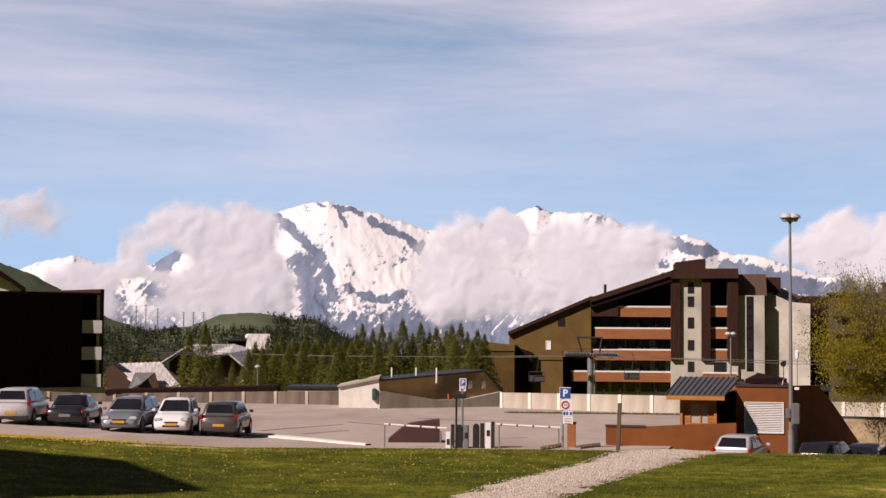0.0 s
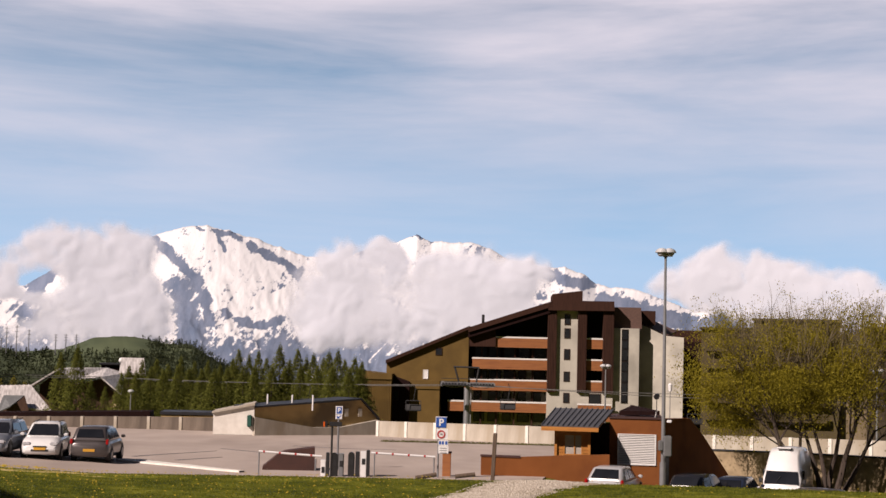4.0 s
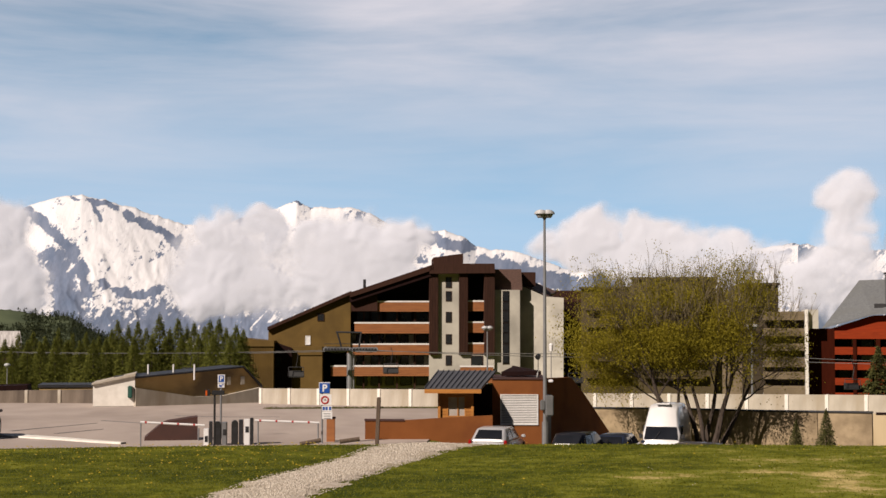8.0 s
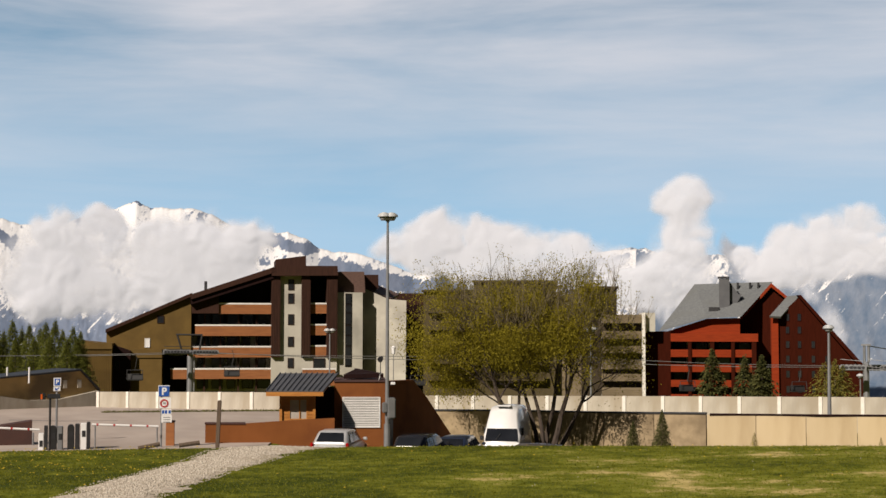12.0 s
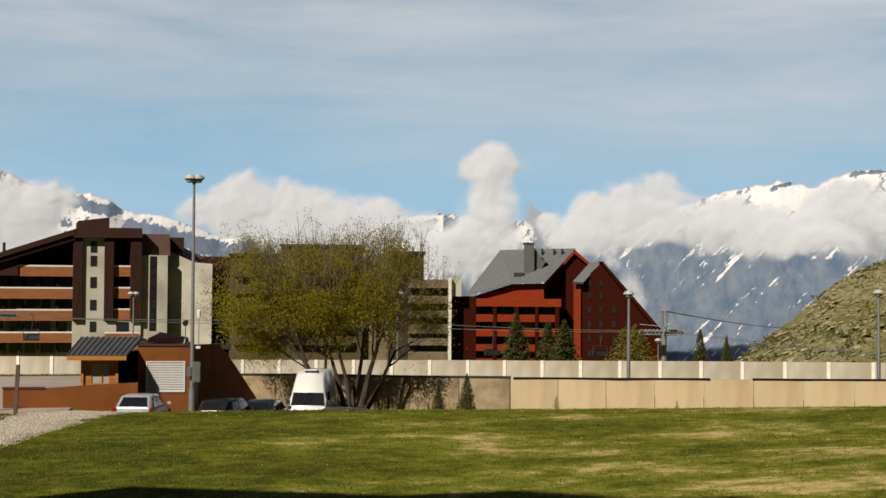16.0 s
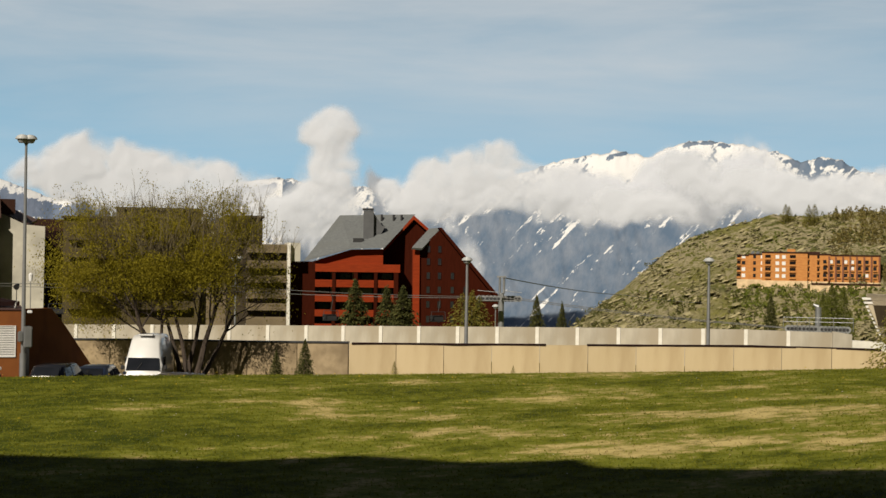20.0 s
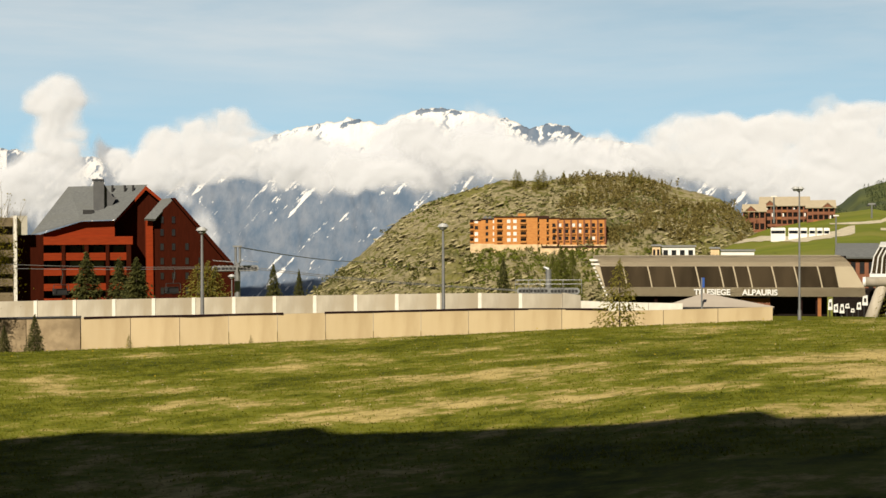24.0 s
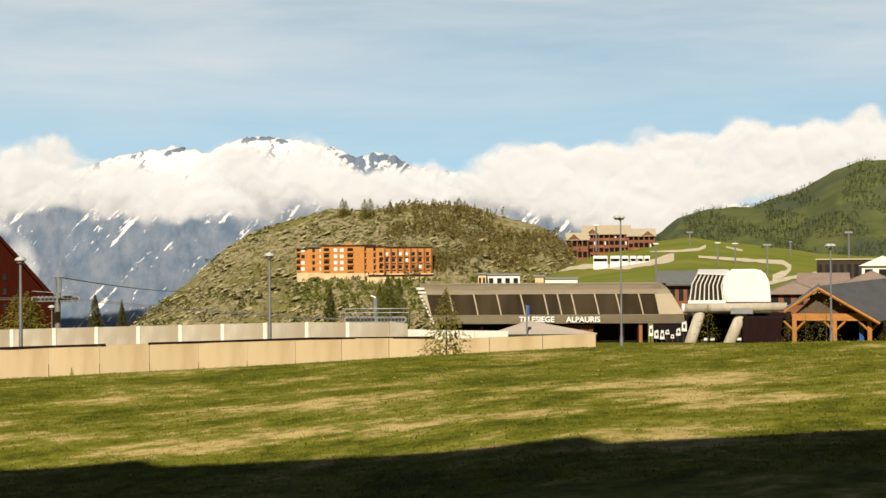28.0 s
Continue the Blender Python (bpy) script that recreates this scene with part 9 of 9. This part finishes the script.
scatter("forest", "dark wood at the foot of the left hill", left_hill, 6000, lambda a, e: e < -0.12 and e > -3.2 and a < -5.9, 3.0, M_DARKWOODS, 3, 1.3)
scatter("bushes", "green-brown scrub on the rocky hill", rock_hill, 700, lambda a, e: e > -2.4 and (noise.noise(Vector((a * 0.9, e * 1.4, 7))) > 0.28), 1.5, M_BUSH, 4, 0.6)
scatter("bushes", "brown leafless scrub on the crest of the rocky hill", rock_hill, 1900, lambda a, e: e > -0.6 and a > 42.87 and noise.noise(Vector((a * 0.8, e * 1.2, 2))) > -0.1, 1.9, M_BROWNBUSH, 5, 1.1)
scatter("bushes", "dark shrubs at the foot of the rocky hill", rock_hill, 500, lambda a, e: e < -1.2 and e > -2.8 and noise.noise(Vector((a * 1.1, e * 1.4, 9))) > 0.1, 1.7, M_BUSH, 6, 0.7)
M_GREENBUSH = leaf_material("fresh_green_shrubs", (0.12, 0.165, 0.02), (0.27, 0.30, 0.05), 0.3)
scatter("bushes", "fresh green growth below the hotel", rock_hill, 1500, lambda a, e: 39.2 < a < 47.5 and -2.1 < e < -0.75 and noise.noise(Vector((a * 1.3, e * 1.8, 5))) > -0.18, 1.5, M_GREENBUSH, 16, 0.35)
scatter("bushes", "green and olive scrub in the hollows of the rocky hill", rock_hill, 900, lambda a, e: -2.6 < e < 1.2 and noise.noise(Vector((a * 0.7 + 3, e * 1.1, 6))) > 0.2, 1.2, M_GREENBUSH, 17, 0.5)
treeline([(41.09, 2.22), (41.21, 2.14), (41.92, 2.18), (42.13, 2.22), (42.88, 2.09), (43.15, 2.04), (45.49, 2.24), (45.70, 2.11), (46.08, 1.98)], 790, 22, "young", "small tree on the crest of the rocky hill", spread=3, seed=3, wide=1.1)


# ---- antenna masts on the left hill ----
for (a, e0), e1 in zip([(-11.79, -0.09), (-11.60, -0.09), (-11.42, -0.09), (-11.07, -0.13), (-10.64, -0.09), (-9.69, 0.01), (-9.33, 0.05), (-8.96, 0.09)], [0.32, 0.37, 0.77, 0.83, 0.69, 0.55, 0.55, 0.56]):
    p = polar(a, 1480)
    z0, z1 = EYE + 1480 * math.tan(radians(e0)), EYE + 1480 * math.tan(radians(e1))
    m = thing("antenna_mast", p.x, p.y, z0 - 8, 0, "slender lattice antenna mast on the hill ridge", "mast", "antenna masts")
    pipe("pole", M_STEEL, m, (0, 0, 0), (0, 0, z1 - z0 + 8), 0.7, 0.35, 6)
    for k in (0.55, 0.75, 0.92):
        box("cross_arm", M_STEEL, m, -1.6, 1.6, -0.2, 0.2, (z1 - z0) * k + 8, (z1 - z0) * k + 8.5)


# ---- grass blades and flowers ----
def blades(n, straw, seed):
    r = np.random.RandomState(seed)
    rad = np.sqrt(r.uniform(24 ** 2, 61.5 ** 2, n))
    az = r.uniform(-17.5, 62.5, n)
    x, y = rad * np.sin(np.radians(az)), rad * np.cos(np.radians(az))
    keep = []
    z = np.empty(n)
    for i in range(n):
        z[i] = ground_z(x[i], y[i])
        pa = interp(PATH_A, rad[i]) if rad[i] > 41 else interp(PATH_A, 41) - (41 - rad[i]) * 0.72
        w = math.degrees(interp(PATH_W, rad[i]) * 0.92 / rad[i])
        keep.append(abs(az[i] - pa) > w)
    keep = np.array(keep)
    dry = np.array([dryness(x[i], y[i]) if keep[i] else 9.0 for i in range(n)])
    dry += r.normal(0, 0.18, n)
    if straw:
        keep &= dry > 0.52
    else:
        keep &= (dry < 0.40) | (r.rand(n) < 0.02)
    x, y, z = x[keep], y[keep], z[keep]
    n = len(x)
    a = r.uniform(0, 2 * np.pi, n)
    hgt = r.uniform(0.02, 0.055, n)
    w = r.uniform(0.012, 0.03, n)
    lean = r.normal(0, 0.04, (n, 2))
    v = np.empty((n, 3, 3))
    v[:, 0] = np.stack([x - np.cos(a) * w, y - np.sin(a) * w, z - 0.01], 1)
    v[:, 1] = np.stack([x + np.cos(a) * w, y + np.sin(a) * w, z - 0.01], 1)
    v[:, 2] = np.stack([x + lean[:, 0], y + lean[:, 1], z + hgt], 1)
    return v.reshape(-1, 3)


M_BLADE = leaf_material("grass_blade", (0.19, 0.205, 0.017), (0.32, 0.32, 0.038), 0.5)
M_STRAW = leaf_material("straw_blade", (0.40, 0.32, 0.12), (0.60, 0.48, 0.24), 0.3)


def blade_mesh(name, bv, material, label):
    me = bpy.data.meshes.new(name)
    me.vertices.add(len(bv))
    me.vertices.foreach_set("co", bv.ravel())
    me.loops.add(len(bv))
    me.loops.foreach_set("vertex_index", np.arange(len(bv), dtype=np.int32))
    me.polygons.add(len(bv) // 3)
    me.polygons.foreach_set("loop_start", np.arange(0, len(bv), 3, dtype=np.int32))
    me.update(calc_edges=True)
    me.materials.append(material)
    return tagged(new(name, me), label, "grass", kind="stuff")


blade_mesh("grass_blades", blades(170000, False, 8), M_BLADE, "short mown green grass blades on the lawn")
blade_mesh("straw_blades", blades(60000, True, 9), M_STRAW, "dry straw-coloured grass in the worn patches")

M_DANDELION = mat("dandelion_yellow", (0.62, 0.44, 0.02), (0.5, 0.36, 0.02), 0.7)
M_DAISY = mat("daisy_white", (0.7, 0.68, 0.6), None, 0.7)


def flowers(name, label, n, region, size, material, seed):
    r = np.random.RandomState(seed)
    verts, faces = [], []
    while len(faces) < n * 2:
        rad, az = region(r)
        p = polar(az, rad)
        pa = interp(PATH_A, rad)
        if abs(az - pa) < math.degrees(interp(PATH_W, rad) / rad):
            continue
        z = ground_z(p.x, p.y) + r.uniform(0.05, 0.12)
        s = size * r.uniform(0.6, 1.2)
        k = len(verts)
        for q in range(6):
            verts.append((p.x + s * math.cos(q * math.pi / 3), p.y + s * math.sin(q * math.pi / 3), z))
        verts.append((p.x, p.y, z + s * 0.7))
        verts.append((p.x, p.y, z - s * 0.5))
        for q in range(6):
            faces.append((k + q, k + (q + 1) % 6, k + 6))
        faces.append((k + 7, k + 1, k))
    return tagged(new(name, mesh_from(name, verts, faces, material)), label, "flowers", kind="stuff")


flowers("dandelions", "yellow dandelions in the lawn", 2600, lambda r: (60.5 - abs(r.normal(0, 3.5)) - (0 if r.rand() < 0.5 else r.uniform(0, 14)), r.uniform(-17, 5) if r.rand() < 0.75 else r.uniform(-17, 62)), 0.036, M_DANDELION, 3)
flowers("dandelions", "thick band of yellow dandelions by the car park", 4200, lambda r: (59.4 + r.normal(0, 0.8), -16.8 + abs(r.normal(0, 3.0))), 0.045, M_DANDELION, 5)
flowers("daisies", "small pale flowers in the lawn", 500, lambda r: (r.uniform(30, 60), r.uniform(15, 62)), 0.018, M_DAISY, 4)


# ---- loose stones of the path ----
def stones(n):
    r = np.random.RandomState(12)
    rad = r.uniform(40, 62.2, n)
    off = np.clip(r.normal(0, 0.5, n), -1.12, 1.12)
    verts, faces = np.empty((n, 6, 3)), []
    for i in range(n):
        a = interp(PATH_A, rad[i])
        p = polar(a, rad[i]) + Vector((math.cos(radians(a)), -math.sin(radians(a)), 0)) * float(off[i]) * interp(PATH_W, rad[i])
        s = r.uniform(0.018, 0.05) * (1 if abs(off[i]) < 0.9 else 0.8)
        z = ground_z(p.x, p.y) + 0.045 * (1 - min(1, abs(off[i])) ** 4) + 0.012
        q = r.uniform(0.6, 1.2, 6)
        verts[i] = [(p.x + s * q[0], p.y, z), (p.x, p.y + s * q[1], z), (p.x - s * q[2], p.y, z), (p.x, p.y - s * q[3], z), (p.x, p.y, z + s * 0.8 * q[4]), (p.x, p.y, z - s)]
        k = 6 * i
        for t in ((0, 1, 4), (1, 2, 4), (2, 3, 4), (3, 0, 4), (1, 0, 5), (2, 1, 5), (3, 2, 5), (0, 3, 5)):
            faces.append((k + t[0], k + t[1], k + t[2]))
    return verts.reshape(-1, 3), faces


M_STONE = leaf_material("gravel_stone", (0.40, 0.35, 0.28), (0.69, 0.62, 0.53), 0.0)
tagged(new("gravel", mesh_from("gravel", *stones(11000), M_STONE)), "pale loose gravel on the footpath", "gravel", kind="stuff")


# ---- weeds along the foot of the walls ----
def weeds(n, spans, seed):
    r = np.random.RandomState(seed)
    verts = []
    for i in range(n):
        a0, a1, d0, d1, hmax = spans[r.randint(len(spans))]
        p = polar(r.uniform(a0, a1), r.uniform(d0, d1))
        z = ground_z(p.x, p.y)
        h, w, t = hmax * r.uniform(0.4, 1.0), r.uniform(0.02, 0.05), r.uniform(0, math.pi)
        verts += [(p.x - w * math.cos(t), p.y - w * math.sin(t), z), (p.x + w * math.cos(t), p.y + w * math.sin(t), z), (p.x + r.normal(0, 0.12), p.y + r.normal(0, 0.12), z + h)]
    return verts, [(3 * i, 3 * i + 1, 3 * i + 2) for i in range(n)]


WEED_SPANS = [(19.17, 24.92, 75.5, 78.6, 0.55), (24.92, 44.54, 77.4, 78.3, 0.28), (2.4, 9.0, 99.6, 100.6, 0.22)]
tagged(new("weeds", mesh_from("weeds", *weeds(7000, WEED_SPANS, 31), M_BUSH)), "rough green weeds along the wall foot", "vegetation", kind="stuff")
